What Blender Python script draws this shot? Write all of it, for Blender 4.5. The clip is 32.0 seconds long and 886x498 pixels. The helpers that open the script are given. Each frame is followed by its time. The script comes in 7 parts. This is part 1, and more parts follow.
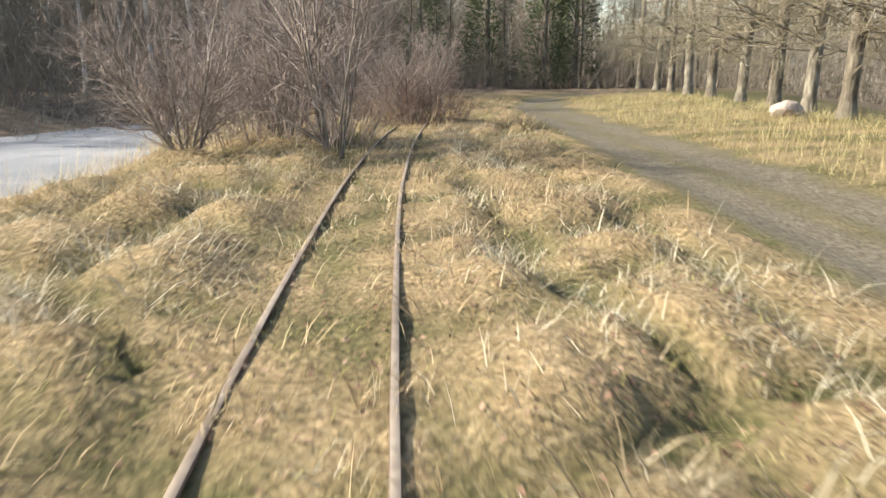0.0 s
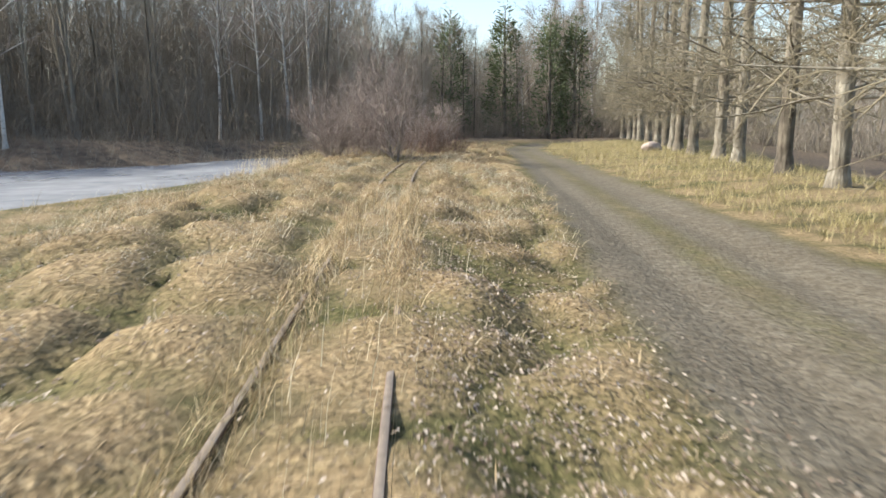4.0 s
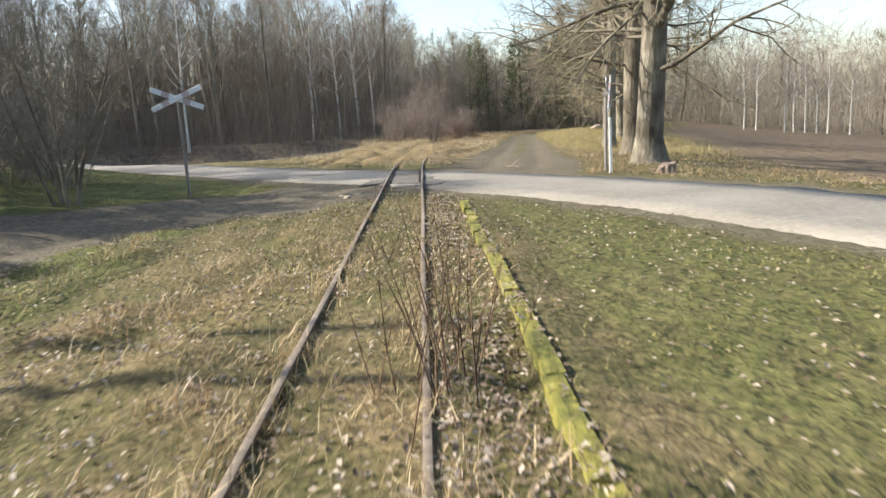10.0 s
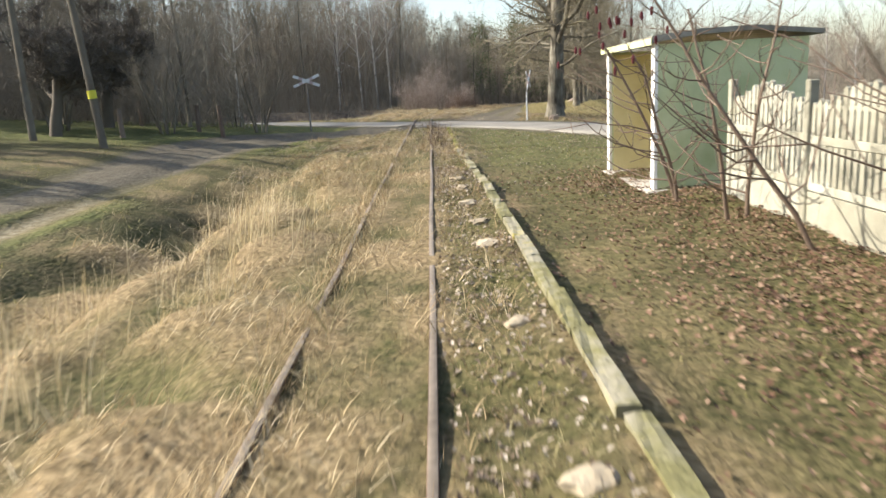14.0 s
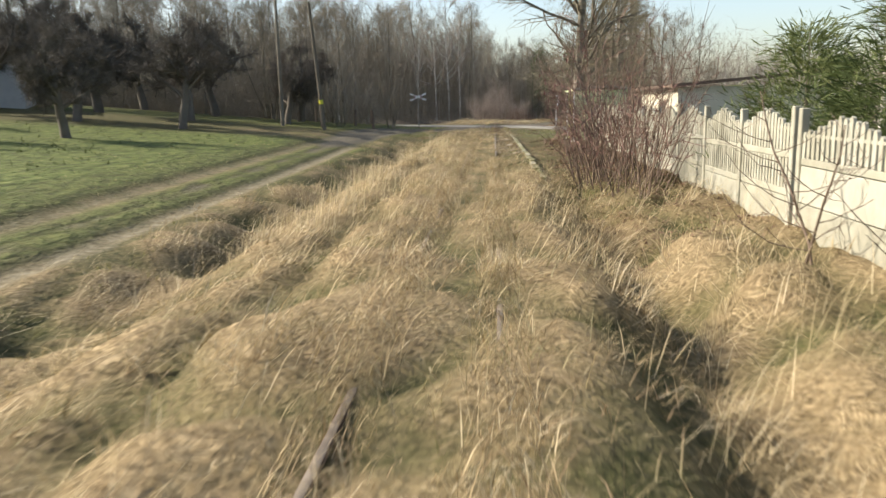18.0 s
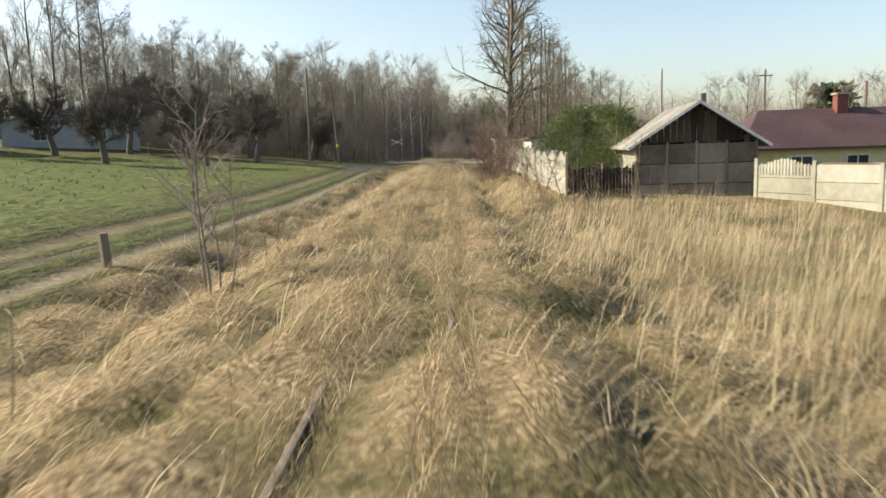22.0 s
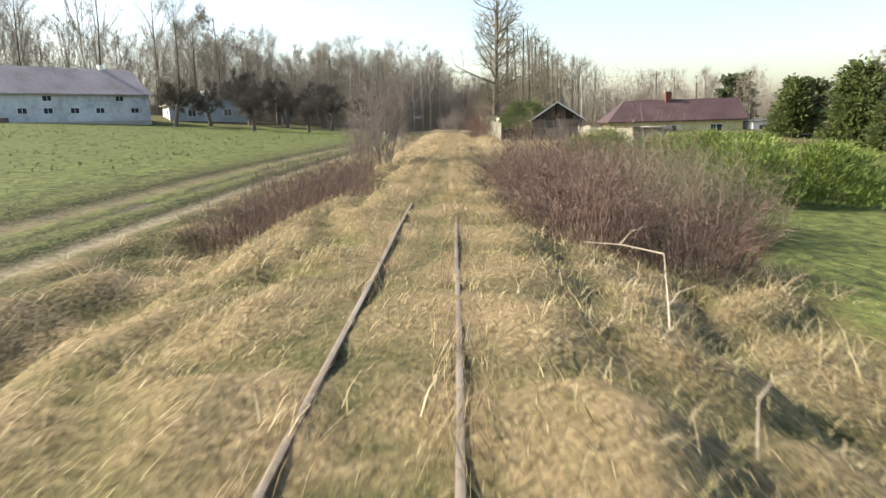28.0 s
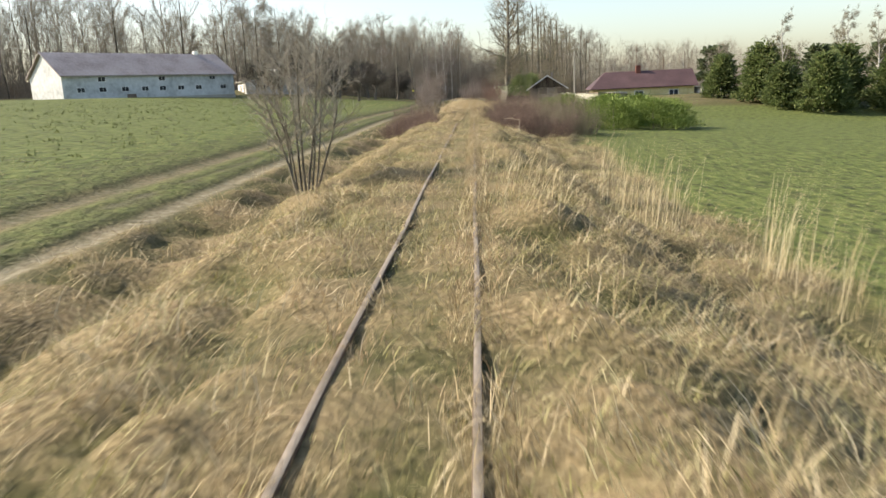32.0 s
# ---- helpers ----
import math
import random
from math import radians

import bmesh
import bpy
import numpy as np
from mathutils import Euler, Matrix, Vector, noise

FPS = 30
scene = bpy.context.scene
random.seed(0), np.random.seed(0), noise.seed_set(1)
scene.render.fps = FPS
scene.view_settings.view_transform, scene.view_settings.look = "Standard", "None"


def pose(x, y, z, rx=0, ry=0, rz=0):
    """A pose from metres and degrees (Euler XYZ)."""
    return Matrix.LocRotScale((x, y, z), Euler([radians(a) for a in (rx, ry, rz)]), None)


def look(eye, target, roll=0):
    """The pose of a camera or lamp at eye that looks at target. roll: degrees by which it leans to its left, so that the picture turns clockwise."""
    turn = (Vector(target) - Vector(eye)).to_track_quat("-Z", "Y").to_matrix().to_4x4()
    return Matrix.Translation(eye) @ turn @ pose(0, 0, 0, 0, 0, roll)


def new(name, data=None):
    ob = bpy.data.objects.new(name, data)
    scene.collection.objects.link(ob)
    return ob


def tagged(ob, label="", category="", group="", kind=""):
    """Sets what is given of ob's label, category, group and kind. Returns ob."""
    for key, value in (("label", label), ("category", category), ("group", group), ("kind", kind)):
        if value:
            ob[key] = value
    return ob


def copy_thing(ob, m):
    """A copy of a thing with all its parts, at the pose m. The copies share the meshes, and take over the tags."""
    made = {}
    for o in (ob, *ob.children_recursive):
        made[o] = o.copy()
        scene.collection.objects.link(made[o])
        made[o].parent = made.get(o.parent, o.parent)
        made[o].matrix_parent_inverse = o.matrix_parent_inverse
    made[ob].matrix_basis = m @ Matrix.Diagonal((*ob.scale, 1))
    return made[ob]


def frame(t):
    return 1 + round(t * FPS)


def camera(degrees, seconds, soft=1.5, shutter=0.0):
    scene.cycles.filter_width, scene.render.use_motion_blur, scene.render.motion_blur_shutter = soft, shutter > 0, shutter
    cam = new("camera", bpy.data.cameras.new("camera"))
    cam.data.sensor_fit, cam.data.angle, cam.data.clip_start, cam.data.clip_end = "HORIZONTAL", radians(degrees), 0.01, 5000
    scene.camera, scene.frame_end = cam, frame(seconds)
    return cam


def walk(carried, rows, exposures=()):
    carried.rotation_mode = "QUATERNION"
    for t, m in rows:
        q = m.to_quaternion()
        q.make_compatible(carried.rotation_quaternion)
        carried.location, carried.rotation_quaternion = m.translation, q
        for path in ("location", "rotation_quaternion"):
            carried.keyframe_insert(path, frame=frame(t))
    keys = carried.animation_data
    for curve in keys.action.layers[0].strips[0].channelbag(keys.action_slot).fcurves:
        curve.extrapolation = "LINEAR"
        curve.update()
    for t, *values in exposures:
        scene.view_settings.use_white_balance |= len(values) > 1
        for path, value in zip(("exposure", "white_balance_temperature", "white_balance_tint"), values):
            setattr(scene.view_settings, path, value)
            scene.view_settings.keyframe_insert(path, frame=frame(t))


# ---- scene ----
cam = camera(63.0, 32.0, soft=1.5, shutter=0.3)
PATH = [
    (0.0, pose(1.355, 86.533, 1.021, 75.12, 0.31, -8.17)),
    (0.5, pose(1.246, 84.242, 1.067, 74.69, 0.68, -7.44)),
    (1.0, pose(1.138, 82.142, 1.119, 77.89, -0.39, -6.99)),
    (1.5, pose(1.042, 80.221, 1.166, 80.28, -1.08, -6.96)),
    (2.0, pose(0.954, 78.309, 1.199, 79.85, -0.01, -5.78)),
    (2.5, pose(0.875, 76.229, 1.232, 78.87, 0.30, -4.72)),
    (3.0, pose(0.798, 74.060, 1.262, 78.48, 0.74, -4.64)),
    (3.5, pose(0.717, 71.886, 1.292, 79.66, 0.74, -5.34)),
    (4.0, pose(0.638, 69.609, 1.326, 79.19, 0.31, -5.03)),
    (4.5, pose(0.521, 67.285, 1.361, 81.70, -0.47, -4.69)),
    (6.5, pose(0.507, 57.652, 1.373, 82.37, 3.11, -3.05)),
    (7.0, pose(0.523, 56.144, 1.364, 81.65, 2.39, -1.67)),
    (7.5, pose(0.516, 54.634, 1.362, 81.58, 2.94, -2.01)),
    (8.0, pose(0.512, 53.001, 1.345, 81.62, 3.03, -1.62)),
    (8.5, pose(0.490, 51.335, 1.335, 81.50, 3.37, -1.54)),
    (9.0, pose(0.469, 49.697, 1.343, 82.00, 3.16, -1.96)),
    (9.5, pose(0.462, 48.022, 1.354, 80.56, 4.03, -2.14)),
    (10.0, pose(0.460, 46.253, 1.362, 79.38, 3.55, -1.71)),
    (10.5, pose(0.471, 44.420, 1.376, 79.06, 3.51, -1.87)),
    (11.0, pose(0.472, 42.554, 1.386, 79.14, 3.64, -2.29)),
    (11.5, pose(0.468, 40.617, 1.403, 79.70, 3.13, -2.07)),
    (12.0, pose(0.471, 38.734, 1.442, 80.88, 2.88, -2.51)),
    (12.5, pose(0.464, 37.028, 1.400, 81.48, 3.44, -3.23)),
    (13.0, pose(0.483, 35.215, 1.381, 79.96, 2.76, -1.58)),
    (13.5, pose(0.474, 33.198, 1.396, 78.02, 2.73, -0.85)),
    (14.0, pose(0.466, 31.124, 1.420, 77.44, 3.21, -0.95)),
    (14.5, pose(0.458, 28.976, 1.421, 76.43, 2.85, -0.21)),
    (16.5, pose(0.379, 20.147, 1.374, 81.81, 0.80, 1.07)),
    (17.0, pose(0.373, 17.945, 1.446, 80.48, 2.01, 1.14)),
    (17.5, pose(0.367, 15.541, 1.437, 79.27, 1.18, 2.18)),
    (18.0, pose(0.366, 13.105, 1.430, 78.76, 1.62, 3.97)),
    (18.5, pose(0.368, 10.771, 1.448, 78.95, 2.72, 5.59)),
    (19.0, pose(0.369, 8.314, 1.447, 78.12, 2.37, 6.48)),
    (19.5, pose(0.382, 5.679, 1.446, 78.17, 1.97, 7.48)),
    (20.0, pose(0.398, 3.023, 1.441, 78.94, 3.36, 7.50)),
    (20.5, pose(0.396, 0.476, 1.427, 80.00, 3.83, 5.11)),
    (21.0, pose(0.394, -2.066, 1.413, 80.77, 3.81, 3.34)),
    (21.5, pose(0.415, -4.745, 1.406, 81.86, 2.34, 2.25)),
    (22.0, pose(0.431, -7.431, 1.416, 81.97, 1.73, 0.63)),
    (22.5, pose(0.422, -10.033, 1.413, 81.82, 0.99, -0.21)),
    (23.0, pose(0.408, -12.617, 1.411, 81.16, 1.22, -1.02)),
    (23.5, pose(0.407, -15.205, 1.412, 81.07, 0.52, -0.85)),
    (24.0, pose(0.400, -17.743, 1.410, 80.59, 1.18, -1.14)),
    (24.5, pose(0.407, -20.364, 1.413, 80.07, 1.49, -1.09)),
    (26.5, pose(0.360, -31.063, 1.431, 79.41, 1.81, -0.63)),
    (27.0, pose(0.380, -33.652, 1.421, 79.03, 1.91, -0.11)),
    (27.5, pose(0.381, -36.214, 1.395, 79.18, 1.54, 0.48)),
    (28.0, pose(0.403, -38.757, 1.399, 79.98, 1.68, 0.90)),
    (28.5, pose(0.404, -41.395, 1.395, 79.93, 2.48, 1.18)),
    (29.0, pose(0.410, -44.084, 1.400, 79.45, 2.61, 1.87)),
    (29.5, pose(0.414, -46.792, 1.416, 79.17, 3.09, 1.76)),
    (30.0, pose(0.399, -49.518, 1.442, 80.31, 3.51, 0.65)),
    (30.5, pose(0.402, -52.284, 1.436, 79.20, 2.65, 1.69)),
    (31.0, pose(0.414, -55.030, 1.425, 78.23, 2.17, 2.40)),
    (31.5, pose(0.426, -57.739, 1.429, 77.92, 2.55, 2.38)),
    (32.0, pose(0.422, -60.487, 1.427, 77.72, 2.63, 2.37)),
]
walk(cam, PATH, [
    (0, 1.34, 6760, 10), (1, 1.34, 6660, 10), (2, 1.14, 6660, 10), (3, 1.16, 6460, 10), (4.5, 1.07, 6310, 10), (7, 0.93, 6710, 10),
    (8, 0.87, 6710, 10), (10, 1.11, 6680, 10), (12, 1.09, 6660, 10), (14.5, 1.04, 6660, 10), (17, 0.93, 6810, 10), (19, 0.67, 6860, 10), (20, 0.76, 7010, 10), (22, 0.69, 6960, 10), (23, 0.52, 6860, 10),
    (24, 0.66, 6910, 10), (26.5, 0.89, 6960, 10), (28, 1.07, 6860, 10), (30, 1.11, 6810, 10), (31, 0.97, 6910, 10), (32, 0.89, 6910, 10)])

# ---- light ----
SUN_AZ = radians(188)      # direction in the plan from which the sun shines, from +x towards +y
SUN_EL = radians(34)
sun_way = Vector((math.cos(SUN_AZ) * math.cos(SUN_EL), -math.sin(SUN_AZ) * math.cos(SUN_EL), math.sin(SUN_EL)))
world = bpy.data.worlds.new("sky")
scene.world = world
world.use_nodes = True
wn = world.node_tree
sky = wn.nodes.new("ShaderNodeTexSky")
sky.sky_type = "NISHITA"
sky.sun_disc = False
sky.sun_elevation = SUN_EL
sky.sun_rotation = math.atan2(sun_way.x, sun_way.y)
sky.air_density, sky.dust_density, sky.ozone_density = 1.0, 2.0, 1.0
wn.links.new(sky.outputs[0], wn.nodes["Background"].inputs[0])
wn.nodes["Background"].inputs[1].default_value = 0.145
sun = new("sun", bpy.data.lights.new("sun", "SUN"))
sun.data.energy, sun.data.angle, sun.data.color = 4.9, radians(0.6), (1.0, 0.935, 0.84)
sun.matrix_world = look((0, 0, 60), Vector((0, 0, 60)) - sun_way)
scene.view_settings.exposure = 0.75

# ---- materials ----
def rgb(c):
    return (c[0], c[1], c[2], 1.0)


def mat(name, cols, fine=9.0, coarse=0.9, rough=0.9, bump=0.25, island=0.0, objrand=0.0, metal=0.0, bump_scale=30.0, stretch=None, spec=0.3, trans=0.0, deep=0.02, patch=None, patch_at=(0.47, 0.6)):
    m = bpy.data.materials.new(name)
    m.use_nodes = True
    t = m.node_tree
    n, l = t.nodes, t.links
    b = n["Principled BSDF"]
    b.inputs["Roughness"].default_value = rough
    b.inputs["Metallic"].default_value = metal
    b.inputs["Specular IOR Level"].default_value = spec
    g = n.new("ShaderNodeNewGeometry")
    vec = g.outputs["Position"]
    if stretch:
        mp = n.new("ShaderNodeMapping")
        mp.inputs["Scale"].default_value = stretch
        l.new(vec, mp.inputs["Vector"])
        vec = mp.outputs[0]
    a = n.new("ShaderNodeTexNoise")
    a.inputs["Scale"].default_value = fine
    a.inputs["Detail"].default_value = 5.0
    c = n.new("ShaderNodeTexNoise")
    c.inputs["Scale"].default_value = coarse
    c.inputs["Detail"].default_value = 3.0
    l.new(vec, a.inputs["Vector"])
    l.new(g.outputs["Position"], c.inputs["Vector"])
    mx = n.new("ShaderNodeMath")
    mx.operation = "MULTIPLY_ADD"
    mx.inputs[1].default_value = 0.42
    half = n.new("ShaderNodeMath")
    half.operation = "MULTIPLY"
    half.inputs[1].default_value = 0.58
    l.new(c.outputs[0], half.inputs[0])
    l.new(a.outputs[0], mx.inputs[0])
    l.new(half.outputs[0], mx.inputs[2])
    fac = mx.outputs[0]
    for use, amount in (("Random Per Island", island), ("obj", objrand)):
        if amount:
            src = g.outputs[use] if use != "obj" else n.new("ShaderNodeObjectInfo").outputs["Random"]
            q = n.new("ShaderNodeMix")
            q.inputs[0].default_value = amount
            l.new(fac, q.inputs[2])
            l.new(src, q.inputs[3])
            fac = q.outputs[0]
    r = n.new("ShaderNodeValToRGB")
    k = len(cols)
    lo, hi = (0.33, 0.67) if not island else (0.2, 0.8)
    while len(r.color_ramp.elements) < k:
        r.color_ramp.elements.new(0.5)
    for i, col in enumerate(cols):
        r.color_ramp.elements[i].position = lo + (hi - lo) * i / max(1, k - 1)
        r.color_ramp.elements[i].color = rgb(col)
    l.new(fac, r.inputs[0])
    colour = r.outputs[0]
    if patch:
        # growths of another tone, a metre or so across, with ragged edges
        r2 = n.new("ShaderNodeValToRGB")
        while len(r2.color_ramp.elements) < len(patch):
            r2.color_ramp.elements.new(0.5)
        for i, col in enumerate(patch):
            r2.color_ramp.elements[i].position = lo + (hi - lo) * i / max(1, len(patch) - 1)
            r2.color_ramp.elements[i].color = rgb(col)
        l.new(fac, r2.inputs[0])
        w = n.new("ShaderNodeTexNoise")
        w.inputs["Scale"].default_value, w.inputs["Detail"].default_value = 0.75, 5.0
        l.new(g.outputs["Position"], w.inputs["Vector"])
        e = n.new("ShaderNodeMapRange")
        e.inputs[1].default_value, e.inputs[2].default_value = patch_at
        l.new(w.outputs[0], e.inputs[0])
        q = n.new("ShaderNodeMix")
        q.data_type = "RGBA"
        l.new(e.outputs[0], q.inputs[0])
        l.new(colour, q.inputs[6])
        l.new(r2.outputs[0], q.inputs[7])
        colour = q.outputs[2]
    l.new(colour, b.inputs["Base Color"])
    if bump:
        z = n.new("ShaderNodeTexNoise")
        z.inputs["Scale"].default_value = bump_scale
        z.inputs["Detail"].default_value = 4.0
        l.new(vec, z.inputs["Vector"])
        bp = n.new("ShaderNodeBump")
        bp.inputs["Strength"].default_value = bump
        bp.inputs["Distance"].default_value = deep
        l.new(z.outputs[0], bp.inputs["Height"])
        l.new(bp.outputs[0], b.inputs["Normal"])
    if trans:
        td = n.new("ShaderNodeBsdfTranslucent")
        l.new(colour, td.inputs[0])
        ms = n.new("ShaderNodeMixShader")
        ms.inputs[0].default_value = trans
        l.new(b.outputs[0], ms.inputs[1])
        l.new(td.outputs[0], ms.inputs[2])
        l.new(ms.outputs[0], n["Material Output"].inputs[0])
    return m


M_STRAW = mat("dry_straw", [(0.14, 0.098, 0.046), (0.36, 0.275, 0.145), (0.54, 0.435, 0.255), (0.68, 0.585, 0.40)], fine=2.2, coarse=0.8, rough=0.75, bump=0, island=0.55, trans=0.25, patch=[(0.085, 0.06, 0.028), (0.21, 0.155, 0.078), (0.35, 0.275, 0.15), (0.48, 0.40, 0.24)])
M_GREYSTRAW = mat("grey_straw", [(0.11, 0.092, 0.055), (0.27, 0.232, 0.148), (0.43, 0.388, 0.27), (0.57, 0.535, 0.41)], fine=2.2, coarse=0.8, rough=0.75, bump=0, island=0.55, trans=0.25, patch=[(0.10, 0.065, 0.032), (0.23, 0.165, 0.085), (0.38, 0.29, 0.165), (0.52, 0.42, 0.26)], patch_at=(0.45, 0.56))
M_TAN = mat("tan_grass", [(0.11, 0.07, 0.036), (0.25, 0.17, 0.092), (0.38, 0.28, 0.16), (0.49, 0.39, 0.24)], fine=2.5, coarse=0.9, rough=0.8, bump=0, island=0.4, trans=0.25, patch=[(0.085, 0.07, 0.03), (0.19, 0.165, 0.075), (0.30, 0.27, 0.14), (0.42, 0.37, 0.22)], patch_at=(0.48, 0.58))
M_GREEN = mat("short_green_grass", [(0.085, 0.083, 0.025), (0.175, 0.165, 0.052), (0.29, 0.262, 0.10), (0.42, 0.36, 0.185)], fine=3.0, coarse=0.7, rough=0.8, bump=0, island=0.55, trans=0.25)
M_REED = mat("pale_reed", [(0.38, 0.30, 0.155), (0.56, 0.46, 0.27), (0.68, 0.59, 0.4)], fine=3.0, coarse=0.6, rough=0.7, bump=0, island=0.5, trans=0.3)
M_LEAF = mat("fallen_leaf", [(0.095, 0.065, 0.042), (0.175, 0.13, 0.09), (0.28, 0.228, 0.172), (0.40, 0.345, 0.275)], fine=3.0, coarse=0.8, rough=0.7, bump=0, island=0.75)
M_LEAFB = mat("brown_leaf", [(0.065, 0.034, 0.02), (0.125, 0.067, 0.04), (0.185, 0.108, 0.068), (0.28, 0.19, 0.125)], fine=3.0, coarse=0.8, rough=0.7, bump=0, island=0.75)
M_RUST = mat("rusty_rail", [(0.045, 0.03, 0.021), (0.10, 0.066, 0.045), (0.19, 0.135, 0.1)], fine=25.0, coarse=2.0, rough=0.8, bump=0.3, metal=0.15)
M_RUSTTOP = mat("worn_rail_top", [(0.13, 0.103, 0.075), (0.21, 0.172, 0.13), (0.30, 0.255, 0.2)], fine=18.0, coarse=1.2, rough=0.6, bump=0.2, metal=0.2)
M_WOODOLD = mat("weathered_wood", [(0.07, 0.05, 0.035), (0.14, 0.10, 0.075), (0.24, 0.19, 0.15)], fine=5.0, coarse=1.5, rough=0.9, bump=0.5, stretch=(6, 6, 0.6), objrand=0.35)
M_ASPH = mat("worn_asphalt", [(0.15, 0.138, 0.114), (0.22, 0.205, 0.173), (0.28, 0.262, 0.225)], fine=14.0, coarse=0.45, rough=0.85, bump=0.5, bump_scale=70.0)
M_PATCH = mat("dark_asphalt_patch", [(0.10, 0.092, 0.077), (0.165, 0.151, 0.128)], fine=14.0, coarse=0.9, rough=0.85, bump=0.5, bump_scale=60.0)
M_KERB = mat("yellow_lichen_concrete", [(0.075, 0.072, 0.035), (0.16, 0.15, 0.065), (0.27, 0.25, 0.185), (0.34, 0.295, 0.08)], fine=7.0, coarse=1.1, rough=0.95, bump=0.7, bump_scale=22.0, objrand=0.12)
M_KERBMOSS = mat("mossy_concrete", [(0.055, 0.055, 0.018), (0.12, 0.12, 0.028), (0.22, 0.20, 0.045), (0.27, 0.25, 0.16)], fine=9.0, coarse=2.2, rough=0.95, bump=0.8, bump_scale=26.0)
M_CONC = mat("grey_concrete", [(0.24, 0.21, 0.17), (0.36, 0.33, 0.28), (0.46, 0.43, 0.37)], fine=9.0, coarse=0.8, rough=0.92, bump=0.4, objrand=0.25)
M_FENCE = mat("whitewashed_concrete", [(0.23, 0.218, 0.162), (0.33, 0.318, 0.246), (0.41, 0.398, 0.325)], fine=5.0, coarse=0.7, rough=0.9, bump=0.25, objrand=0.2)
M_YELLOW = mat("cream_yellow_render", [(0.52, 0.45, 0.20), (0.66, 0.58, 0.30), (0.74, 0.67, 0.40)], fine=4.0, coarse=0.8, rough=0.9, bump=0.2)
M_MINT = mat("mint_green_render", [(0.38, 0.42, 0.21), (0.5, 0.54, 0.3), (0.58, 0.61, 0.38)], fine=4.0, coarse=0.8, rough=0.9, bump=0.2)
M_WHITE = mat("white_paint", [(0.62, 0.6, 0.54), (0.76, 0.75, 0.70), (0.82, 0.81, 0.77)], fine=7.0, coarse=1.0, rough=0.8, bump=0.15)
M_SIGN = mat("aged_sign_white", [(0.42, 0.44, 0.44), (0.58, 0.6, 0.6), (0.68, 0.69, 0.68)], fine=9.0, coarse=2.0, rough=0.5, bump=0.05)
M_SIGNRED = mat("faded_sign_red", [(0.36, 0.28, 0.27), (0.44, 0.36, 0.35)], fine=9.0, coarse=2.0, rough=0.55, bump=0.05)
M_METAL = mat("grey_steel", [(0.16, 0.145, 0.13), (0.26, 0.24, 0.22)], fine=14.0, coarse=2.0, rough=0.55, bump=0.1, metal=0.4)
M_DARK = mat("dark_interior", [(0.02, 0.02, 0.022), (0.04, 0.04, 0.042)], rough=0.6, bump=0)
M_ROOF = mat("mossy_roof_sheet", [(0.12, 0.11, 0.082), (0.22, 0.205, 0.168), (0.33, 0.318, 0.275)], fine=6.0, coarse=0.9, rough=0.9, bump=0.4)
M_RED = mat("red_brown_roof", [(0.046, 0.026, 0.027), (0.07, 0.04, 0.04), (0.095, 0.057, 0.055)], fine=6.0, coarse=0.5, rough=0.65, bump=0.2)
M_BARNROOF = mat("pinkish_grey_roof", [(0.25, 0.205, 0.19), (0.33, 0.278, 0.262), (0.39, 0.34, 0.32)], fine=4.0, coarse=0.4, rough=0.85, bump=0.2)
M_BARN = mat("bluish_white_wall", [(0.36, 0.36, 0.35), (0.54, 0.545, 0.535), (0.66, 0.665, 0.655)], fine=2.5, coarse=0.5, rough=0.9, bump=0.2)
M_GREYWALL = mat("grey_render", [(0.33, 0.335, 0.335), (0.43, 0.435, 0.43)], fine=3.0, coarse=0.6, rough=0.9, bump=0.2)
M_PANE = mat("dark_window_glass", [(0.03, 0.035, 0.04), (0.06, 0.07, 0.08)], rough=0.08, bump=0, spec=0.6)
M_BRICK = mat("brown_brick", [(0.12, 0.045, 0.035), (0.2, 0.08, 0.06)], fine=14.0, rough=0.9, bump=0.4)
M_BARK = mat("grey_brown_bark", [(0.06, 0.05, 0.037), (0.155, 0.135, 0.10), (0.29, 0.265, 0.205)], fine=3.2, coarse=1.6, rough=0.95, bump=1.0, bump_scale=4.5, stretch=(3.2, 3.2, 0.7), objrand=0.1, deep=0.06)
M_OAKBARK = mat("pale_oak_bark", [(0.055, 0.046, 0.034), (0.155, 0.138, 0.104), (0.33, 0.31, 0.245)], fine=3.4, coarse=1.8, rough=0.95, bump=1.0, bump_scale=4.2, stretch=(3.5, 3.5, 0.6), objrand=0.1, deep=0.06)
M_TWIG = mat("olive_twig", [(0.095, 0.08, 0.052), (0.18, 0.155, 0.10), (0.28, 0.25, 0.17)], fine=2.0, coarse=0.3, rough=0.9, bump=0, island=0.4, objrand=0.2)
# Twig tones lifted and greyed: distance haze of the woods put into the colour
M_FTWIG = mat("wood_twig", [(0.135, 0.115, 0.085), (0.24, 0.21, 0.162), (0.36, 0.325, 0.26)], fine=1.0, coarse=0.15, rough=0.95, bump=0, island=0.3, objrand=0.4)
M_FBARK = mat("wood_trunk", [(0.07, 0.06, 0.045), (0.145, 0.126, 0.097), (0.28, 0.252, 0.202)], fine=2.0, coarse=0.3, rough=0.95, bump=0.4, objrand=0.5)
M_BIRCH = mat("birch_bark", [(0.10, 0.09, 0.08), (0.42, 0.395, 0.35), (0.56, 0.54, 0.49)], fine=3.0, coarse=1.0, rough=0.8, bump=0.2, stretch=(1, 1, 3.0))
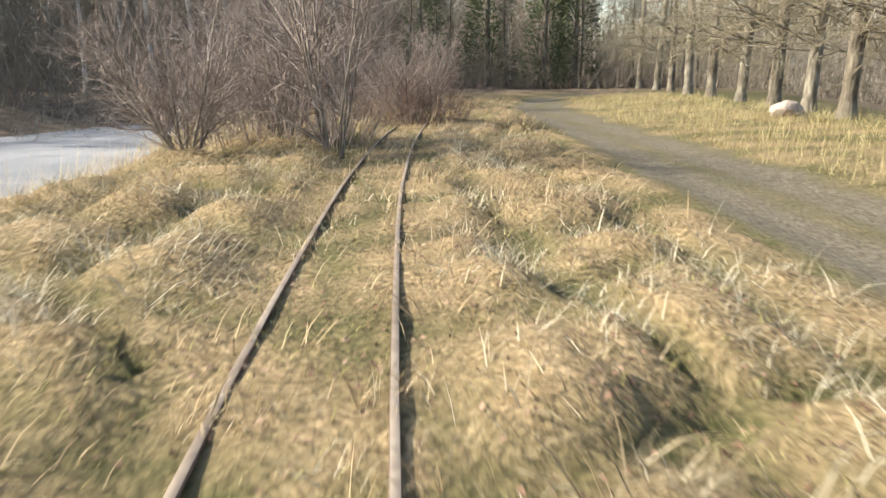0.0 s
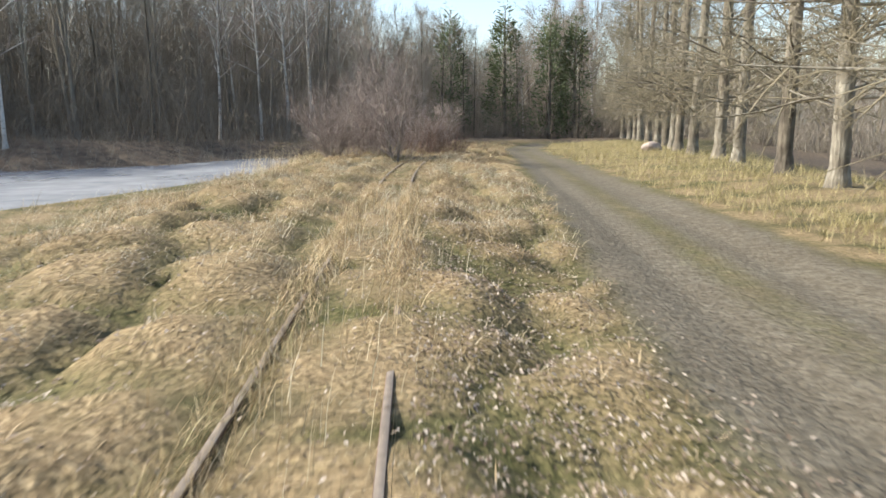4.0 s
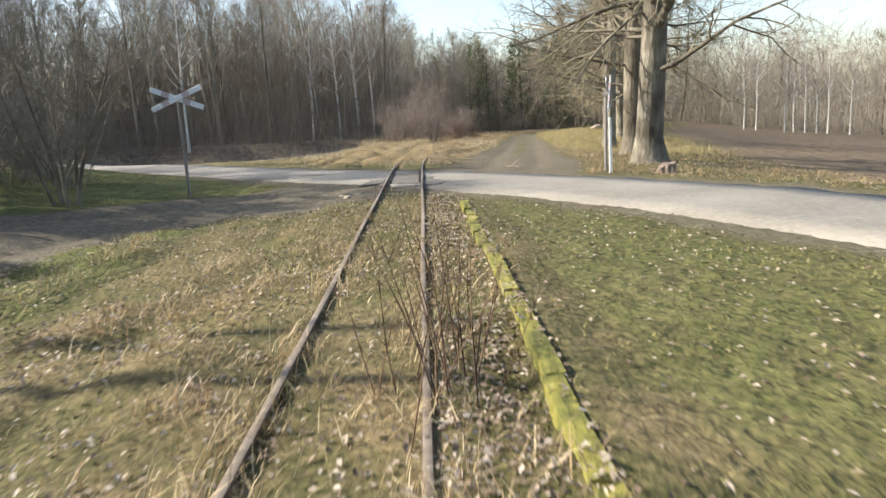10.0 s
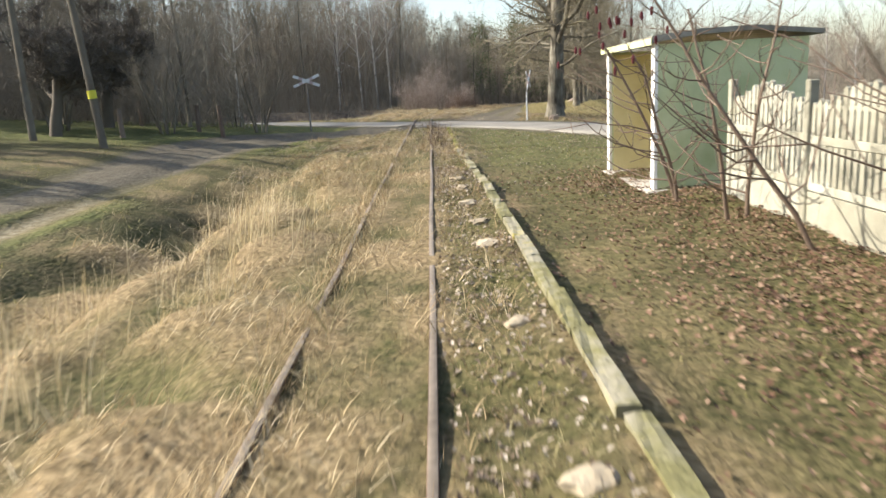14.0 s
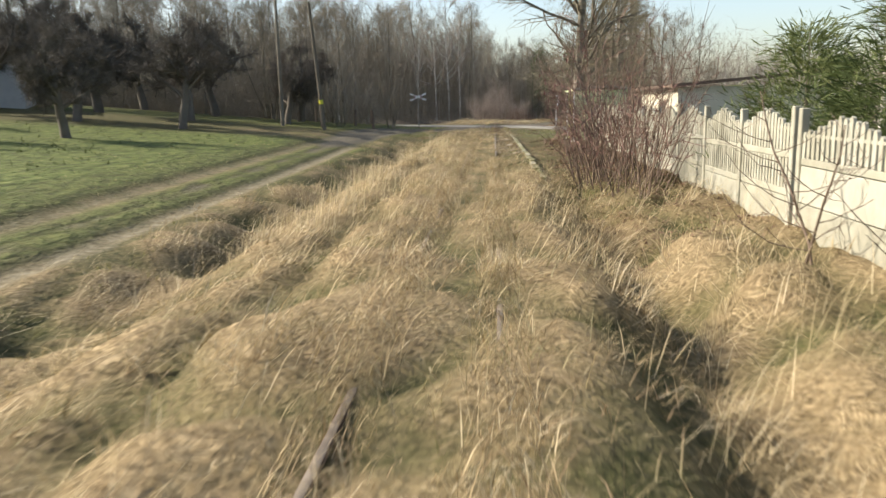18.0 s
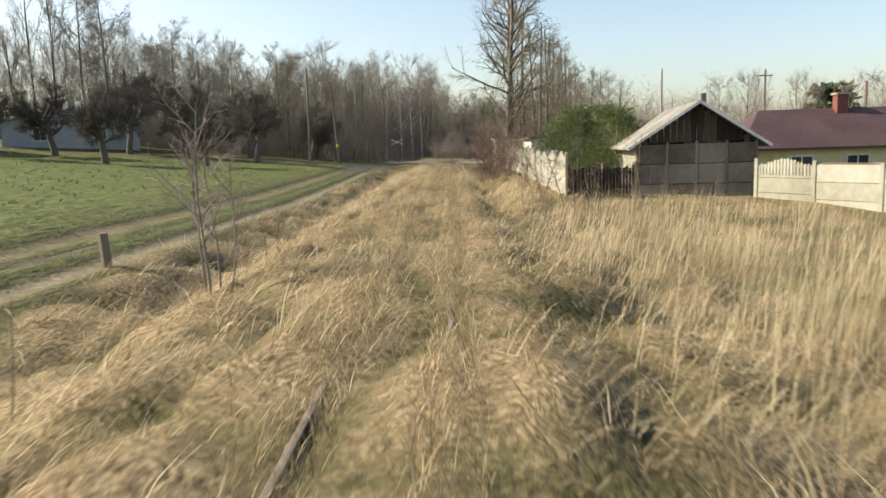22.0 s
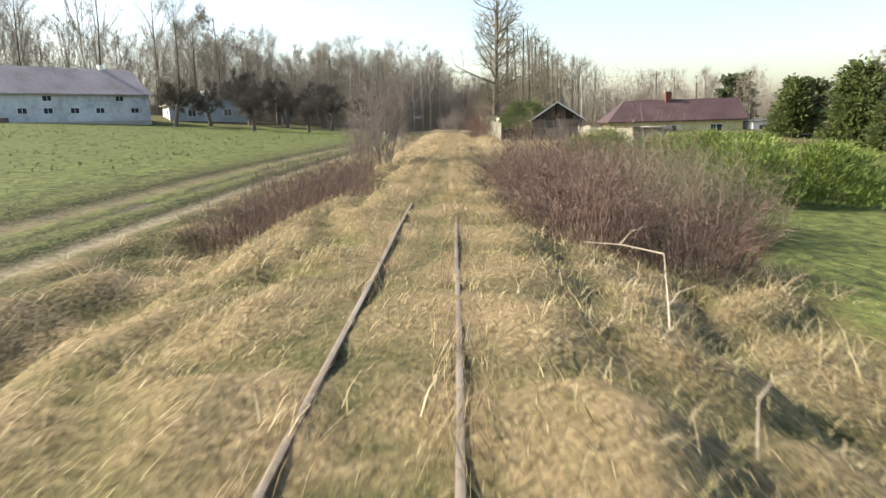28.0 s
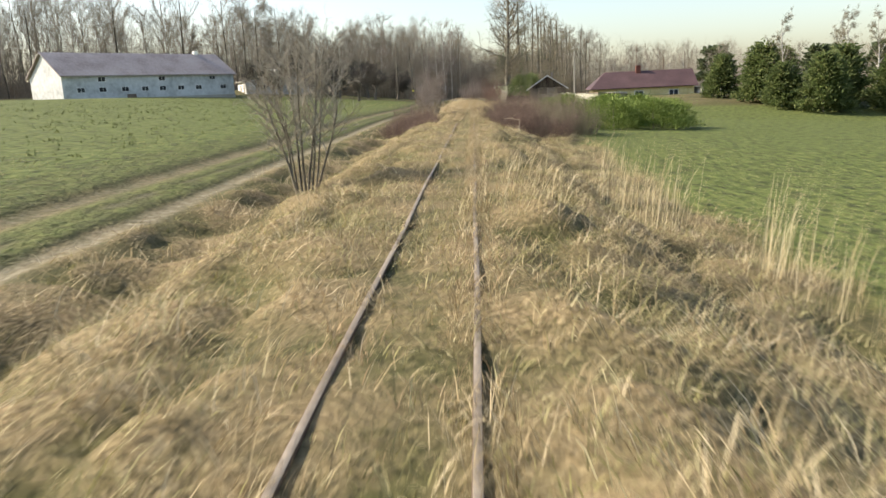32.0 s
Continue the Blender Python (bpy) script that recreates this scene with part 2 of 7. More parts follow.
M_PALETWIG = mat("pale_pinkish_twig", [(0.15, 0.115, 0.095), (0.26, 0.21, 0.178), (0.40, 0.345, 0.3)], fine=2.0, coarse=0.5, rough=0.85, bump=0, island=0.6)
M_PURPLE = mat("reddish_brown_twig", [(0.07, 0.042, 0.032), (0.145, 0.094, 0.072), (0.26, 0.19, 0.15)], fine=2.0, coarse=0.5, rough=0.85, bump=0, island=0.6)
M_REDTWIG = mat("red_brown_twig", [(0.08, 0.038, 0.03), (0.155, 0.08, 0.063), (0.25, 0.155, 0.125)], fine=2.0, coarse=0.5, rough=0.85, bump=0, island=0.6)
M_SUMAC = mat("sumac_stem", [(0.075, 0.052, 0.038), (0.14, 0.10, 0.072), (0.24, 0.18, 0.135)], fine=5.0, coarse=0.8, rough=0.85, bump=0.2, island=0.4)
M_SUMACRED = mat("sumac_fruit_red", [(0.06, 0.012, 0.014), (0.12, 0.024, 0.028)], fine=30.0, rough=0.9, bump=0.6, bump_scale=60.0)
# Needle green lightened, with some distance haze in the colour
M_PINE = mat("pine_needle", [(0.055, 0.075, 0.036), (0.10, 0.125, 0.06), (0.17, 0.195, 0.10)], fine=1.5, coarse=0.4, rough=0.7, bump=0, island=0.6, objrand=0.2, trans=0.35)
M_THUJA = mat("thuja_foliage", [(0.06, 0.086, 0.027), (0.11, 0.145, 0.048), (0.19, 0.215, 0.08)], fine=1.5, coarse=0.5, rough=0.7, bump=0, island=0.6, trans=0.5)
M_BROOM = mat("broom_green", [(0.07, 0.105, 0.018), (0.14, 0.195, 0.038), (0.22, 0.28, 0.07)], fine=1.5, coarse=0.7, rough=0.7, bump=0, island=0.6, trans=0.2)
M_STONE = mat("pale_granite", [(0.24, 0.19, 0.155), (0.34, 0.28, 0.23), (0.42, 0.36, 0.3)], fine=8.0, rough=0.9, bump=0.4)
M_SAND = mat("pale_sandy_concrete", [(0.24, 0.195, 0.13), (0.34, 0.285, 0.2), (0.44, 0.385, 0.285)], fine=12.0, coarse=2.0, rough=0.95, bump=0.6)
M_DEAD = mat("bleached_branch", [(0.36, 0.29, 0.2), (0.52, 0.45, 0.34)], fine=6.0, rough=0.9, bump=0.2)
M_POND = mat("thawing_pond_ice", [(0.17, 0.185, 0.195), (0.30, 0.315, 0.325), (0.42, 0.43, 0.43)], fine=0.9, coarse=0.12, rough=0.22, bump=0.12, bump_scale=2.5, spec=0.5)
M_PLANK = mat("dark_brown_plank", [(0.022, 0.016, 0.012), (0.043, 0.032, 0.025), (0.07, 0.055, 0.043)], fine=5.0, coarse=1.5, rough=0.9, bump=0.5, stretch=(6, 6, 0.6), objrand=0.5)
M_YSIGN = mat("yellow_band_paint", [(0.5, 0.47, 0.04), (0.6, 0.56, 0.06)], rough=0.6, bump=0)

# ---- plan of the ground ----
ROAD = [(-60, 150), (-40, 124), (-27.5, 101), (-21, 91), (-13, 79.5), (-7.6, 71.9), (-3.3, 66.4), (0.5, 62.9), (3.1, 59.2), (4.7, 56.4), (6.3, 51.8), (8.4, 45), (11.5, 39.5), (17, 37.2), (40, 37.5), (140, 44)]
def turn(x, y):
    """The stretch beyond the crossing bears away from the straight by three degrees."""
    c, q = math.cos(radians(3.0)), math.sin(radians(3.0))
    return (x * c + (y - 68) * q, 68 + (y - 68) * c - x * q)


DIRT = [(1.6, 61.5), (3.0, 66.5)] + [turn(*p) for p in [(3.5, 73), (4.3, 80), (5.4, 92), (6.6, 106), (7.6, 119), (10.6, 131), (17, 142), (30, 150)]]
LANE = [(-0.6, 62.6), (-3.2, 60.6), (-5.4, 57.5), (-6.4, 52), (-6.6, 45), (-6.1, 30), (-5.8, 18), (-6.2, 0), (-6.3, -14), (-6.1, -26), (-5.7, -50), (-5.6, -90), (-5.6, -200)]
POND = [turn(*p) for p in [(-7.6, 97), (-9.4, 92.5), (-12, 91), (-17, 93.5), (-22, 98), (-29, 107), (-27, 111), (-21, 108.5), (-14.5, 112), (-11.5, 117), (-9.0, 118.5), (-7.4, 110), (-7.0, 103)]]


def sstep(a, b, v):
    t = np.clip((v - a) / (b - a), 0, 1)
    return t * t * (3 - 2 * t)


def dist_line(x, y, pts):
    """Distance to a polyline."""
    best = np.full(np.shape(x), 1e9)
    for (ax, ay), (bx, by) in zip(pts[:-1], pts[1:]):
        dx, dy = bx - ax, by - ay
        s = np.clip(((x - ax) * dx + (y - ay) * dy) / (dx * dx + dy * dy), 0, 1)
        best = np.minimum(best, np.hypot(x - ax - s * dx, y - ay - s * dy))
    return best


def inside(x, y, poly):
    r = np.zeros(np.shape(x), bool)
    for (ax, ay), (bx, by) in zip(poly, poly[1:] + poly[:1]):
        hit = (ay > y) != (by > y)
        r ^= hit & (x < (bx - ax) * (y - ay) / (by - ay + 1e-12) + ax)
    return r


def signed_pond(x, y):
    d = dist_line(x, y, POND + POND[:1])
    return np.where(inside(x, y, POND), -d, d)


def track_x(y):
    y = np.asarray(y, float)
    d = np.clip(y - 64.5, 0, None)
    return 0.0524 * np.where(d < 7, d * d / 14, d - 3.5) + 0.0031 * np.maximum(y - 86, 0) ** 2


def drop(y):
    """The line falls gently beyond the crossing."""
    d = np.clip(np.asarray(y, float) - 64, 0, None)
    return -0.02 * np.where(d < 6, d * d / 12, d - 3)


def wob(x, y, s, seed=0.0):
    """Cheap smooth noise from a few sines, about -1 to 1."""
    a = np.sin(x * s * 1.7 + 1.3 * np.sin(y * s * 0.9 + seed) + seed * 2.1) + np.sin(y * s * 1.3 + 1.7 * np.sin(x * s * 1.1 - seed) + seed)
    b = np.sin((x + y) * s * 2.3 + seed * 3.3) + np.sin((x - y) * s * 2.9 + 0.7 * seed + 1.1 * np.sin(y * s * 1.9))
    return 0.3 * a + 0.2 * b


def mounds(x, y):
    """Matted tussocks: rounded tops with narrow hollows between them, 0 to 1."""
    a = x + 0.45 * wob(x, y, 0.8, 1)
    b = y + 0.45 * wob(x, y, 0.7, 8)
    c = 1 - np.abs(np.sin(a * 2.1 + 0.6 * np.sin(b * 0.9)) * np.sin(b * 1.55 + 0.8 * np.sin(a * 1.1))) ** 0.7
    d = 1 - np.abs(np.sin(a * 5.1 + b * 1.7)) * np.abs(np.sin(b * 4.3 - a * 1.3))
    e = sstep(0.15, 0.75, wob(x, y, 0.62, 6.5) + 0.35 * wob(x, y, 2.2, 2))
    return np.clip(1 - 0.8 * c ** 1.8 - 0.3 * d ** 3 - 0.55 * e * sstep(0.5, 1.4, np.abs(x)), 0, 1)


FRONT = [(-200, -40), (-110, 20), (-75, 55)] + [turn(*p) for p in [(-52, 80), (-40, 103), (-30, 115), (-14, 121), (-4, 133), (6, 146), (14, 152), (24, 150), (34, 128)]] + [(60, 122), (120, 118), (250, 110)]


def forest_front(x):
    return np.interp(x, [p[0] for p in FRONT], [p[1] for p in FRONT])


def height(x, y):
    x, y = np.asarray(x, float), np.asarray(y, float)
    u = x - track_x(y)
    left = np.interp(y, [-60, 40, 50, 60, 70, 82, 95], [0.062, 0.062, 0.085, 0.085, 0.06, 0.03, 0.03])
    right = np.interp(y, [-60, 0, 8, 22, 60], [0.062, 0.062, 0.04, 0.0, 0.0])
    far = np.minimum(np.abs(u), 40)
    z = np.where(u < 0, left * np.maximum(far - 4.0, 0) * 1.15, -right * np.maximum(far - 1.5, 0))
    z = z - 0.12 + 0.075 * (1 - sstep(1.0, 1.7, np.abs(u)))
    # track bed and its shoulders
    low = np.interp(y, [-60, 46, 53], [1.0, 1.0, 0.0])
    z -= low * 0.25 * sstep(1.5, 3.2, -u) * (1 - sstep(4.5, 9, -u))
    z -= low * np.interp(y, [28, 36], [0.52, 0.85]) * (0.65 + 0.35 * wob(x, y, 0.5, 4)) * np.exp(-((u + 3.55 + 0.2 * wob(x, y, 0.35)) / np.interp(y, [28, 36], [0.62, 0.78])) ** 2)
    lowr = np.interp(y, [-60, 0, 7, 12], [1.0, 1.0, 0.7, 0.0])
    z -= lowr * 0.45 * sstep(1.3, 3.3, u)
    z -= 0.42 * np.exp(-((u - 1.9 - 0.2 * wob(x, y, 0.3, 2)) / 0.45) ** 2) * np.interp(y, [9, 13, 22, 27], [0, 1, 1, 0])
    z -= np.interp(y, [-62, -40, -33, -8], [0.5, 0.35, 0.1, 0]) * sstep(1.3, 4.5, u)
    # platform
    plat = np.interp(y, [27, 31, 57.5, 59], [0, 1, 1, 0])
    z += plat * 0.085 * sstep(0.93, 1.06, u)
    z -= 0.12 * np.exp(-((y - 48.3 - 0.15 * wob(x, y, 0.8)) / 0.16) ** 2) * sstep(1.25, 1.6, u) * (1 - sstep(3.0, 3.6, u))
    # first stretch: rise beside the pond, roadside
    fl = sstep(70, 78, y)
    z += fl * 0.22 * np.exp(-((u + 2.6) / 1.9) ** 2) * sstep(0.5, 1.3, np.abs(u))
    z -= fl * 0.16 * np.exp(-(dist_line(x, y, DIRT) / 1.6) ** 2)
    z += fl * 0.12 * sstep(7, 13, u) * (1 - sstep(18, 40, u))
    z -= np.exp(-(((u - 8.5) / 2.0) ** 2 + ((y - 77) / 6.0) ** 2)) * 0.3
    # the ploughed field falls away from the roadside row
    z -= np.minimum(4.6, 0.105 * np.maximum(0, u - 6.5 - 0.19 * np.maximum(0, y - 64))) * sstep(46, 58, y)
    sp = signed_pond(x, y)
    reach = 5.0 + 9.0 * sstep(104, 92, y) * sstep(-4.5, -8.5, u)
    pz = np.clip((reach - sp) / (reach - 0.2), 0, 1)
    pz = pz * pz * (3 - 2 * pz) * sstep(-2.0, -5.0, u)
    z = z * (1 - pz) + (-1.06) * pz
    z = np.where(sp < 0.2, z - 0.35 * sstep(0.2, -1.5, sp), z)
    # ruts
    dl = dist_line(x, y, LANE)
    z -= 0.07 * np.exp(-((dl - 0.75) / 0.28) ** 2) + 0.02 * np.exp(-(dl / 1.4) ** 2)
    dd = dist_line(x, y, DIRT)
    z -= 0.05 * np.exp(-((dd - 0.7) / 0.25) ** 2)
    # asphalt bed
    dr = dist_line(x, y, ROAD)
    bed = sstep(3.3, 1.5, dr)
    z = z * (1 - bed) + bed * np.where(u < 0, np.interp(u, [-40, -12, -5, -1.5, 0], [0.3, 0.10, -0.02, -0.07, -0.07]), -0.07) - 0.09 * sstep(1.42, 1.1, dr)
    # unevenness
    free = 1 - bed
    near = np.exp(-(u / 30) ** 2)
    buried = np.interp(y, [-64, -46, -36, -30, -26, -20, 24, 32, 40, 50, 67, 73, 76, 82, 87], [0.1, 0.3, 0.35, 0.1, 0.8, 1, 1, 0.35, 0.25, 0, 0, 0.3, 1, 1, 0.1])
    z += 0.08 * buried * np.clip(0.75 + 0.6 * wob(x, y, 1.1, 5), 0, 1.2) * (1 - sstep(0.8, 1.4, np.abs(u)))
    rough = np.interp(y, [-64, 44, 53, 58, 66, 72], [1.0, 1.0, 0.45, 0.3, 0.3, 1.0])
    z += rough * free * near * (0.085 * wob(x, y, 1.3, 3) + 0.27 * (mounds(x, y) - 0.5)) * (0.12 + buried * 0.3 + (0.88 - buried * 0.3) * sstep(0.5, 1.2, np.abs(u))) * (1 - 0.8 * plat * (u > 1.05)) * (1 - sstep(3.9, 5.2, np.abs(u))) * sstep(1.1, 2.1, dd)
    # woods on rising ground
    ff = y - forest_front(x)
    z += (6.5 + 2.0 * wob(x, y, 0.07, 2)) * sstep(8, 60, ff) * (1 - sstep(14, 32, x))
    return z + drop(y) * (1 - pz) + float(drop(103)) * pz


def zone_masks(x, y):
    u = x - track_x(y)
    dd, dl, dr = dist_line(x, y, DIRT), dist_line(x, y, LANE), dist_line(x, y, ROAD)
    wd = np.interp(y, [60, 64, 66, 72, 80, 92, 110, 140], [2.2, 2.0, 1.75, 1.5, 1.5, 1.25, 1.15, 1.1]) + 0.18 * wob(x, y, 1.4)
    dirt = sstep(0.35, -0.35, dd - wd) * (1 - 0.6 * np.exp(-(dd / 0.3) ** 2) * sstep(70, 78, y))
    lw = np.interp(y, [-60, 40, 50, 57, 62], [0.0, 0.0, 1.2, 1.6, 1.6])
    lane = np.maximum(np.exp(-((dl - 0.78) / 0.24) ** 2) * np.interp(y, [40, 48], [0.3, 0.95]), sstep(0.3, -0.3, dl - lw + 0.2 * wob(x, y, 1.2)))
    yard = sstep(2.3, 1.4, np.hypot(x + 2.0, (y - 60.4) * 0.9) + 0.3 * wob(x, y, 1.3))
    verge = sstep(2.35, 1.55, dr + 0.25 * wob(x, y, 1.5, 1))
    soil = np.clip(np.maximum.reduce([dirt, lane, yard, verge * 0.75]), 0, 1)
    field_l = sstep(-7.6, -8.6, u + 0.3 * wob(x, y, 0.8)) * sstep(47, 42, y)
    field_r = np.maximum(sstep(4.3, 5.4, u + 0.4 * wob(x, y, 0.6)) * sstep(-14, -18, y), sstep(12, 14, u) * sstep(12, 8, y))
    strip_l = 0.72 * sstep(-4.6, -5.3, u + 0.3 * wob(x, y, 0.7, 3)) * sstep(47, 42, y) * (1 - 0.8 * np.exp(-((dl - 0.78) / 0.35) ** 2))
    lawn = sstep(1.2, 1.8, u) * np.interp(y, [39, 45, 58, 60], [0, 1, 1, 0]) * (1 - sstep(9, 14, u))
    verge_l = sstep(-2.4, -3.4, u) * np.interp(y, [49, 54, 69, 74], [0, 1, 1, 0])
    verge_f = np.exp(-((dr - 3.0) / 0.9) ** 2) * sstep(60, 66, y) * (u < 1)
    green = np.clip(np.maximum.reduce([field_l, field_r, strip_l, 0.42 * lawn, 0.62 * verge_l, 0.42 * verge_f]), 0, 1) * (1 - soil)
    plough = sstep(7.5, 10.5, u - 0.2 * (y - 63.7)) * sstep(40, 50, y) * (y < forest_front(x) + 2)
    wood = sstep(-15, -7, y - forest_front(x))
    brown = plough * (1 - soil)
    # mat: straw on the mounds; low values darken the hollows like shade
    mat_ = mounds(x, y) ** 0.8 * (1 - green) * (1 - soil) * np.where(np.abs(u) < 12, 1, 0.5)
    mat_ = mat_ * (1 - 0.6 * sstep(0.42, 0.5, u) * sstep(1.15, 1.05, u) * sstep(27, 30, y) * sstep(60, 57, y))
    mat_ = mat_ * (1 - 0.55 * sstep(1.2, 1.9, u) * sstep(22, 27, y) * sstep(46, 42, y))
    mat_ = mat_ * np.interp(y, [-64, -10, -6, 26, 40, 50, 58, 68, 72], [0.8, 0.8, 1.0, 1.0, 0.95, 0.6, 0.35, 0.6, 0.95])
    lane_x = np.interp(-y, [-p[1] for p in LANE], [p[0] for p in LANE])
    rut = np.exp(-((dl - 0.78) / 0.25) ** 2) * sstep(50, 42, y) * np.where(x > lane_x, 0.85, 0.5)
    return soil * (1 - rut), green, brown, wood, np.clip(mat_, 0.03, 1), rut


def ground_material():
    m = bpy.data.materials.new("ground_cover")
    m.use_nodes = True
    t = m.node_tree
    n, l = t.nodes, t.links
    b = n["Principled BSDF"]
    b.inputs["Roughness"].default_value = 0.95
    b.inputs["Specular IOR Level"].default_value = 0.15
    g = n.new("ShaderNodeNewGeometry")

    def noise_node(scale, detail=5.0):
        a = n.new("ShaderNodeTexNoise")
        a.inputs["Scale"].default_value, a.inputs["Detail"].default_value = scale, detail
        l.new(g.outputs["Position"], a.inputs["Vector"])
        return a.outputs[0]

    def ramp(src, cols, lo=0.32, hi=0.68):
        r = n.new("ShaderNodeValToRGB")
        while len(r.color_ramp.elements) < len(cols):
            r.color_ramp.elements.new(0.5)
        for i, c in enumerate(cols):
            r.color_ramp.elements[i].position = lo + (hi - lo) * i / (len(cols) - 1)
            r.color_ramp.elements[i].color = rgb(c)
        l.new(src, r.inputs[0])
        return r.outputs[0]

    def mix(fac, a, c):
        q = n.new("ShaderNodeMix")
        q.data_type = "RGBA"
        l.new(fac, q.inputs[0])
        l.new(a, q.inputs[6])
        l.new(c, q.inputs[7])
        return q.outputs[2]

    def mask(name):
        a = n.new("ShaderNodeAttribute")
        a.attribute_name = name
        s = n.new("ShaderNodeMath")
        s.operation = "MULTIPLY_ADD"
        s.inputs[1].default_value, s.inputs[2].default_value = 1.5, -0.42
        l.new(a.outputs["Fac"], s.inputs[0])
        s2 = n.new("ShaderNodeMath")
        s2.operation = "ADD"
        s2.use_clamp = True
        w = n.new("ShaderNodeMath")
        w.operation = "MULTIPLY_ADD"
        w.inputs[1].default_value, w.inputs[2].default_value = 0.9, -0.38
        l.new(noise_node(6.0), w.inputs[0])
        l.new(s.outputs[0], s2.inputs[0])
        l.new(w.outputs[0], s2.inputs[1])
        k = n.new("ShaderNodeMath")
        k.operation = "MULTIPLY"
        l.new(s2.outputs[0], k.inputs[0])
        st = n.new("ShaderNodeMath")
        st.operation = "GREATER_THAN"
        st.inputs[1].default_value = 0.02
        l.new(a.outputs["Fac"], st.inputs[0])
        l.new(st.outputs[0], k.inputs[1])
        return k.outputs[0]

    # combed strands: a stretched noise whose coordinates are bent by a broad one
    bend = n.new("ShaderNodeTexNoise")
    bend.inputs["Scale"].default_value, bend.inputs["Detail"].default_value = 0.9, 2.0
    l.new(g.outputs["Position"], bend.inputs["Vector"])
    wide = n.new("ShaderNodeVectorMath")
    wide.operation = "SCALE"
    wide.inputs["Scale"].default_value = 2.2
    l.new(bend.outputs["Color"], wide.inputs[0])
    add = n.new("ShaderNodeVectorMath")
    l.new(g.outputs["Position"], add.inputs[0])
    l.new(wide.outputs[0], add.inputs[1])
    comb = n.new("ShaderNodeMapping")
    comb.inputs["Scale"].default_value = (9.0, 46.0, 20.0)
    comb.inputs["Rotation"].default_value = (0, 0, 0.5)
    l.new(add.outputs[0], comb.inputs["Vector"])
    strand = n.new("ShaderNodeTexNoise")
    strand.inputs["Scale"].default_value, strand.inputs["Detail"].default_value = 1.0, 3.0
    l.new(comb.outputs[0], strand.inputs["Vector"])
    # Hollows: soil and green tones, with shade between tussocks put into the colour
    shaded_hollow = mix(noise_node(0.9), ramp(noise_node(14.0), [(0.03, 0.026, 0.013), (0.07, 0.056, 0.03), (0.13, 0.10, 0.055)]), ramp(noise_node(17.0), [(0.04, 0.046, 0.013), (0.085, 0.09, 0.028), (0.17, 0.15, 0.065)]))
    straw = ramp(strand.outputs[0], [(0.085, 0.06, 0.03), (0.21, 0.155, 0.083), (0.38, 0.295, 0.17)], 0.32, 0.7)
    base = mix(mask("mat"), shaded_hollow, straw)
    soil = mix(noise_node(0.8), ramp(noise_node(20.0), [(0.05, 0.041, 0.027), (0.092, 0.077, 0.053), (0.15, 0.128, 0.09)]), ramp(noise_node(9.0), [(0.08, 0.07, 0.049), (0.125, 0.111, 0.081), (0.19, 0.17, 0.128)]))
    clods = n.new("ShaderNodeMapping")
    clods.inputs["Scale"].default_value = (4.5, 1.6, 2.0)
    l.new(g.outputs["Position"], clods.inputs["Vector"])
    rows = n.new("ShaderNodeTexNoise")
    rows.inputs["Scale"].default_value, rows.inputs["Detail"].default_value = 1.0, 6.0
    l.new(clods.outputs[0], rows.inputs["Vector"])
    green = mix(noise_node(0.35), ramp(rows.outputs[0], [(0.04, 0.045, 0.018), (0.085, 0.112, 0.028), (0.15, 0.165, 0.05)], 0.36, 0.64), ramp(noise_node(4.0), [(0.05, 0.05, 0.018), (0.09, 0.115, 0.03), (0.165, 0.165, 0.06)]))
    brown = mix(noise_node(0.25), ramp(noise_node(5.0), [(0.045, 0.034, 0.023), (0.10, 0.075, 0.05), (0.19, 0.15, 0.10)]), ramp(noise_node(3.0), [(0.065, 0.048, 0.033), (0.14, 0.105, 0.07), (0.26, 0.205, 0.13)]))
    col = mix(mask("green"), base, green)
    col = mix(mask("brown"), col, brown)
    col = mix(mask("soil"), col, soil)
    col = mix(mask("rut"), col, ramp(noise_node(7.0), [(0.13, 0.105, 0.062), (0.20, 0.17, 0.11), (0.28, 0.245, 0.17)]))
    # Floor of the woods, its browns lightened to carry the haze
    col = mix(mask("wood"), col, ramp(noise_node(2.0), [(0.07, 0.053, 0.038), (0.12, 0.092, 0.064), (0.19, 0.145, 0.095)]))
    l.new(col, b.inputs["Base Color"])
    bp = n.new("ShaderNodeBump")
    bp.inputs["Strength"].default_value, bp.inputs["Distance"].default_value = 0.7, 0.05
    l.new(noise_node(16.0, 6.0), bp.inputs["Height"])
    sod = n.new("ShaderNodeBump")
    sod.inputs["Strength"].default_value, sod.inputs["Distance"].default_value = 0.8, 0.22
    lump = n.new("ShaderNodeMath")
    lump.operation = "MULTIPLY"
    l.new(noise_node(3.2, 5.0), lump.inputs[0])
    l.new(mask("green"), lump.inputs[1])
    l.new(lump.outputs[0], sod.inputs["Height"])
    l.new(sod.outputs[0], bp.inputs["Normal"])
    l.new(bp.outputs[0], b.inputs["Normal"])
    return m


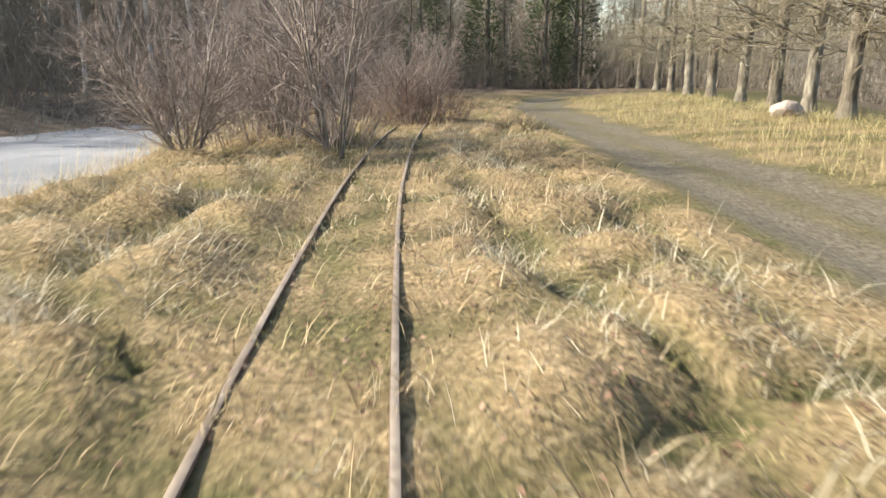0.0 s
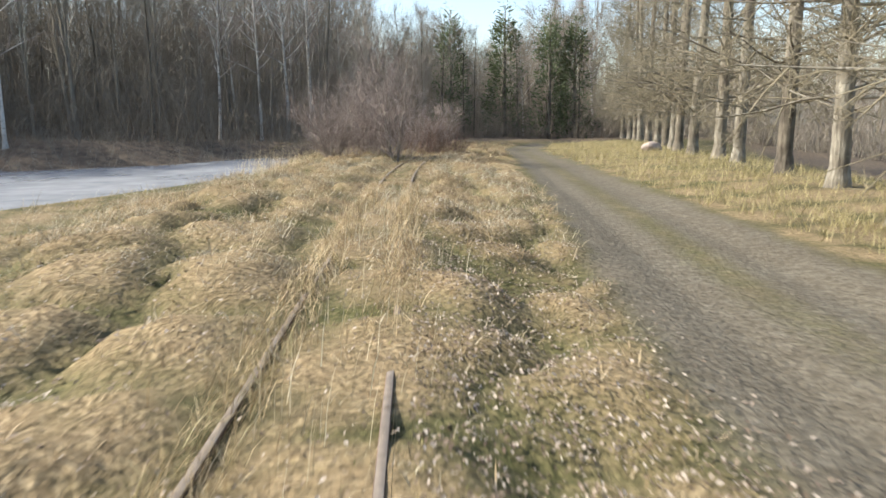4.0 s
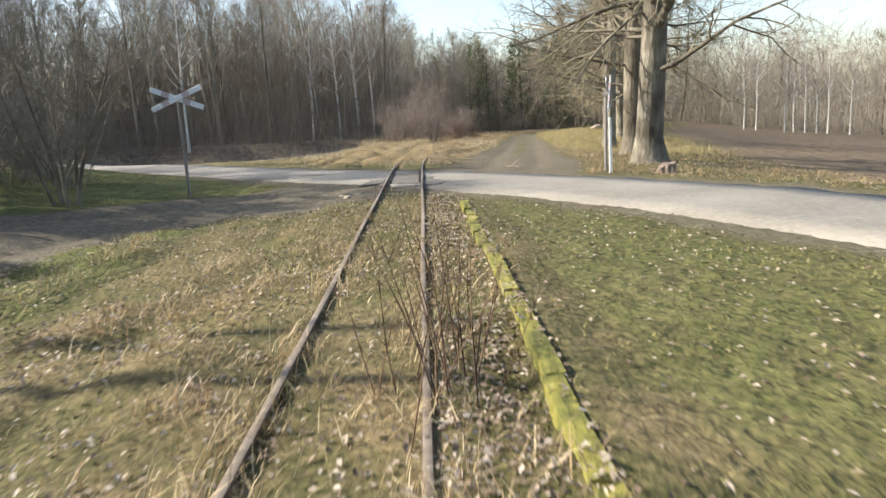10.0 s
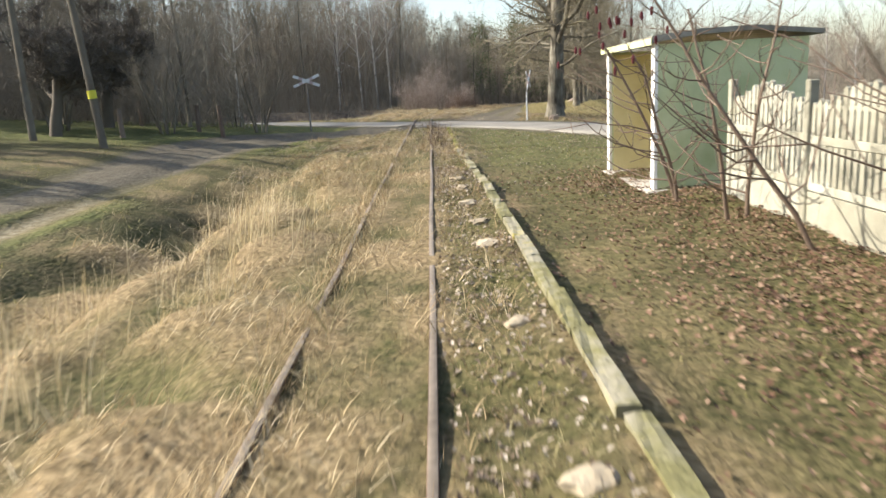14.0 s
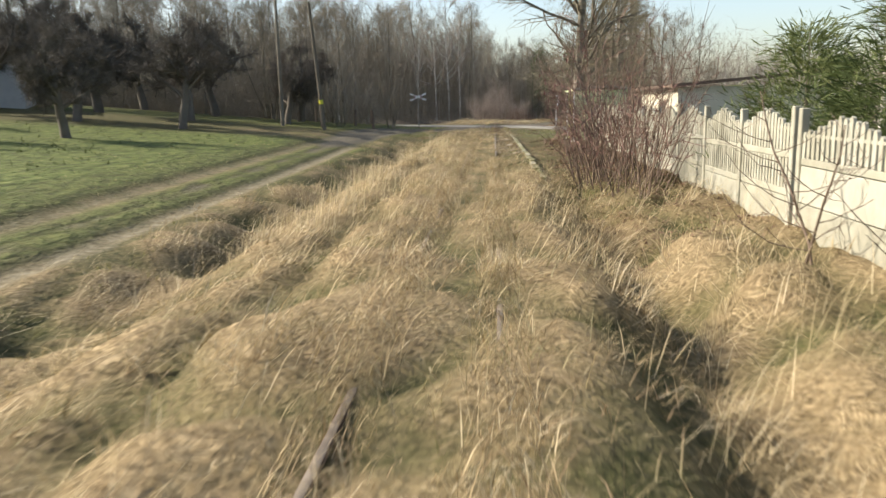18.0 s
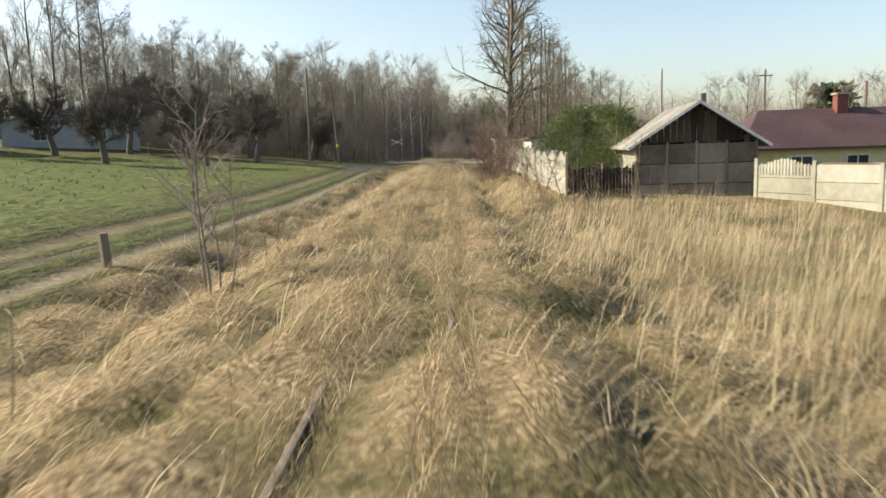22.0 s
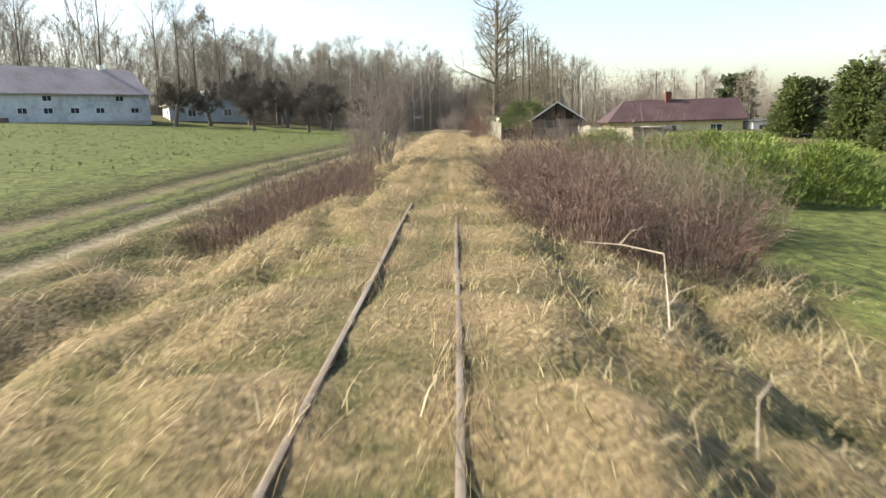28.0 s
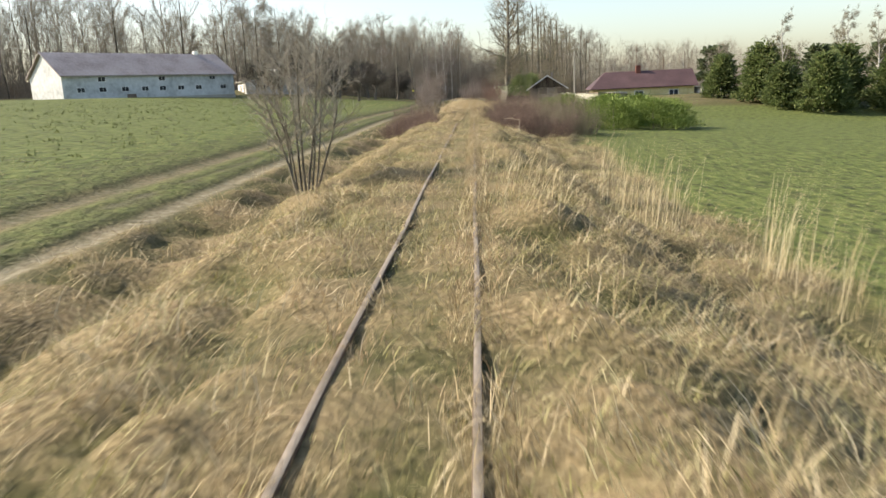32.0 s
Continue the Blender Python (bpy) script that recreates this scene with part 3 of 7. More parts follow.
# ---- mesh tools ----
def mesh_np(name, verts, faces, material, smooth=False, sizes=None):
    """A mesh from arrays; faces is (n, k), or flat with sizes."""
    me = bpy.data.meshes.new(name)
    verts = np.asarray(verts, np.float32)
    if sizes is None:
        faces = np.asarray(faces, np.int32)
        sizes = np.full(len(faces), faces.shape[1], np.int32)
        flat = faces.ravel()
    else:
        flat, sizes = np.asarray(faces, np.int32), np.asarray(sizes, np.int32)
    me.vertices.add(len(verts))
    me.vertices.foreach_set("co", verts.ravel())
    me.loops.add(len(flat))
    me.loops.foreach_set("vertex_index", flat)
    me.polygons.add(len(sizes))
    starts = np.concatenate([[0], np.cumsum(sizes)[:-1]]).astype(np.int32)
    me.polygons.foreach_set("loop_start", starts)
    me.polygons.foreach_set("loop_total", sizes)
    if smooth:
        me.polygons.foreach_set("use_smooth", np.ones(len(sizes), bool))
    for mm in (material if isinstance(material, (list, tuple)) else [material]):
        me.materials.append(mm)
    me.update(calc_edges=True)
    return me


def part(name, bm, material, parent, label=""):
    """One mesh object under a thing or a part, from a bmesh or ready mesh data."""
    if isinstance(bm, bmesh.types.BMesh):
        me = bpy.data.meshes.new(name)
        bm.to_mesh(me)
        bm.free()
        me.materials.append(material)
    else:
        me = bm
    ob = new(name, me)
    ob.parent = parent
    if label:
        ob["label"] = label
    return ob


def thing(name, m, label, category, group="", kind=""):
    e = new(name)
    e.empty_display_size = 0.2
    e.matrix_world = m
    return tagged(e, label, category, group, kind)


def box(bm, x0, y0, z0, x1, y1, z1, bevel=0.0):
    r = bmesh.ops.create_cube(bm, size=1.0, matrix=Matrix.LocRotScale(((x0 + x1) / 2, (y0 + y1) / 2, (z0 + z1) / 2), None, (x1 - x0, y1 - y0, z1 - z0)))
    if bevel:
        es = list({e for v in r["verts"] for e in v.link_edges})
        bmesh.ops.bevel(bm, geom=es, offset=bevel, segments=1, affect="EDGES")
    return r["verts"]


def boxbm(*a, **k):
    bm = bmesh.new()
    box(bm, *a, **k)
    return bm


def prism(bm, pts, y0, y1):
    """A solid from an outline in x and z, drawn out along y."""
    a = [bm.verts.new((x, y0, z)) for x, z in pts]
    b = [bm.verts.new((x, y1, z)) for x, z in pts]
    bm.faces.new(a)
    bm.faces.new(b[::-1])
    for i in range(len(pts)):
        j = (i + 1) % len(pts)
        bm.faces.new((a[j], a[i], b[i], b[j]))
    bmesh.ops.recalc_face_normals(bm, faces=bm.faces)
    return bm


class Tubes:
    """Collects tapered tubes along polylines into one mesh."""

    def __init__(self):
        self.v, self.f, self.n = [], [], 0

    def add(self, pts, radii, sides=4):
        pts = np.asarray(pts, float)
        k = len(pts)
        d = np.gradient(pts, axis=0)
        d /= np.linalg.norm(d, axis=1, keepdims=True) + 1e-9
        ref = np.array([0.31, 0.17, 0.93]) if abs(d[0][2]) < 0.8 else np.array([0.93, 0.21, 0.3])
        a = np.cross(d, ref)
        a /= np.linalg.norm(a, axis=1, keepdims=True) + 1e-9
        b = np.cross(d, a)
        th = np.arange(sides) * 2 * math.pi / sides
        ring = pts[:, None] + np.asarray(radii, float)[:, None, None] * (np.cos(th)[None, :, None] * a[:, None] + np.sin(th)[None, :, None] * b[:, None])
        i = np.arange(k - 1)[:, None] * sides + np.arange(sides)[None]
        j = np.arange(k - 1)[:, None] * sides + (np.arange(sides)[None] + 1) % sides
        self.f.append(np.stack([i, j, j + sides, i + sides], -1).reshape(-1, 4) + self.n)
        self.v.append(ring.reshape(-1, 3))
        self.n += k * sides

    def mesh(self, name, material, smooth=True):
        return mesh_np(name, np.concatenate(self.v), np.concatenate(self.f), material, smooth)

# ---- ground sheet ----
def build_ground():
    def axis(lo, hi, step, far, grow):
        a = list(np.arange(lo, hi + 1e-6, step))
        s = step
        up, dn = [a[-1]], [a[0]]
        while up[-1] < far[1]:
            s *= grow
            up.append(up[-1] + s)
        s = step
        while dn[-1] > far[0]:
            s *= grow
            dn.append(dn[-1] - s)
        return np.array(dn[:0:-1] + a + up[1:])

    xs = axis(-6.6, 5.4, 0.16, (-900, 900), 1.12)
    ys = axis(-64.0, 108.0, 0.24, (-500, 1300), 1.14)
    gx, gy = np.meshgrid(xs, ys)
    gz = height(gx, gy)
    nx, ny = len(xs), len(ys)
    i = (np.arange(ny - 1)[:, None] * nx + np.arange(nx - 1)[None]).ravel()
    f = np.stack([i, i + 1, i + nx + 1, i + nx], 1)
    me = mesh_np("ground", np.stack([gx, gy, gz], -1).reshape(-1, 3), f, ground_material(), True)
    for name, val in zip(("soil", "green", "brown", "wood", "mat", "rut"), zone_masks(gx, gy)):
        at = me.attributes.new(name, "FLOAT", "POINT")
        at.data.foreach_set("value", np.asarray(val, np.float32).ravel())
    tagged(new("ground", me), "uneven ground of dry grass, soil ruts and green field", "ground", kind="structure")


build_ground()


def strip(name, pts, half, lift, material, step=0.4, ragged=0.12, thick=0.08, seed=1):
    """A paved strip along a line, with a ragged edge and real thickness."""
    P = [Vector((*p, 0)) for p in pts]
    line = []
    for a, b in zip(P[:-1], P[1:]):
        k = max(2, int((b - a).length / step))
        line += [a.lerp(b, i / k) for i in range(k)]
    line.append(P[-1])
    line = np.array([v[:2] for v in line])
    for _ in range(6):
        line[1:-1] = (line[:-2] + 2 * line[1:-1] + line[2:]) / 4
    d = np.gradient(line, axis=0)
    d /= np.linalg.norm(d, axis=1, keepdims=True)
    nrm = np.stack([-d[:, 1], d[:, 0]], 1)
    rg = np.random.RandomState(seed)
    e1, e2 = half + ragged * rg.randn(len(line)) * 0.5, half + ragged * rg.randn(len(line)) * 0.5
    offs = [(-1, 0), (-1, 1), (-0.5, 2), (0, 2), (0.5, 2), (1, 1), (1, 0)]
    rows = []
    for o, lv in offs:
        w = (e1 if o < 0 else e2) * o
        q = line + nrm * w[:, None] if np.ndim(w) else line
        c = height(line[:, 0], line[:, 1])
        z = c + lift + (0.015 if lv == 2 else 0.0) - (thick if lv == 0 else 0)
        rows.append(np.column_stack([q, z]))
    v = np.stack(rows, 1).reshape(-1, 3)
    k = len(offs)
    i = (np.arange(len(line) - 1)[:, None] * k + np.arange(k - 1)[None]).ravel()
    me = mesh_np(name, v, np.stack([i, i + k, i + k + 1, i + 1], 1), material, True)
    return new(name, me)


tagged(strip("road", ROAD, 1.42, 0.10, M_ASPH, ragged=0.16), "worn pale grey asphalt road with crumbled edges", "road", kind="structure")

# dark patched surface between the rails at the crossing
def patch(pts, lift, seed):
    rg = np.random.RandomState(seed)
    out = []
    for (ax, ay), (bx, by) in zip(pts, pts[1:] + pts[:1]):
        for t in np.linspace(0, 1, 7)[:-1]:
            out.append((ax + (bx - ax) * t + rg.normal(0, 0.035), ay + (by - ay) * t + rg.normal(0, 0.035)))
    bm = bmesh.new()
    zc = [float(road_z(x, y)) + lift for x, y in out]
    lo = [bm.verts.new((x, y, z - 0.02)) for (x, y), z in zip(out, zc)]
    hi = [bm.verts.new((x, y, z)) for (x, y), z in zip(out, zc)]
    bm.faces.new(hi)
    for i in range(len(out)):
        bm.faces.new((lo[i], lo[(i + 1) % len(out)], hi[(i + 1) % len(out)], hi[i]))
    bmesh.ops.triangulate(bm, faces=[f for f in bm.faces if len(f.verts) > 4])
    me = bpy.data.meshes.new("pavement")
    bm.to_mesh(me)
    bm.free()
    me.materials.append(M_PATCH)
    tagged(new("pavement", me), "dark patched asphalt beside the rails", "road patch", kind="structure")


def road_z(x, y):
    return 0.002 + 0 * x


patch([(-0.34, 61.9), (0.34, 61.4), (0.34, 64.5), (-0.34, 65.0)], -0.039, 1)
patch([(0.45, 62.1), (0.72, 62.05), (1.0, 61.65), (0.82, 61.2), (0.7, 60.95), (0.45, 60.9)], -0.040, 2)
patch([(-0.46, 62.95), (-0.46, 62.0), (-0.95, 61.7), (-0.85, 62.2), (-0.75, 62.75)], -0.040, 3)
patch([(0.45, 63.1), (0.68, 62.75), (0.55, 62.35), (0.45, 62.4)], -0.040, 4)
patch([(-2.9, 65.9), (-2.2, 65.5), (-2.3, 65.2), (-3.1, 65.6)], -0.030, 5)

# pond
pm = bmesh.new()
pm.faces.new([pm.verts.new((x, y, -1.0 + float(drop(103)))) for x, y in [(a + (a + 17) * 0.08, b + (b - 104) * 0.1) for a, b in POND]])
bmesh.ops.triangulate(pm, faces=pm.faces)
pond_me = bpy.data.meshes.new("water")
pm.to_mesh(pond_me)
pm.free()
pond_me.materials.append(M_POND)
tagged(new("water", pond_me), "still pond half covered with grey ice", "pond", kind="structure")

# ---- rails ----
RAIL_PROFILE = [(-0.045, -0.085), (0.045, -0.085), (0.045, -0.075), (0.008, -0.068), (0.008, -0.03), (0.024, -0.024), (0.024, -0.003), (0.02, 0.0), (-0.02, 0.0), (-0.024, -0.003), (-0.024, -0.024), (-0.008, -0.03), (-0.008, -0.068), (-0.045, -0.075)]


def rail(side, y0, y1):
    """One length of rail, joined to its neighbours with fishplates."""
    ys = np.linspace(y0 + 0.004, y1 - 0.004, max(2, int((y1 - y0) / 1.0)))
    x = side * 0.39 + track_x(ys) + 0.006 * np.sin(ys * 0.9 + side)
    z = 0.006 * np.sin(ys * 0.7 + side * 2) + drop(ys)
    prof = np.array(RAIL_PROFILE)
    v = np.stack([x[:, None] + prof[None, :, 0], np.repeat(ys[:, None], len(prof), 1), z[:, None] + prof[None, :, 1]], -1)
    k = len(prof)
    i = np.arange(len(ys) - 1)[:, None] * k + np.arange(k)[None]
    j = np.arange(len(ys) - 1)[:, None] * k + (np.arange(k)[None] + 1) % k
    f = np.stack([i, j, j + k, i + k], -1).reshape(-1, 4)
    base = thing("rail", Matrix.Identity(4), "rusty brown steel rail half sunk in dry grass", "rail", "rails of the disused track")
    ob = part("rail_body", mesh_np("rail_body", v.reshape(-1, 3), f, [M_RUST, M_RUSTTOP]), None, base)
    top = np.zeros(len(f), np.int32)
    top[np.arange(len(f)) % k == 7] = 1
    ob.data.polygons.foreach_set("material_index", top)
    for sx in (-1, 1):
        bm = bmesh.new()
        box(bm, x[-1] + sx * 0.012 - 0.005, y1 - 0.2, z[-1] - 0.066, x[-1] + sx * 0.012 + 0.005, y1 + 0.2, z[-1] - 0.03, 0.002)
        for q in (-0.13, -0.05, 0.05, 0.13):
            bmesh.ops.create_cone(bm, cap_ends=True, segments=6, radius1=0.012, radius2=0.012, depth=0.02, matrix=Matrix.Translation((x[-1] + sx * 0.022, y1 + q, z[-1] - 0.048)) @ Euler((0, math.pi / 2, 0)).to_matrix().to_4x4())
        part("fishplate", bm, M_RUST, base)


for side in (-1, 1):
    edges = list(np.arange(-70 + (0 if side < 0 else 2.0), 124, 9.4))
    for a, b in zip(edges[:-1], edges[1:]):
        rail(side, a, b)

# check rails inside the crossing
for side in (-1, 1):
    cr = thing("check_rail", Matrix.Identity(4), "thin rusty check rail inside the level crossing", "rail", "check rails of the crossing")
    part("bar", boxbm(side * 0.315 - 0.007, 61.8, -0.06, side * 0.315 + 0.007, 65.2, -0.004, bevel=0.003), M_RUST, cr)

# ---- grass ----
def blades(name, xy, length, width, lean, heading, material, label, seed, curl=0.5, sink=0.02, cat="grass"):
    """Grass as one mesh of bent, tapered blades rooted on the ground."""
    n = len(xy)
    rg = np.random.RandomState(seed)
    z = height(xy[:, 0], xy[:, 1]) - sink
    d = np.stack([np.cos(heading), np.sin(heading)], 1)
    side = np.stack([-np.sin(heading + rg.uniform(-1.2, 1.2, n)), np.cos(heading + rg.uniform(-1.2, 1.2, n))], 1)
    w = width[:, None] * 0.5
    c1, c2 = np.cos(lean), np.cos(np.minimum(lean * (1 + curl), 1.75))
    s1, s2 = np.sin(lean), np.sin(np.minimum(lean * (1 + curl), 1.75))
    p0 = np.column_stack([xy, z])
    h1, h2 = length * 0.5, length * 0.5
    p1 = p0 + np.column_stack([d * (s1 * h1)[:, None], c1 * h1])
    p2 = p1 + np.column_stack([d * (s2 * h2)[:, None], c2 * h2])
    sv = np.column_stack([side * w, np.zeros(n)])
    v = np.stack([p0 - sv, p0 + sv, p1 + sv * 0.8, p1 - sv * 0.8, p2], 1).reshape(-1, 3)
    b = np.arange(n)[:, None] * 5
    f = np.concatenate([b + [0, 1, 2, 3], b + [3, 2, 4]], 1).ravel()
    sz = np.tile([4, 3], n)
    ob = new(name, mesh_np(name, v, f, material, False, sz))
    return tagged(ob, label, cat, kind="stuff")


def scatter(n, x0, x1, y0, y1, seed):
    rg = np.random.RandomState(seed)
    return np.column_stack([rg.uniform(x0, x1, n), rg.uniform(y0, y1, n)]), rg


def clump_keep(xy, rg, scale, seed, floor=0.25):
    """Thins points in patches."""
    k = 0.5 + 0.5 * wob(xy[:, 0], xy[:, 1], scale, seed) + 0.25 * wob(xy[:, 0], xy[:, 1], scale * 3.1, seed + 4)
    return rg.uniform(0, 1, len(xy)) < np.clip(k, floor, 1)


def bare(xy):
    z = zone_masks(xy[:, 0], xy[:, 1])
    return np.maximum(z[0], 0.9 * z[5])


def band(pts, v):
    return np.interp(v, [p[0] for p in pts], [p[1] for p in pts])


def rail_cover(side, y):
    """How much of each rail the grass hides along the line."""
    left = band([(-64, 0.25), (-50, 0.3), (-44, 0.4), (-34, 0.35), (-27, 0.3), (-22, 1), (28, 1), (32, 0.8), (44, 0.7), (52, 0.4), (57, 0.2), (67, 0.2), (70, 1), (85.5, 1), (88, 0.3), (110, 0.3)], y)
    right = band([(-64, 0.5), (-50, 0.6), (-44, 0.8), (-36, 0.6), (-31, 0.3), (-27, 0.6), (-22, 1), (28, 1), (31, 0.5), (35, 0.12), (46, 0.12), (50, 0.5), (56, 0.3), (67, 0.15), (74, 0.15), (76.5, 0.9), (85.5, 0.9), (88, 0.3), (110, 0.3)], y)
    return np.where(side < 0, left, right)


def tufted(name, n, x0, x1, y0, y1, seed, ln, wd, material, label, keep=None, lean=(0.5, 1.25), scale=1.3, floor=0.3, rail_gap=True, tuft=5, top=0.0, wild=1.0):
    """Tufts of long matted grass that lean the same way in patches."""
    xy, rg = scatter(n // tuft, x0, x1, y0, y1, seed)
    xy[:, 0] += track_x(xy[:, 1])
    k = clump_keep(xy, rg, scale, seed, floor) & (bare(xy) < rg.uniform(0.1, 0.6, len(xy))) & (signed_pond(xy[:, 0], xy[:, 1]) > 0.1) & (dist_line(xy[:, 0], xy[:, 1], ROAD) > 1.65)
    if keep is not None:
        k &= rg.uniform(0, 1, len(xy)) < keep(xy[:, 0], xy[:, 1])
    if top:
        mo = mounds(xy[:, 0], xy[:, 1])
        k &= rg.uniform(0, 1, len(xy)) < (np.clip(1.9 * mo - 0.35, 0.03, 1) if top > 0 else np.clip(1.2 - 1.5 * mo, 0.05, 1))
    xy = xy[k]
    head = 2.6 * wob(xy[:, 0], xy[:, 1], 0.55, 11) + rg.uniform(-0.8, 0.8, len(xy)) * wild
    size = np.clip(1 + 0.55 * wob(xy[:, 0], xy[:, 1], 1.5, seed + 9) + 0.3 * wob(xy[:, 0], xy[:, 1], 4.1, seed + 2), 0.3, 1.7)
    off = rg.normal(0, 0.06, (len(xy) * tuft, 2))
    xy = np.repeat(xy, tuft, 0) + off
    head, size = np.repeat(head, tuft), np.repeat(size, tuft)
    m = len(xy)
    # tussocks fall outwards, matted straw lies one way
    out = rg.uniform(0, 1, m) < band([(-64, 0.7), (-10, 0.65), (-4, 0.25), (28, 0.25), (34, 0.7), (66, 0.7), (110, 0.5)], xy[:, 1])
    head = np.where(out, np.arctan2(off[:, 1], off[:, 0]), head)
    u = np.abs(np.abs(xy[:, 0] - track_x(xy[:, 1])) - 0.39)
    if rail_gap:
        ok = (u > 0.045) | (rg.uniform(0, 1, m) < rail_cover(xy[:, 0] - track_x(xy[:, 1]), xy[:, 1]))
        xy, head, size, u = xy[ok], head[ok], size[ok], u[ok]
        m = len(xy)
    short = np.where(np.abs(xy[:, 0] - track_x(xy[:, 1])) < 3.2, band([(-64, 0.85), (-50, 0.8), (-46, 0.62), (-28, 0.62), (-20, 0.75), (-10, 0.72), (-5, 0.95), (25, 0.95), (31, 0.75), (36, 0.6), (42, 0.7), (50, 0.75), (57, 0.5), (67, 0.35), (75, 0.45), (82, 0.8), (110, 0.9)], xy[:, 1]), 1.0)
    L = rg.uniform(ln[0], ln[1], m) * size * np.where(u < 0.1, 0.7, 1.0) * np.maximum(short, 0.06 / ln[1])
    le = rg.uniform(lean[0], lean[1], m)
    return blades(name, xy, L, rg.uniform(wd[0], wd[1], m), le, head + rg.normal(0, wild, m), material, label, seed)


# long matted straw on the embankment of the later stretch
thin = lambda x, y: np.where(np.abs(x) < 1.6, band([(-64, 0.8), (-50, 0.7), (-44, 0.5), (-30, 0.45), (-22, 0.5), (-9, 0.5), (-3, 0.9), (29, 1), (34, 1.0), (45, 0.9), (55, 0.6), (58.5, 0.4), (60, 0.0), (66, 0.0), (70, 0.5), (86, 0.8), (110, 0.8)], y), 1.0)
right_cut = lambda x, y: np.where(x > 1.0, band([(-64, 1), (-16, 1), (25, 1), (28, 0.6), (31, 0.0), (66, 0.0), (70, 0.7), (110, 0.8)], y), 1.0)
patchy_side = lambda y: band([(-64, 0.9), (-50, 0.8), (-42, 0.55), (-30, 0.55), (-23, 0.55), (-8, 0.55), (-3, 1)], y)
patchy_right = lambda y: band([(-64, 1), (-46, 1), (-40, 0.85), (-30, 0.75), (-23, 0.6), (-8, 0.55), (-3, 1)], y)
left_cut = lambda x, y: patchy_side(y) * np.where(x < -2.6, band([(40, 1), (49, 0.8), (53, 0.1), (66, 0.0), (72, 0.6), (80, 1.0)], y), 1.0)
tufted("dry_grass", 175000, -2.0, 2.0, -64, 58, 11, (0.16, 0.42), (0.003, 0.0075), M_STRAW, "long bleached straw-coloured grass matted over the track", lambda x, y: thin(x, y) * right_cut(x, y), top=1, wild=0.7)
tufted("dry_grass", 105000, -5.0, -1.4, -64, 50, 12, (0.2, 0.5), (0.004, 0.010), M_STRAW, "long bleached grass matted over the ditch banks", lambda x, y: left_cut(x, y) * np.where(x < -4.4, 0.3, 1.0), rail_gap=False, top=1, wild=0.55, lean=(0.6, 1.4))
tufted("dry_grass", 110000, 1.2, 5.2, -64, 30, 13, (0.25, 0.6), (0.003, 0.0075), M_STRAW, "tall pale grass bent over beside the track", lambda x, y: right_cut(x, y) * np.where(x < 2.6, patchy_right(y), 1.0), rail_gap=False, top=1, wild=0.55, lean=(0.6, 1.4))
tufted("tan_grass", 70000, -2.2, 2.2, -64, 58, 14, (0.12, 0.34), (0.003, 0.0075), M_TAN, "fine brownish grass between the rails", lambda x, y: thin(x, y) * right_cut(x, y))
tufted("green_grass", 70000, -5.4, 3.0, -64, 58, 15, (0.06, 0.18), (0.005, 0.011), M_GREEN, "short green grass growing through the straw", lambda x, y: band([(-64, 0.9), (-10, 0.9), (-6, 0.9), (2, 0.4), (30, 0.3), (58, 0.8)], y) * right_cut(x, y), floor=0.12, top=-1)

tufted("tan_grass", 14000, 0.42, 1.15, 28, 50, 45, (0.06, 0.2), (0.004, 0.009), M_TAN, "withered grass in the gutter beside the kerb", floor=0.1)
tufted("tan_grass", 36000, -3.6, 1.0, 43, 57.5, 29, (0.08, 0.24), (0.005, 0.011), M_TAN, "short brown withered grass in fuzzy mounds", floor=0.25, top=1, lean=(0.3, 1.2))
M_MOSSY = mat("pale_mossy_grass", [(0.13, 0.12, 0.045), (0.26, 0.235, 0.10), (0.39, 0.345, 0.175), (0.52, 0.46, 0.27)], fine=3.0, coarse=0.8, rough=0.8, bump=0, island=0.55, trans=0.25)
tufted("green_grass", 36000, -3.6, 2.2, -63, -8, 30, (0.07, 0.2), (0.005, 0.010), M_GREEN, "green grass growing through the straw", floor=0.02, scale=0.8)
tufted("green_grass", 105000, -3.4, 4.2, -63, -25, 44, (0.1, 0.3), (0.004, 0.010), M_MOSSY, "pale mossy green tussocks on the embankment", floor=0.1, scale=0.7)


def cover(name, n, y0, y1, seed, material, label):
    """Grass that leans over the rails from both sides, in patches."""
    rg = np.random.RandomState(seed)
    y = rg.uniform(y0, y1, n)
    side = np.where(rg.uniform(0, 1, n) < 0.5, -1.0, 1.0)
    k = (0.5 + 0.5 * wob(side * 3.0, y, 1.9, seed) + 0.3 * wob(side * 7.0, y, 5.3, seed)) < 1.1 * rail_cover(side, y)
    y, side = y[k], side[k]
    m = len(y)
    flip = np.where(rg.uniform(0, 1, m) < 0.5, -1.0, 1.0)
    x = track_x(y) + side * 0.39 + flip * rg.uniform(0.01, 0.2, m)
    head = np.where(flip > 0, math.pi, 0.0) + rg.normal(0, 1.5, m)
    return blades(name, np.column_stack([x, y]), rg.uniform(0.1, 0.3, m), rg.uniform(0.003, 0.0075, m), rg.uniform(0.35, 1.15, m), head, material, label, seed)


cover("dry_grass", 75000, -64, 104, 41, M_STRAW, "straw hanging over the rails in patches")
cover("tan_grass", 34000, -64, 104, 42, M_TAN, "brown grass hanging over the rails in patches")
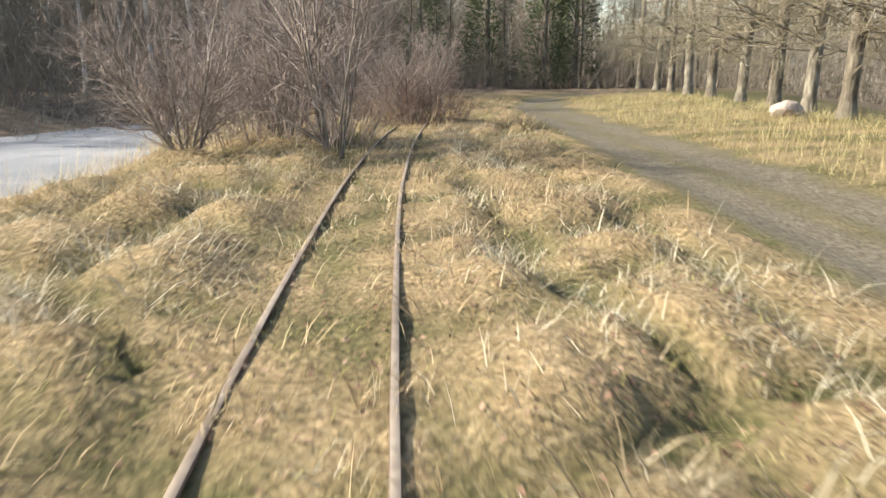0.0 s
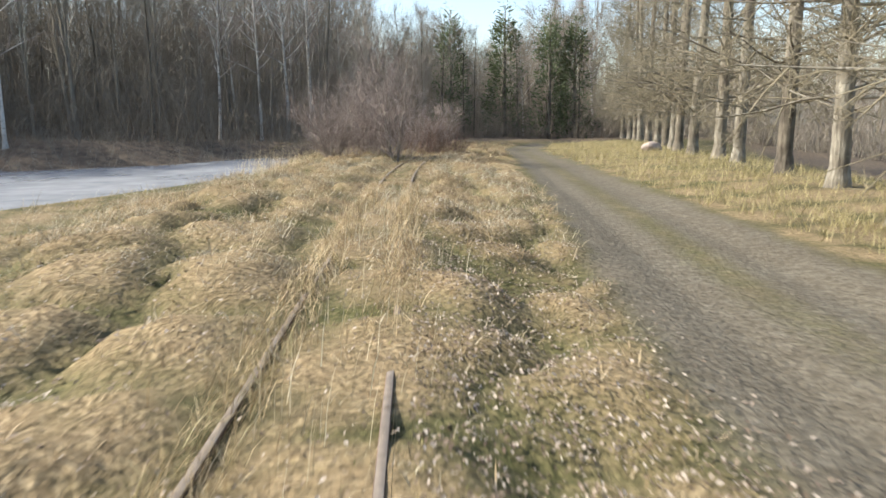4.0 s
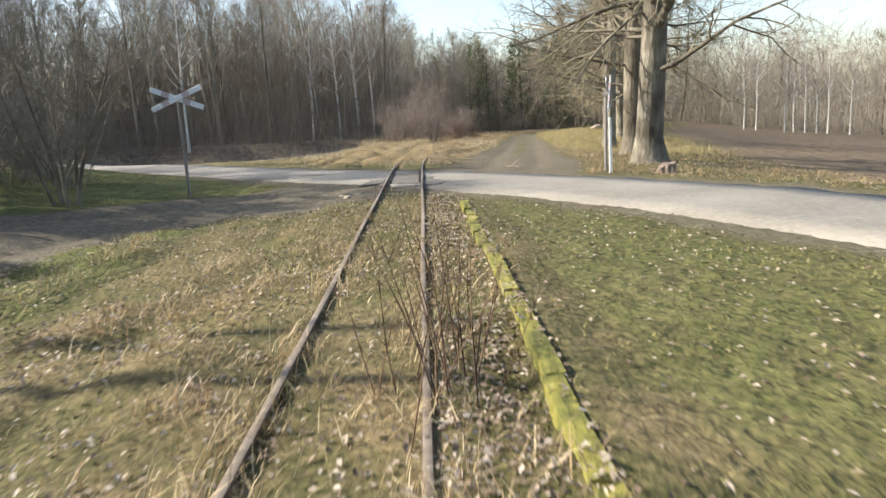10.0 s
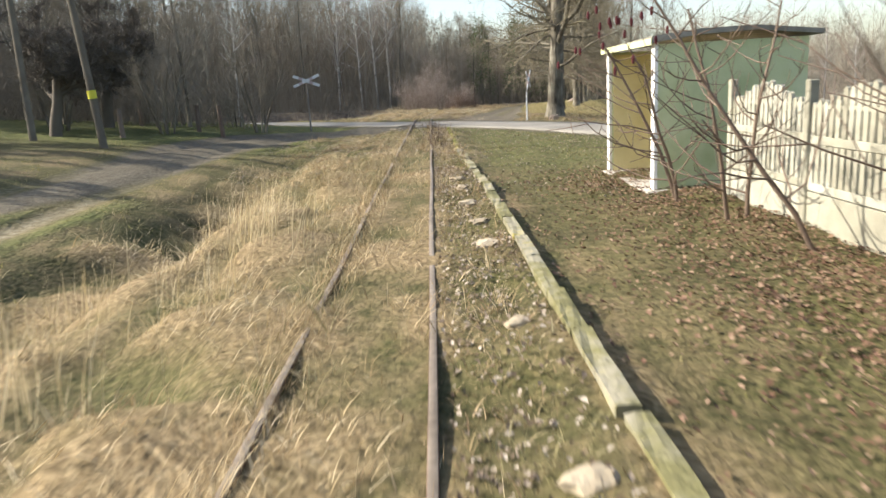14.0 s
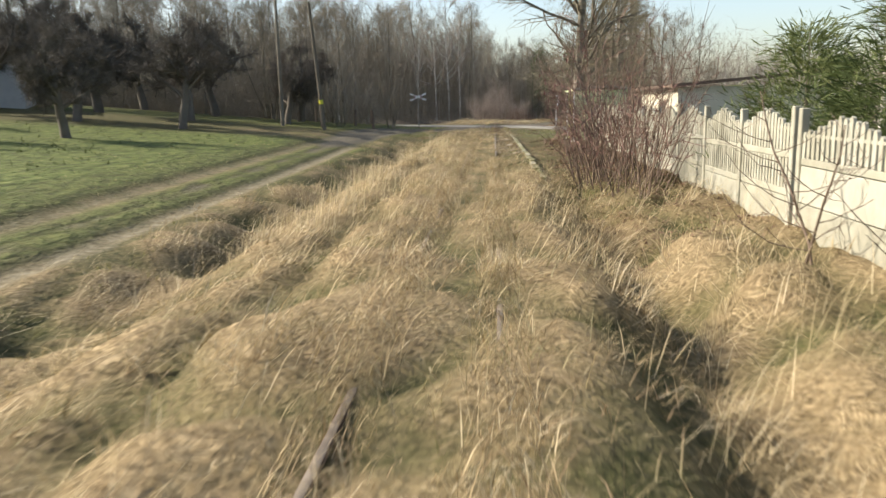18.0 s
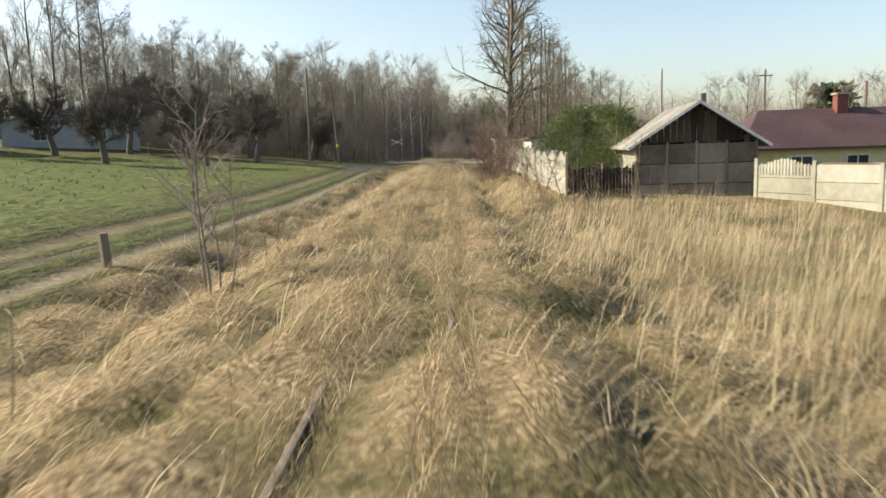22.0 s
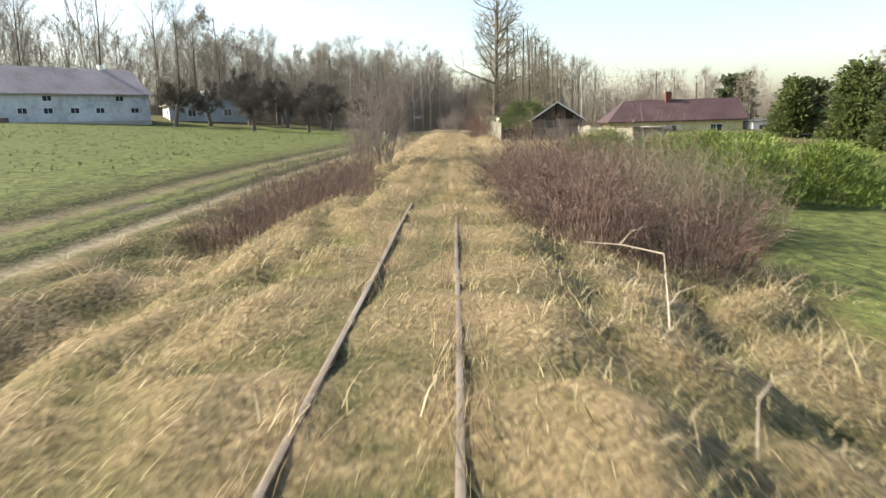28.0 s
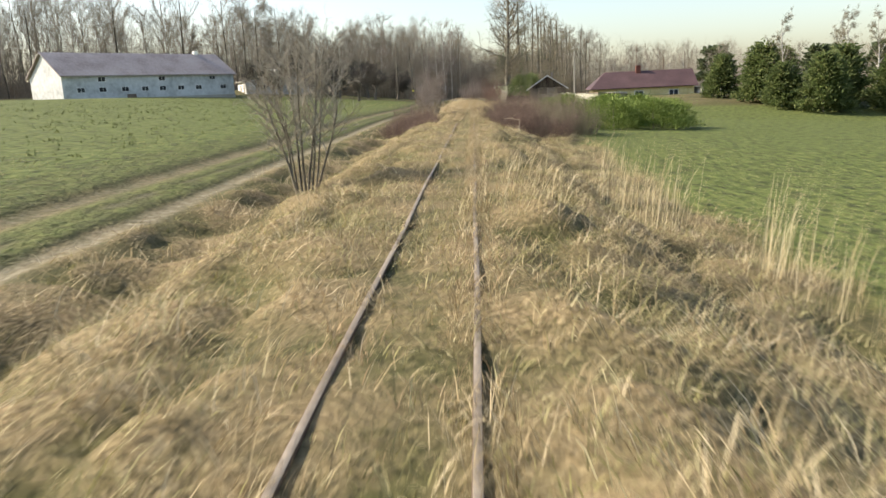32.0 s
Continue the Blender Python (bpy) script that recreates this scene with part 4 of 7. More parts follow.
# first stretch
M_ROADGRASS = mat("pale_yellow_green_grass", [(0.16, 0.14, 0.055), (0.32, 0.275, 0.13), (0.47, 0.40, 0.22)], fine=3.0, coarse=0.6, rough=0.75, bump=0, island=0.4, trans=0.25)
low_view = lambda x, y: np.where((x < -4.5) & (y < 93), 0.25, 1.0) * np.where((np.abs(x - track_x(y)) < 0.8) & (y > 87), 0.35, 1.0) * band([(67, 0.2), (74, 0.35), (80, 0.95)], y)
tufted("dry_grass", 125000, -6.5, 3.2, 67.5, 106, 16, (0.14, 0.4), (0.004, 0.010), M_GREYSTRAW, "dry tangled grass over the overgrown track", low_view, floor=0.3, top=1, wild=0.7)
tufted("tan_grass", 60000, -3.5, 3.6, 68, 108, 17, (0.12, 0.36), (0.004, 0.010), M_GREYSTRAW, "brown withered grass over the overgrown track", low_view, floor=0.25)
tufted("green_grass", 48000, -7.0, 3.0, 67, 100, 18, (0.05, 0.14), (0.005, 0.011), M_GREEN, "short green grass beside the pond", floor=0.12)
tufted("dry_grass", 60000, 6.2, 13.5, 66, 128, 19, (0.14, 0.38), (0.007, 0.014), M_ROADGRASS, "pale yellow-green grass under the roadside trees", lambda x, y: (x < 6.2 + 0.2 * (y - 60) + 2.0) * 1.0, lean=(0.2, 0.8), rail_gap=False)
tufted("dry_grass", 14000, -14, 4, 104, 128, 20, (0.25, 0.6), (0.012, 0.025), M_TAN, "withered grass at the far end of the track", rail_gap=False)
# short grass of platform, verges and field edges
M_FIELD = mat("winter_field_green", [(0.05, 0.06, 0.018), (0.09, 0.11, 0.03), (0.14, 0.155, 0.05)], fine=2.0, coarse=0.3, rough=0.8, bump=0, island=0.5, trans=0.2)


def lawn(name, n, x0, x1, y0, y1, seed, keep, label, ln=(0.03, 0.09), material=M_GREEN, floor=0.35):
    return tufted(name, n, x0, x1, y0, y1, seed, ln, (0.006, 0.012), material, label, keep, lean=(0.2, 1.2), scale=0.9, floor=floor, rail_gap=False, tuft=6)


lawn("green_grass", 14000, -1.6, 1.2, 52, 60, 28, None, "short green grass round the rails", ln=(0.05, 0.14))
lawn("green_grass", 80000, 1.15, 7.5, 26, 58.5, 21, lambda x, y: band([(26, 0.4), (36, 0.4), (42, 0.5), (48, 0.9), (58.5, 1)], y) * np.where((x > 3.2) & (y < 42), 0.1, 1.0), "short mossy grass on the platform")
lawn("green_grass", 36000, -9.5, -1.5, 44, 68, 22, lambda x, y: np.where(x < -2.2, 1.0, 0.4) * np.where((x > -4.8) & (y < 51), 0.15, 1.0), "short green verge grass beside the lane")
lawn("green_grass", 30000, -11, -6.9, -60, 44, 23, None, "short green grass of the field edge", ln=(0.03, 0.1))
tufted("green_grass", 36000, -34, -9, -45, 44, 43, (0.07, 0.17), (0.018, 0.036), M_FIELD, "dark green clumps of the winter field", lean=(0.3, 1.2), scale=0.7, floor=0.1, rail_gap=False, tuft=6)
lawn("green_grass", 20000, 4.6, 10, -60, -10, 24, lambda x, y: (x > 4.6 + 0.02 * (y + 60)) * 1.0, "short green grass of the meadow", ln=(0.03, 0.08))
lawn("green_grass", 11000, -14, -1.0, 66, 84, 25, lambda x, y: (dist_line(x, y, ROAD) < 5.5) * 1.0, "short green grass along the asphalt road", ln=(0.04, 0.1))
lawn("tan_grass", 20000, -5.2, -6.9 + 3.2, -60, 44, 26, None, "trodden grass between the wheel ruts", ln=(0.03, 0.1), material=M_GREEN)
lawn("tan_grass", 36000, 2.8, 9, 55, 73, 27, lambda x, y: (dist_line(x, y, ROAD) > 1.8) * (y > 57 - 0.9 * (x - 4)), "withered grass round the roadside trees", ln=(0.05, 0.16), material=M_TAN)


def leaves(name, n, x0, x1, y0, y1, seed, material, label, keep=None, size=(0.012, 0.027), scale=0.8, floor=0.1, on_soil=False):
    """Fallen leaves as small bent cards of their own on the ground."""
    xy, rg = scatter(n, x0, x1, y0, y1, seed)
    xy[:, 0] += track_x(xy[:, 1])
    k = clump_keep(xy, rg, scale, seed, floor)
    if keep is not None:
        k &= rg.uniform(0, 1, len(xy)) < keep(xy[:, 0], xy[:, 1])
    if not on_soil:
        k &= bare(xy) < rg.uniform(0.2, 0.9, len(xy))
    xy = xy[k]
    m = len(xy)
    z = height(xy[:, 0], xy[:, 1]) + rg.uniform(0.005, 0.03, m)
    a = rg.uniform(0, 6.283, m)
    s = rg.uniform(size[0], size[1], m)
    d = np.column_stack([np.cos(a), np.sin(a), rg.uniform(-0.5, 0.5, m)]) * s[:, None]
    q = np.column_stack([-np.sin(a), np.cos(a), rg.uniform(-0.5, 0.5, m)]) * (s * 0.62)[:, None]
    p = np.column_stack([xy, z])
    lift = np.zeros((m, 3))
    lift[:, 2] = s * rg.uniform(0.1, 0.5, m)
    v = np.stack([p - d, p + q * 0.9 + lift, p + d, p - q * 0.9 + lift], 1).reshape(-1, 3)
    b = np.arange(m)[:, None] * 4
    f = np.concatenate([b + [0, 1, 2], b + [0, 2, 3]], 1).reshape(-1, 3)
    return tagged(new(name, mesh_np(name, v, f, material)), label, "leaves", kind="stuff")


leaves("fallen_leaves", 20000, 0.45, 1.12, 33, 59, 31, M_LEAF, "pale fallen leaves in the gutter beside the kerb", lambda x, y: band([(33, 0.4), (44, 0.8), (59, 1)], y), floor=0.3)
leaves("fallen_leaves", 15000, 1.15, 7, 40, 58, 32, M_LEAF, "scattered pale leaves on the platform grass", lambda x, y: band([(40, 0.5), (58, 0.9)], y))
leaves("brown_leaves", 90000, 1.2, 4.2, 26, 43, 33, M_LEAFB, "carpet of brown leaves along the fence", lambda x, y: np.clip((x - 1.5) / 1.8, 0.08, 1) * band([(26, 0.7), (34, 1.0), (43, 0.4)], y), size=(0.013, 0.028), floor=0.4)
leaves("fallen_leaves", 20000, -4.5, 1.0, 48, 60, 34, M_LEAF, "fallen leaves in the verge grass", floor=0.05)
leaves("fallen_leaves", 34000, -4.5, 3.0, 67, 84, 35, M_LEAF, "fallen leaves in the tangled grass", lambda x, y: band([(67, 1), (75, 0.7), (84, 0.15)], y), size=(0.01, 0.022))
leaves("fallen_leaves", 20000, 0.5, 2.6, 66.5, 82, 39, M_LEAF, "grey-brown leaf litter along the edge of the dirt road", lambda x, y: np.clip((2.7 - x + track_x(y)) / 1.2, 0, 1), size=(0.01, 0.021), on_soil=True, floor=0.25)
leaves("fallen_leaves", 16000, 3.0, 9.5, 56, 72, 36, M_LEAF, "dry leaves under the roadside trees", lambda x, y: (dist_line(x, y, ROAD) > 1.9) * 1.0)
leaves("brown_leaves", 12000, -1.0, 3.4, 80, 108, 37, M_LEAFB, "brown withered leaves beside the dirt road")
leaves("brown_leaves", 10000, 1.6, 3.8, 21, 31, 38, M_LEAFB, "brown leaves under the sumac thicket", floor=0.3)

# ---- trees ----
def bulk_twigs(p, q, r0, r1):
    """Many straight three-sided tapered twigs at once: vertices and faces."""
    p, q = np.asarray(p, float), np.asarray(q, float)
    n = len(p)
    d = q - p
    a = np.cross(d, np.array([0.37, 0.61, 0.43]))
    a /= np.linalg.norm(a, axis=1, keepdims=True) + 1e-9
    b = np.cross(d / (np.linalg.norm(d, axis=1, keepdims=True) + 1e-9), a)
    rings = []
    for c, r in ((p, r0), (q, r1)):
        for k in range(3):
            th = k * 2.0944
            rings.append(c + np.asarray(r, float).reshape(-1, 1) * (math.cos(th) * a + math.sin(th) * b))
    v = np.stack(rings, 1).reshape(-1, 3)
    o = np.arange(n)[:, None] * 6
    f = np.concatenate([o + [0, 1, 4, 3], o + [1, 2, 5, 4], o + [2, 0, 3, 5]], 1).reshape(-1, 4)
    return v, f


def slivers(p, d, length, width, rg):
    """Very fine twigs: one narrow triangle each, from root points along directions."""
    n = len(p)
    w = np.cross(d, rg.normal(0, 1, (n, 3)))
    w /= np.linalg.norm(w, axis=1, keepdims=True) + 1e-9
    w = w * np.asarray(width, float).reshape(-1, 1) * 0.5
    v = np.stack([p - w, p + w, p + d * np.asarray(length, float).reshape(-1, 1)], 1).reshape(-1, 3)
    return v, np.arange(3 * n).reshape(-1, 3)


def twig_mesh(name, quads, tris, material):
    """One mesh of quad-sided twigs (v, f) and of slivers (v, f)."""
    k = len(quads[0])
    v = np.concatenate([quads[0], tris[0]])
    f = np.concatenate([quads[1].ravel(), (tris[1] + k).ravel()])
    return mesh_np(name, v, f, material, False, np.concatenate([np.full(len(quads[1]), 4), np.full(len(tris[1]), 3)]))


def norm_rows(v):
    return v / (np.linalg.norm(v, axis=1, keepdims=True) + 1e-9)


def bulk_bush(xyz, hgt, d, r, rg, fork, bend=0.25, fork_len=(0.2, 0.35), fork_wild=0.55, low=0.2):
    """Stems of two pieces, and on them side twigs that carry finer ones: two pairs of arrays."""
    n = len(xyz)
    hh = hgt[:, None]
    mid = xyz + d * hh * 0.5
    e = norm_rows(d + rg.normal(0, bend, (n, 3)))
    top = mid + e * hh * 0.5
    stems = bulk_twigs(np.concatenate([xyz, mid]), np.concatenate([mid, top]), np.repeat([r, r * 0.7], n), np.repeat([r * 0.7, r * 0.25], n))
    V, n0 = [], 0
    for k in range(fork):
        t = rg.uniform(low, 0.97, (n, 1))
        s0 = np.where(t < 0.5, xyz + (mid - xyz) * t * 2, mid + (top - mid) * (t - 0.5) * 2)
        g = norm_rows(e * 0.65 + rg.normal(0, fork_wild, (n, 3)))
        L = hh[:, 0] * rg.uniform(fork_len[0], fork_len[1], n)
        V.append(slivers(s0, g, L, np.full(n, r * 0.9), rg)[0])
        for q in range(2):
            s1 = s0 + g * (L * rg.uniform(0.2, 0.8, n))[:, None]
            g1 = norm_rows(g + rg.normal(0, 0.6, (n, 3)))
            V.append(slivers(s1, g1, L * rg.uniform(0.35, 0.75, n), np.full(n, r * 0.6), rg)[0])
    v = np.concatenate(V)
    return stems, (v, np.arange(len(v)).reshape(-1, 3))


def unit(v):
    return v / (np.linalg.norm(v) + 1e-9)


def grow(tubes, twigs, rg, p, d, length, r, level, spec):
    """One branch and, by recursion, those that leave it."""
    k = spec["seg"][level]
    pts, rad = [p], [r]
    q, w = np.array(p, float), unit(np.array(d, float))
    for i in range(k):
        w = unit(w + rg.normal(0, spec["wander"][level], 3) + np.array([0, 0, spec["lift"][level]]))
        q = q + w * length / k
        pts.append(q.copy())
        rad.append(r * (1 - (1 - spec["taper"][level]) * (i + 1) / k))
    last = level == len(spec["count"])
    (twigs if level >= spec["twig_level"] else tubes).add(pts, rad, spec["sides"][level])
    if last:
        return
    pts = np.array(pts)
    for c in range(spec["count"][level]):
        t = spec["from"][level] + (1 - spec["from"][level]) * (c + rg.uniform(0, 1)) / spec["count"][level]
        f = t * k
        i = min(int(f), k - 1)
        at = pts[i] + (pts[i + 1] - pts[i]) * (f - i)
        ax = unit(pts[i + 1] - pts[i])
        az = rg.uniform(0, 6.283)
        ref = unit(np.cross(ax, [0.3, 0.5, 0.8]))
        out = math.cos(az) * ref + math.sin(az) * np.cross(ax, ref)
        ang = radians(rg.uniform(*spec["angle"][level]))
        dd = unit(ax * math.cos(ang) + out * math.sin(ang))
        ll = length * spec["ratio"][level] * (1 - spec["shrink"][level] * t) * rg.uniform(0.7, 1.2)
        rr = min(r * (1 - (1 - spec["taper"][level]) * t) * 0.75, r * spec["thin"][level])
        grow(tubes, twigs, rg, at, dd, ll, rr, level + 1, spec)


SPEC = {
    "clump": dict(count=[13, 7], seg=[6, 3, 2], sides=[5, 3, 3], wander=[0.07, 0.14, 0.2], lift=[0.06, 0.06, 0.03], taper=[0.3, 0.35, 0.4], angle=[(25, 55), (25, 60)], ratio=[0.38, 0.45], shrink=[0.3, 0.3], thin=[0.42, 0.75], twig_level=1, **{"from": [0.35, 0.15]}),
    "shrub": dict(count=[14, 7], seg=[5, 3, 2], sides=[4, 3, 3], wander=[0.08, 0.14, 0.2], lift=[0.05, 0.06, 0.03], taper=[0.3, 0.35, 0.4], angle=[(25, 60), (25, 60)], ratio=[0.42, 0.45], shrink=[0.35, 0.3], thin=[0.5, 0.7], twig_level=1, **{"from": [0.06, 0.15]}),
    "oak": dict(count=[26, 7, 6], seg=[7, 5, 4, 2], sides=[9, 5, 3, 3], wander=[0.035, 0.13, 0.16, 0.2], lift=[0.03, 0.11, 0.04, 0.0], taper=[0.22, 0.25, 0.3, 0.3], angle=[(35, 75), (30, 60), (30, 65)], ratio=[0.34, 0.5, 0.5], shrink=[0.25, 0.3, 0.3], thin=[0.34, 0.45, 0.6], twig_level=2, **{"from": [0.13, 0.15, 0.15]}),
    "row": dict(count=[28, 6, 5], seg=[7, 4, 3, 2], sides=[8, 4, 3, 3], wander=[0.012, 0.12, 0.16, 0.2], lift=[0.05, 0.03, 0.0, 0.0], taper=[0.3, 0.25, 0.3, 0.3], angle=[(55, 95), (35, 70), (30, 70)], ratio=[0.30, 0.5, 0.5], shrink=[0.55, 0.4, 0.3], thin=[0.18, 0.55, 0.7], twig_level=2, **{"from": [0.1, 0.12, 0.15]}),
    "wood": dict(count=[15, 5, 4], seg=[4, 2, 1, 1], sides=[5, 3, 3, 3], wander=[0.03, 0.12, 0.16, 0.2], lift=[0.03, 0.1, 0.05, 0.0], taper=[0.25, 0.35, 0.5, 0.6], angle=[(30, 70), (30, 65), (30, 65)], ratio=[0.31, 0.55, 0.6], shrink=[0.45, 0.3, 0.3], thin=[0.34, 0.6, 0.75], twig_level=1, **{"from": [0.22, 0.2, 0.15]}),
    "birch": dict(count=[17, 5, 3], seg=[7, 4, 3, 2], sides=[7, 4, 3, 3], wander=[0.03, 0.1, 0.15, 0.2], lift=[0.04, 0.05, -0.1, -0.15], taper=[0.2, 0.25, 0.3, 0.4], angle=[(30, 55), (30, 60), (30, 60)], ratio=[0.3, 0.45, 0.5], shrink=[0.5, 0.4, 0.3], thin=[0.36, 0.6, 0.75], twig_level=2, **{"from": [0.3, 0.2, 0.15]}),
    "fruit": dict(count=[8, 7, 7], seg=[4, 5, 4, 2], sides=[7, 5, 3, 3], wander=[0.08, 0.15, 0.18, 0.2], lift=[0.05, 0.12, 0.08, 0.05], taper=[0.6, 0.3, 0.3, 0.3], angle=[(40, 75), (35, 70), (30, 70)], ratio=[0.9, 0.5, 0.45], shrink=[0.2, 0.3, 0.2], thin=[0.42, 0.5, 0.62], twig_level=2, **{"from": [0.5, 0.2, 0.15]}),
    "sapling": dict(count=[9, 5], seg=[6, 4, 3], sides=[5, 4, 3], wander=[0.06, 0.12, 0.16], lift=[0.08, 0.1, 0.05], taper=[0.25, 0.3, 0.35], angle=[(30, 60), (30, 60)], ratio=[0.38, 0.4], shrink=[0.5, 0.4], thin=[0.4, 0.45], twig_level=1, **{"from": [0.2, 0.15]}),
}


def tree(name, spec, h, r, seed, bark, twig, label, category, m, group="", trunk_bias=(0, 0, 1), stems=1, spread=0.0, flare=1.35, skirt=0, fuzz=0, fine=(0.25, 0.7), thick=0.010):
    rg = np.random.RandomState(seed)
    tb, tw = Tubes(), Tubes()
    made = []
    for s in range(stems):
        if stems > 1:
            tb = Tubes()
            made.append(tb)
        a = 6.283 * s / stems + rg.uniform(-0.4, 0.4)
        d = unit(np.array(trunk_bias, float) + spread * np.array([math.cos(a), math.sin(a), 0]) * rg.uniform(0.6, 1.3))
        p = np.array([math.cos(a), math.sin(a), 0]) * (0.0 if stems == 1 else 0.1 + r * 2) + np.array([0, 0, -0.12])
        if flare and stems == 1:
            tb.add([p, p + d * h * 0.012, p + d * h * 0.04], [r * flare * 1.25, r * flare, r], 9)
            p = p + d * h * 0.03
        grow(tb, tw, rg, p, d, h * rg.uniform(0.75, 1.0) if stems > 1 else h, r * rg.uniform(0.7, 1.0) if stems > 1 else r, 0, SPEC[spec])
    for k in range(skirt):
        # low limbs that sweep outwards
        z = h * rg.uniform(0.1, 0.27)
        a = 6.283 * (k + rg.uniform(0, 1)) / skirt * 2.0
        low = dict(SPEC[spec], lift=[0, 0.015, -0.02, -0.03])
        grow(tb, tw, rg, (0, 0, z), (math.cos(a), math.sin(a), rg.uniform(-0.05, 0.3)), h * rg.uniform(0.14, 0.24), r * rg.uniform(0.1, 0.22), 1, low)
    base = thing(name, m, label, category, group)
    for tb in made or [tb]:
        part("stem" if made else "trunk", tb.mesh("trunk", bark), None, base)
    if tw.n:
        v, f = np.concatenate(tw.v), np.concatenate(tw.f)
        c = rg.randint(0, len(v), fuzz)
        lead = norm_rows(v[np.minimum(c + 3, len(v) - 1)] - v[c] + rg.normal(0, 0.02, (fuzz, 3)))
        d = norm_rows(lead * 0.5 + rg.normal(0, 0.55, (fuzz, 3)) + np.array([0, 0, 0.25]))
        tri = slivers(v[c], d, rg.uniform(fine[0], fine[1], fuzz), rg.uniform(0.6, 1.3, fuzz) * thick, rg)
        part("crown", twig_mesh("crown", (v, f), tri, twig), None, base)
    return base


def at(x, y, s=1.0, rz=0.0, dz=0.0, lean=(0, 0)):
    return Matrix.LocRotScale((x, y, float(height(x, y)) + dz), Euler((radians(lean[0]), radians(lean[1]), radians(rz))), (s, s, s))


def copy_scaled(ob, x, y, s, rz, lean=(0, 0), sz=None):
    c = copy_thing(ob, Matrix.Identity(4))
    c.matrix_basis = Matrix.LocRotScale((x, y, float(height(x, y)) - 0.05), Euler((radians(lean[0]), radians(lean[1]), radians(rz))), (s, s, sz or s))
    return c


# roadside row
ROW_G = "row of old trees along the dirt road"
oak_a = tree("oak_tree", "oak", 18.5, 0.34, 3, M_OAKBARK, M_TWIG, "tall bare oak with furrowed pale bark beside the asphalt road", "tree", at(5.95, 63.9, 1, 40), skirt=14, fuzz=9000, thick=0.007)
oak_b = tree("oak_tree", "oak", 16.5, 0.31, 8, M_BARK, M_TWIG, "bare oak with dark bark behind the crossing sign", "tree", at(6.6, 67.4, 1, 190), skirt=14, fuzz=9000, thick=0.007)
row_a = tree("roadside_tree", "row", 17.0, 0.24, 5, M_OAKBARK, M_TWIG, "tall bare tree with mossy bark in the roadside row", "tree", at(8.3, 76.7, 1, 10), ROW_G, skirt=12, fuzz=7000, thick=0.008)
row_b = tree("roadside_tree", "row", 17.0, 0.23, 6, M_BARK, M_TWIG, "tall bare tree with dark bark in the roadside row", "tree", at(9.2, 80.6, 1, 100), ROW_G, skirt=12, fuzz=7000, thick=0.008)
rr = random.Random(3)
for i, (x, y) in enumerate([turn(*p) for p in [(10.2, 85.9), (11.1, 90.2), (12.3, 95.9), (12.8, 98.8), (13.3, 103.0), (14.0, 106.8), (14.9, 110.2), (15.8, 114.0), (16.8, 118.6), (17.9, 124.0), (18.8, 129.0), (20.2, 135.0), (21.2, 140.1), (22.9, 148.5)]]):
    copy_scaled((row_a, row_b)[i % 2], x, y, rr.uniform(0.88, 1.08), rr.uniform(0, 360), (rr.uniform(-0.8, 0.8), rr.uniform(-0.8, 0.6)))

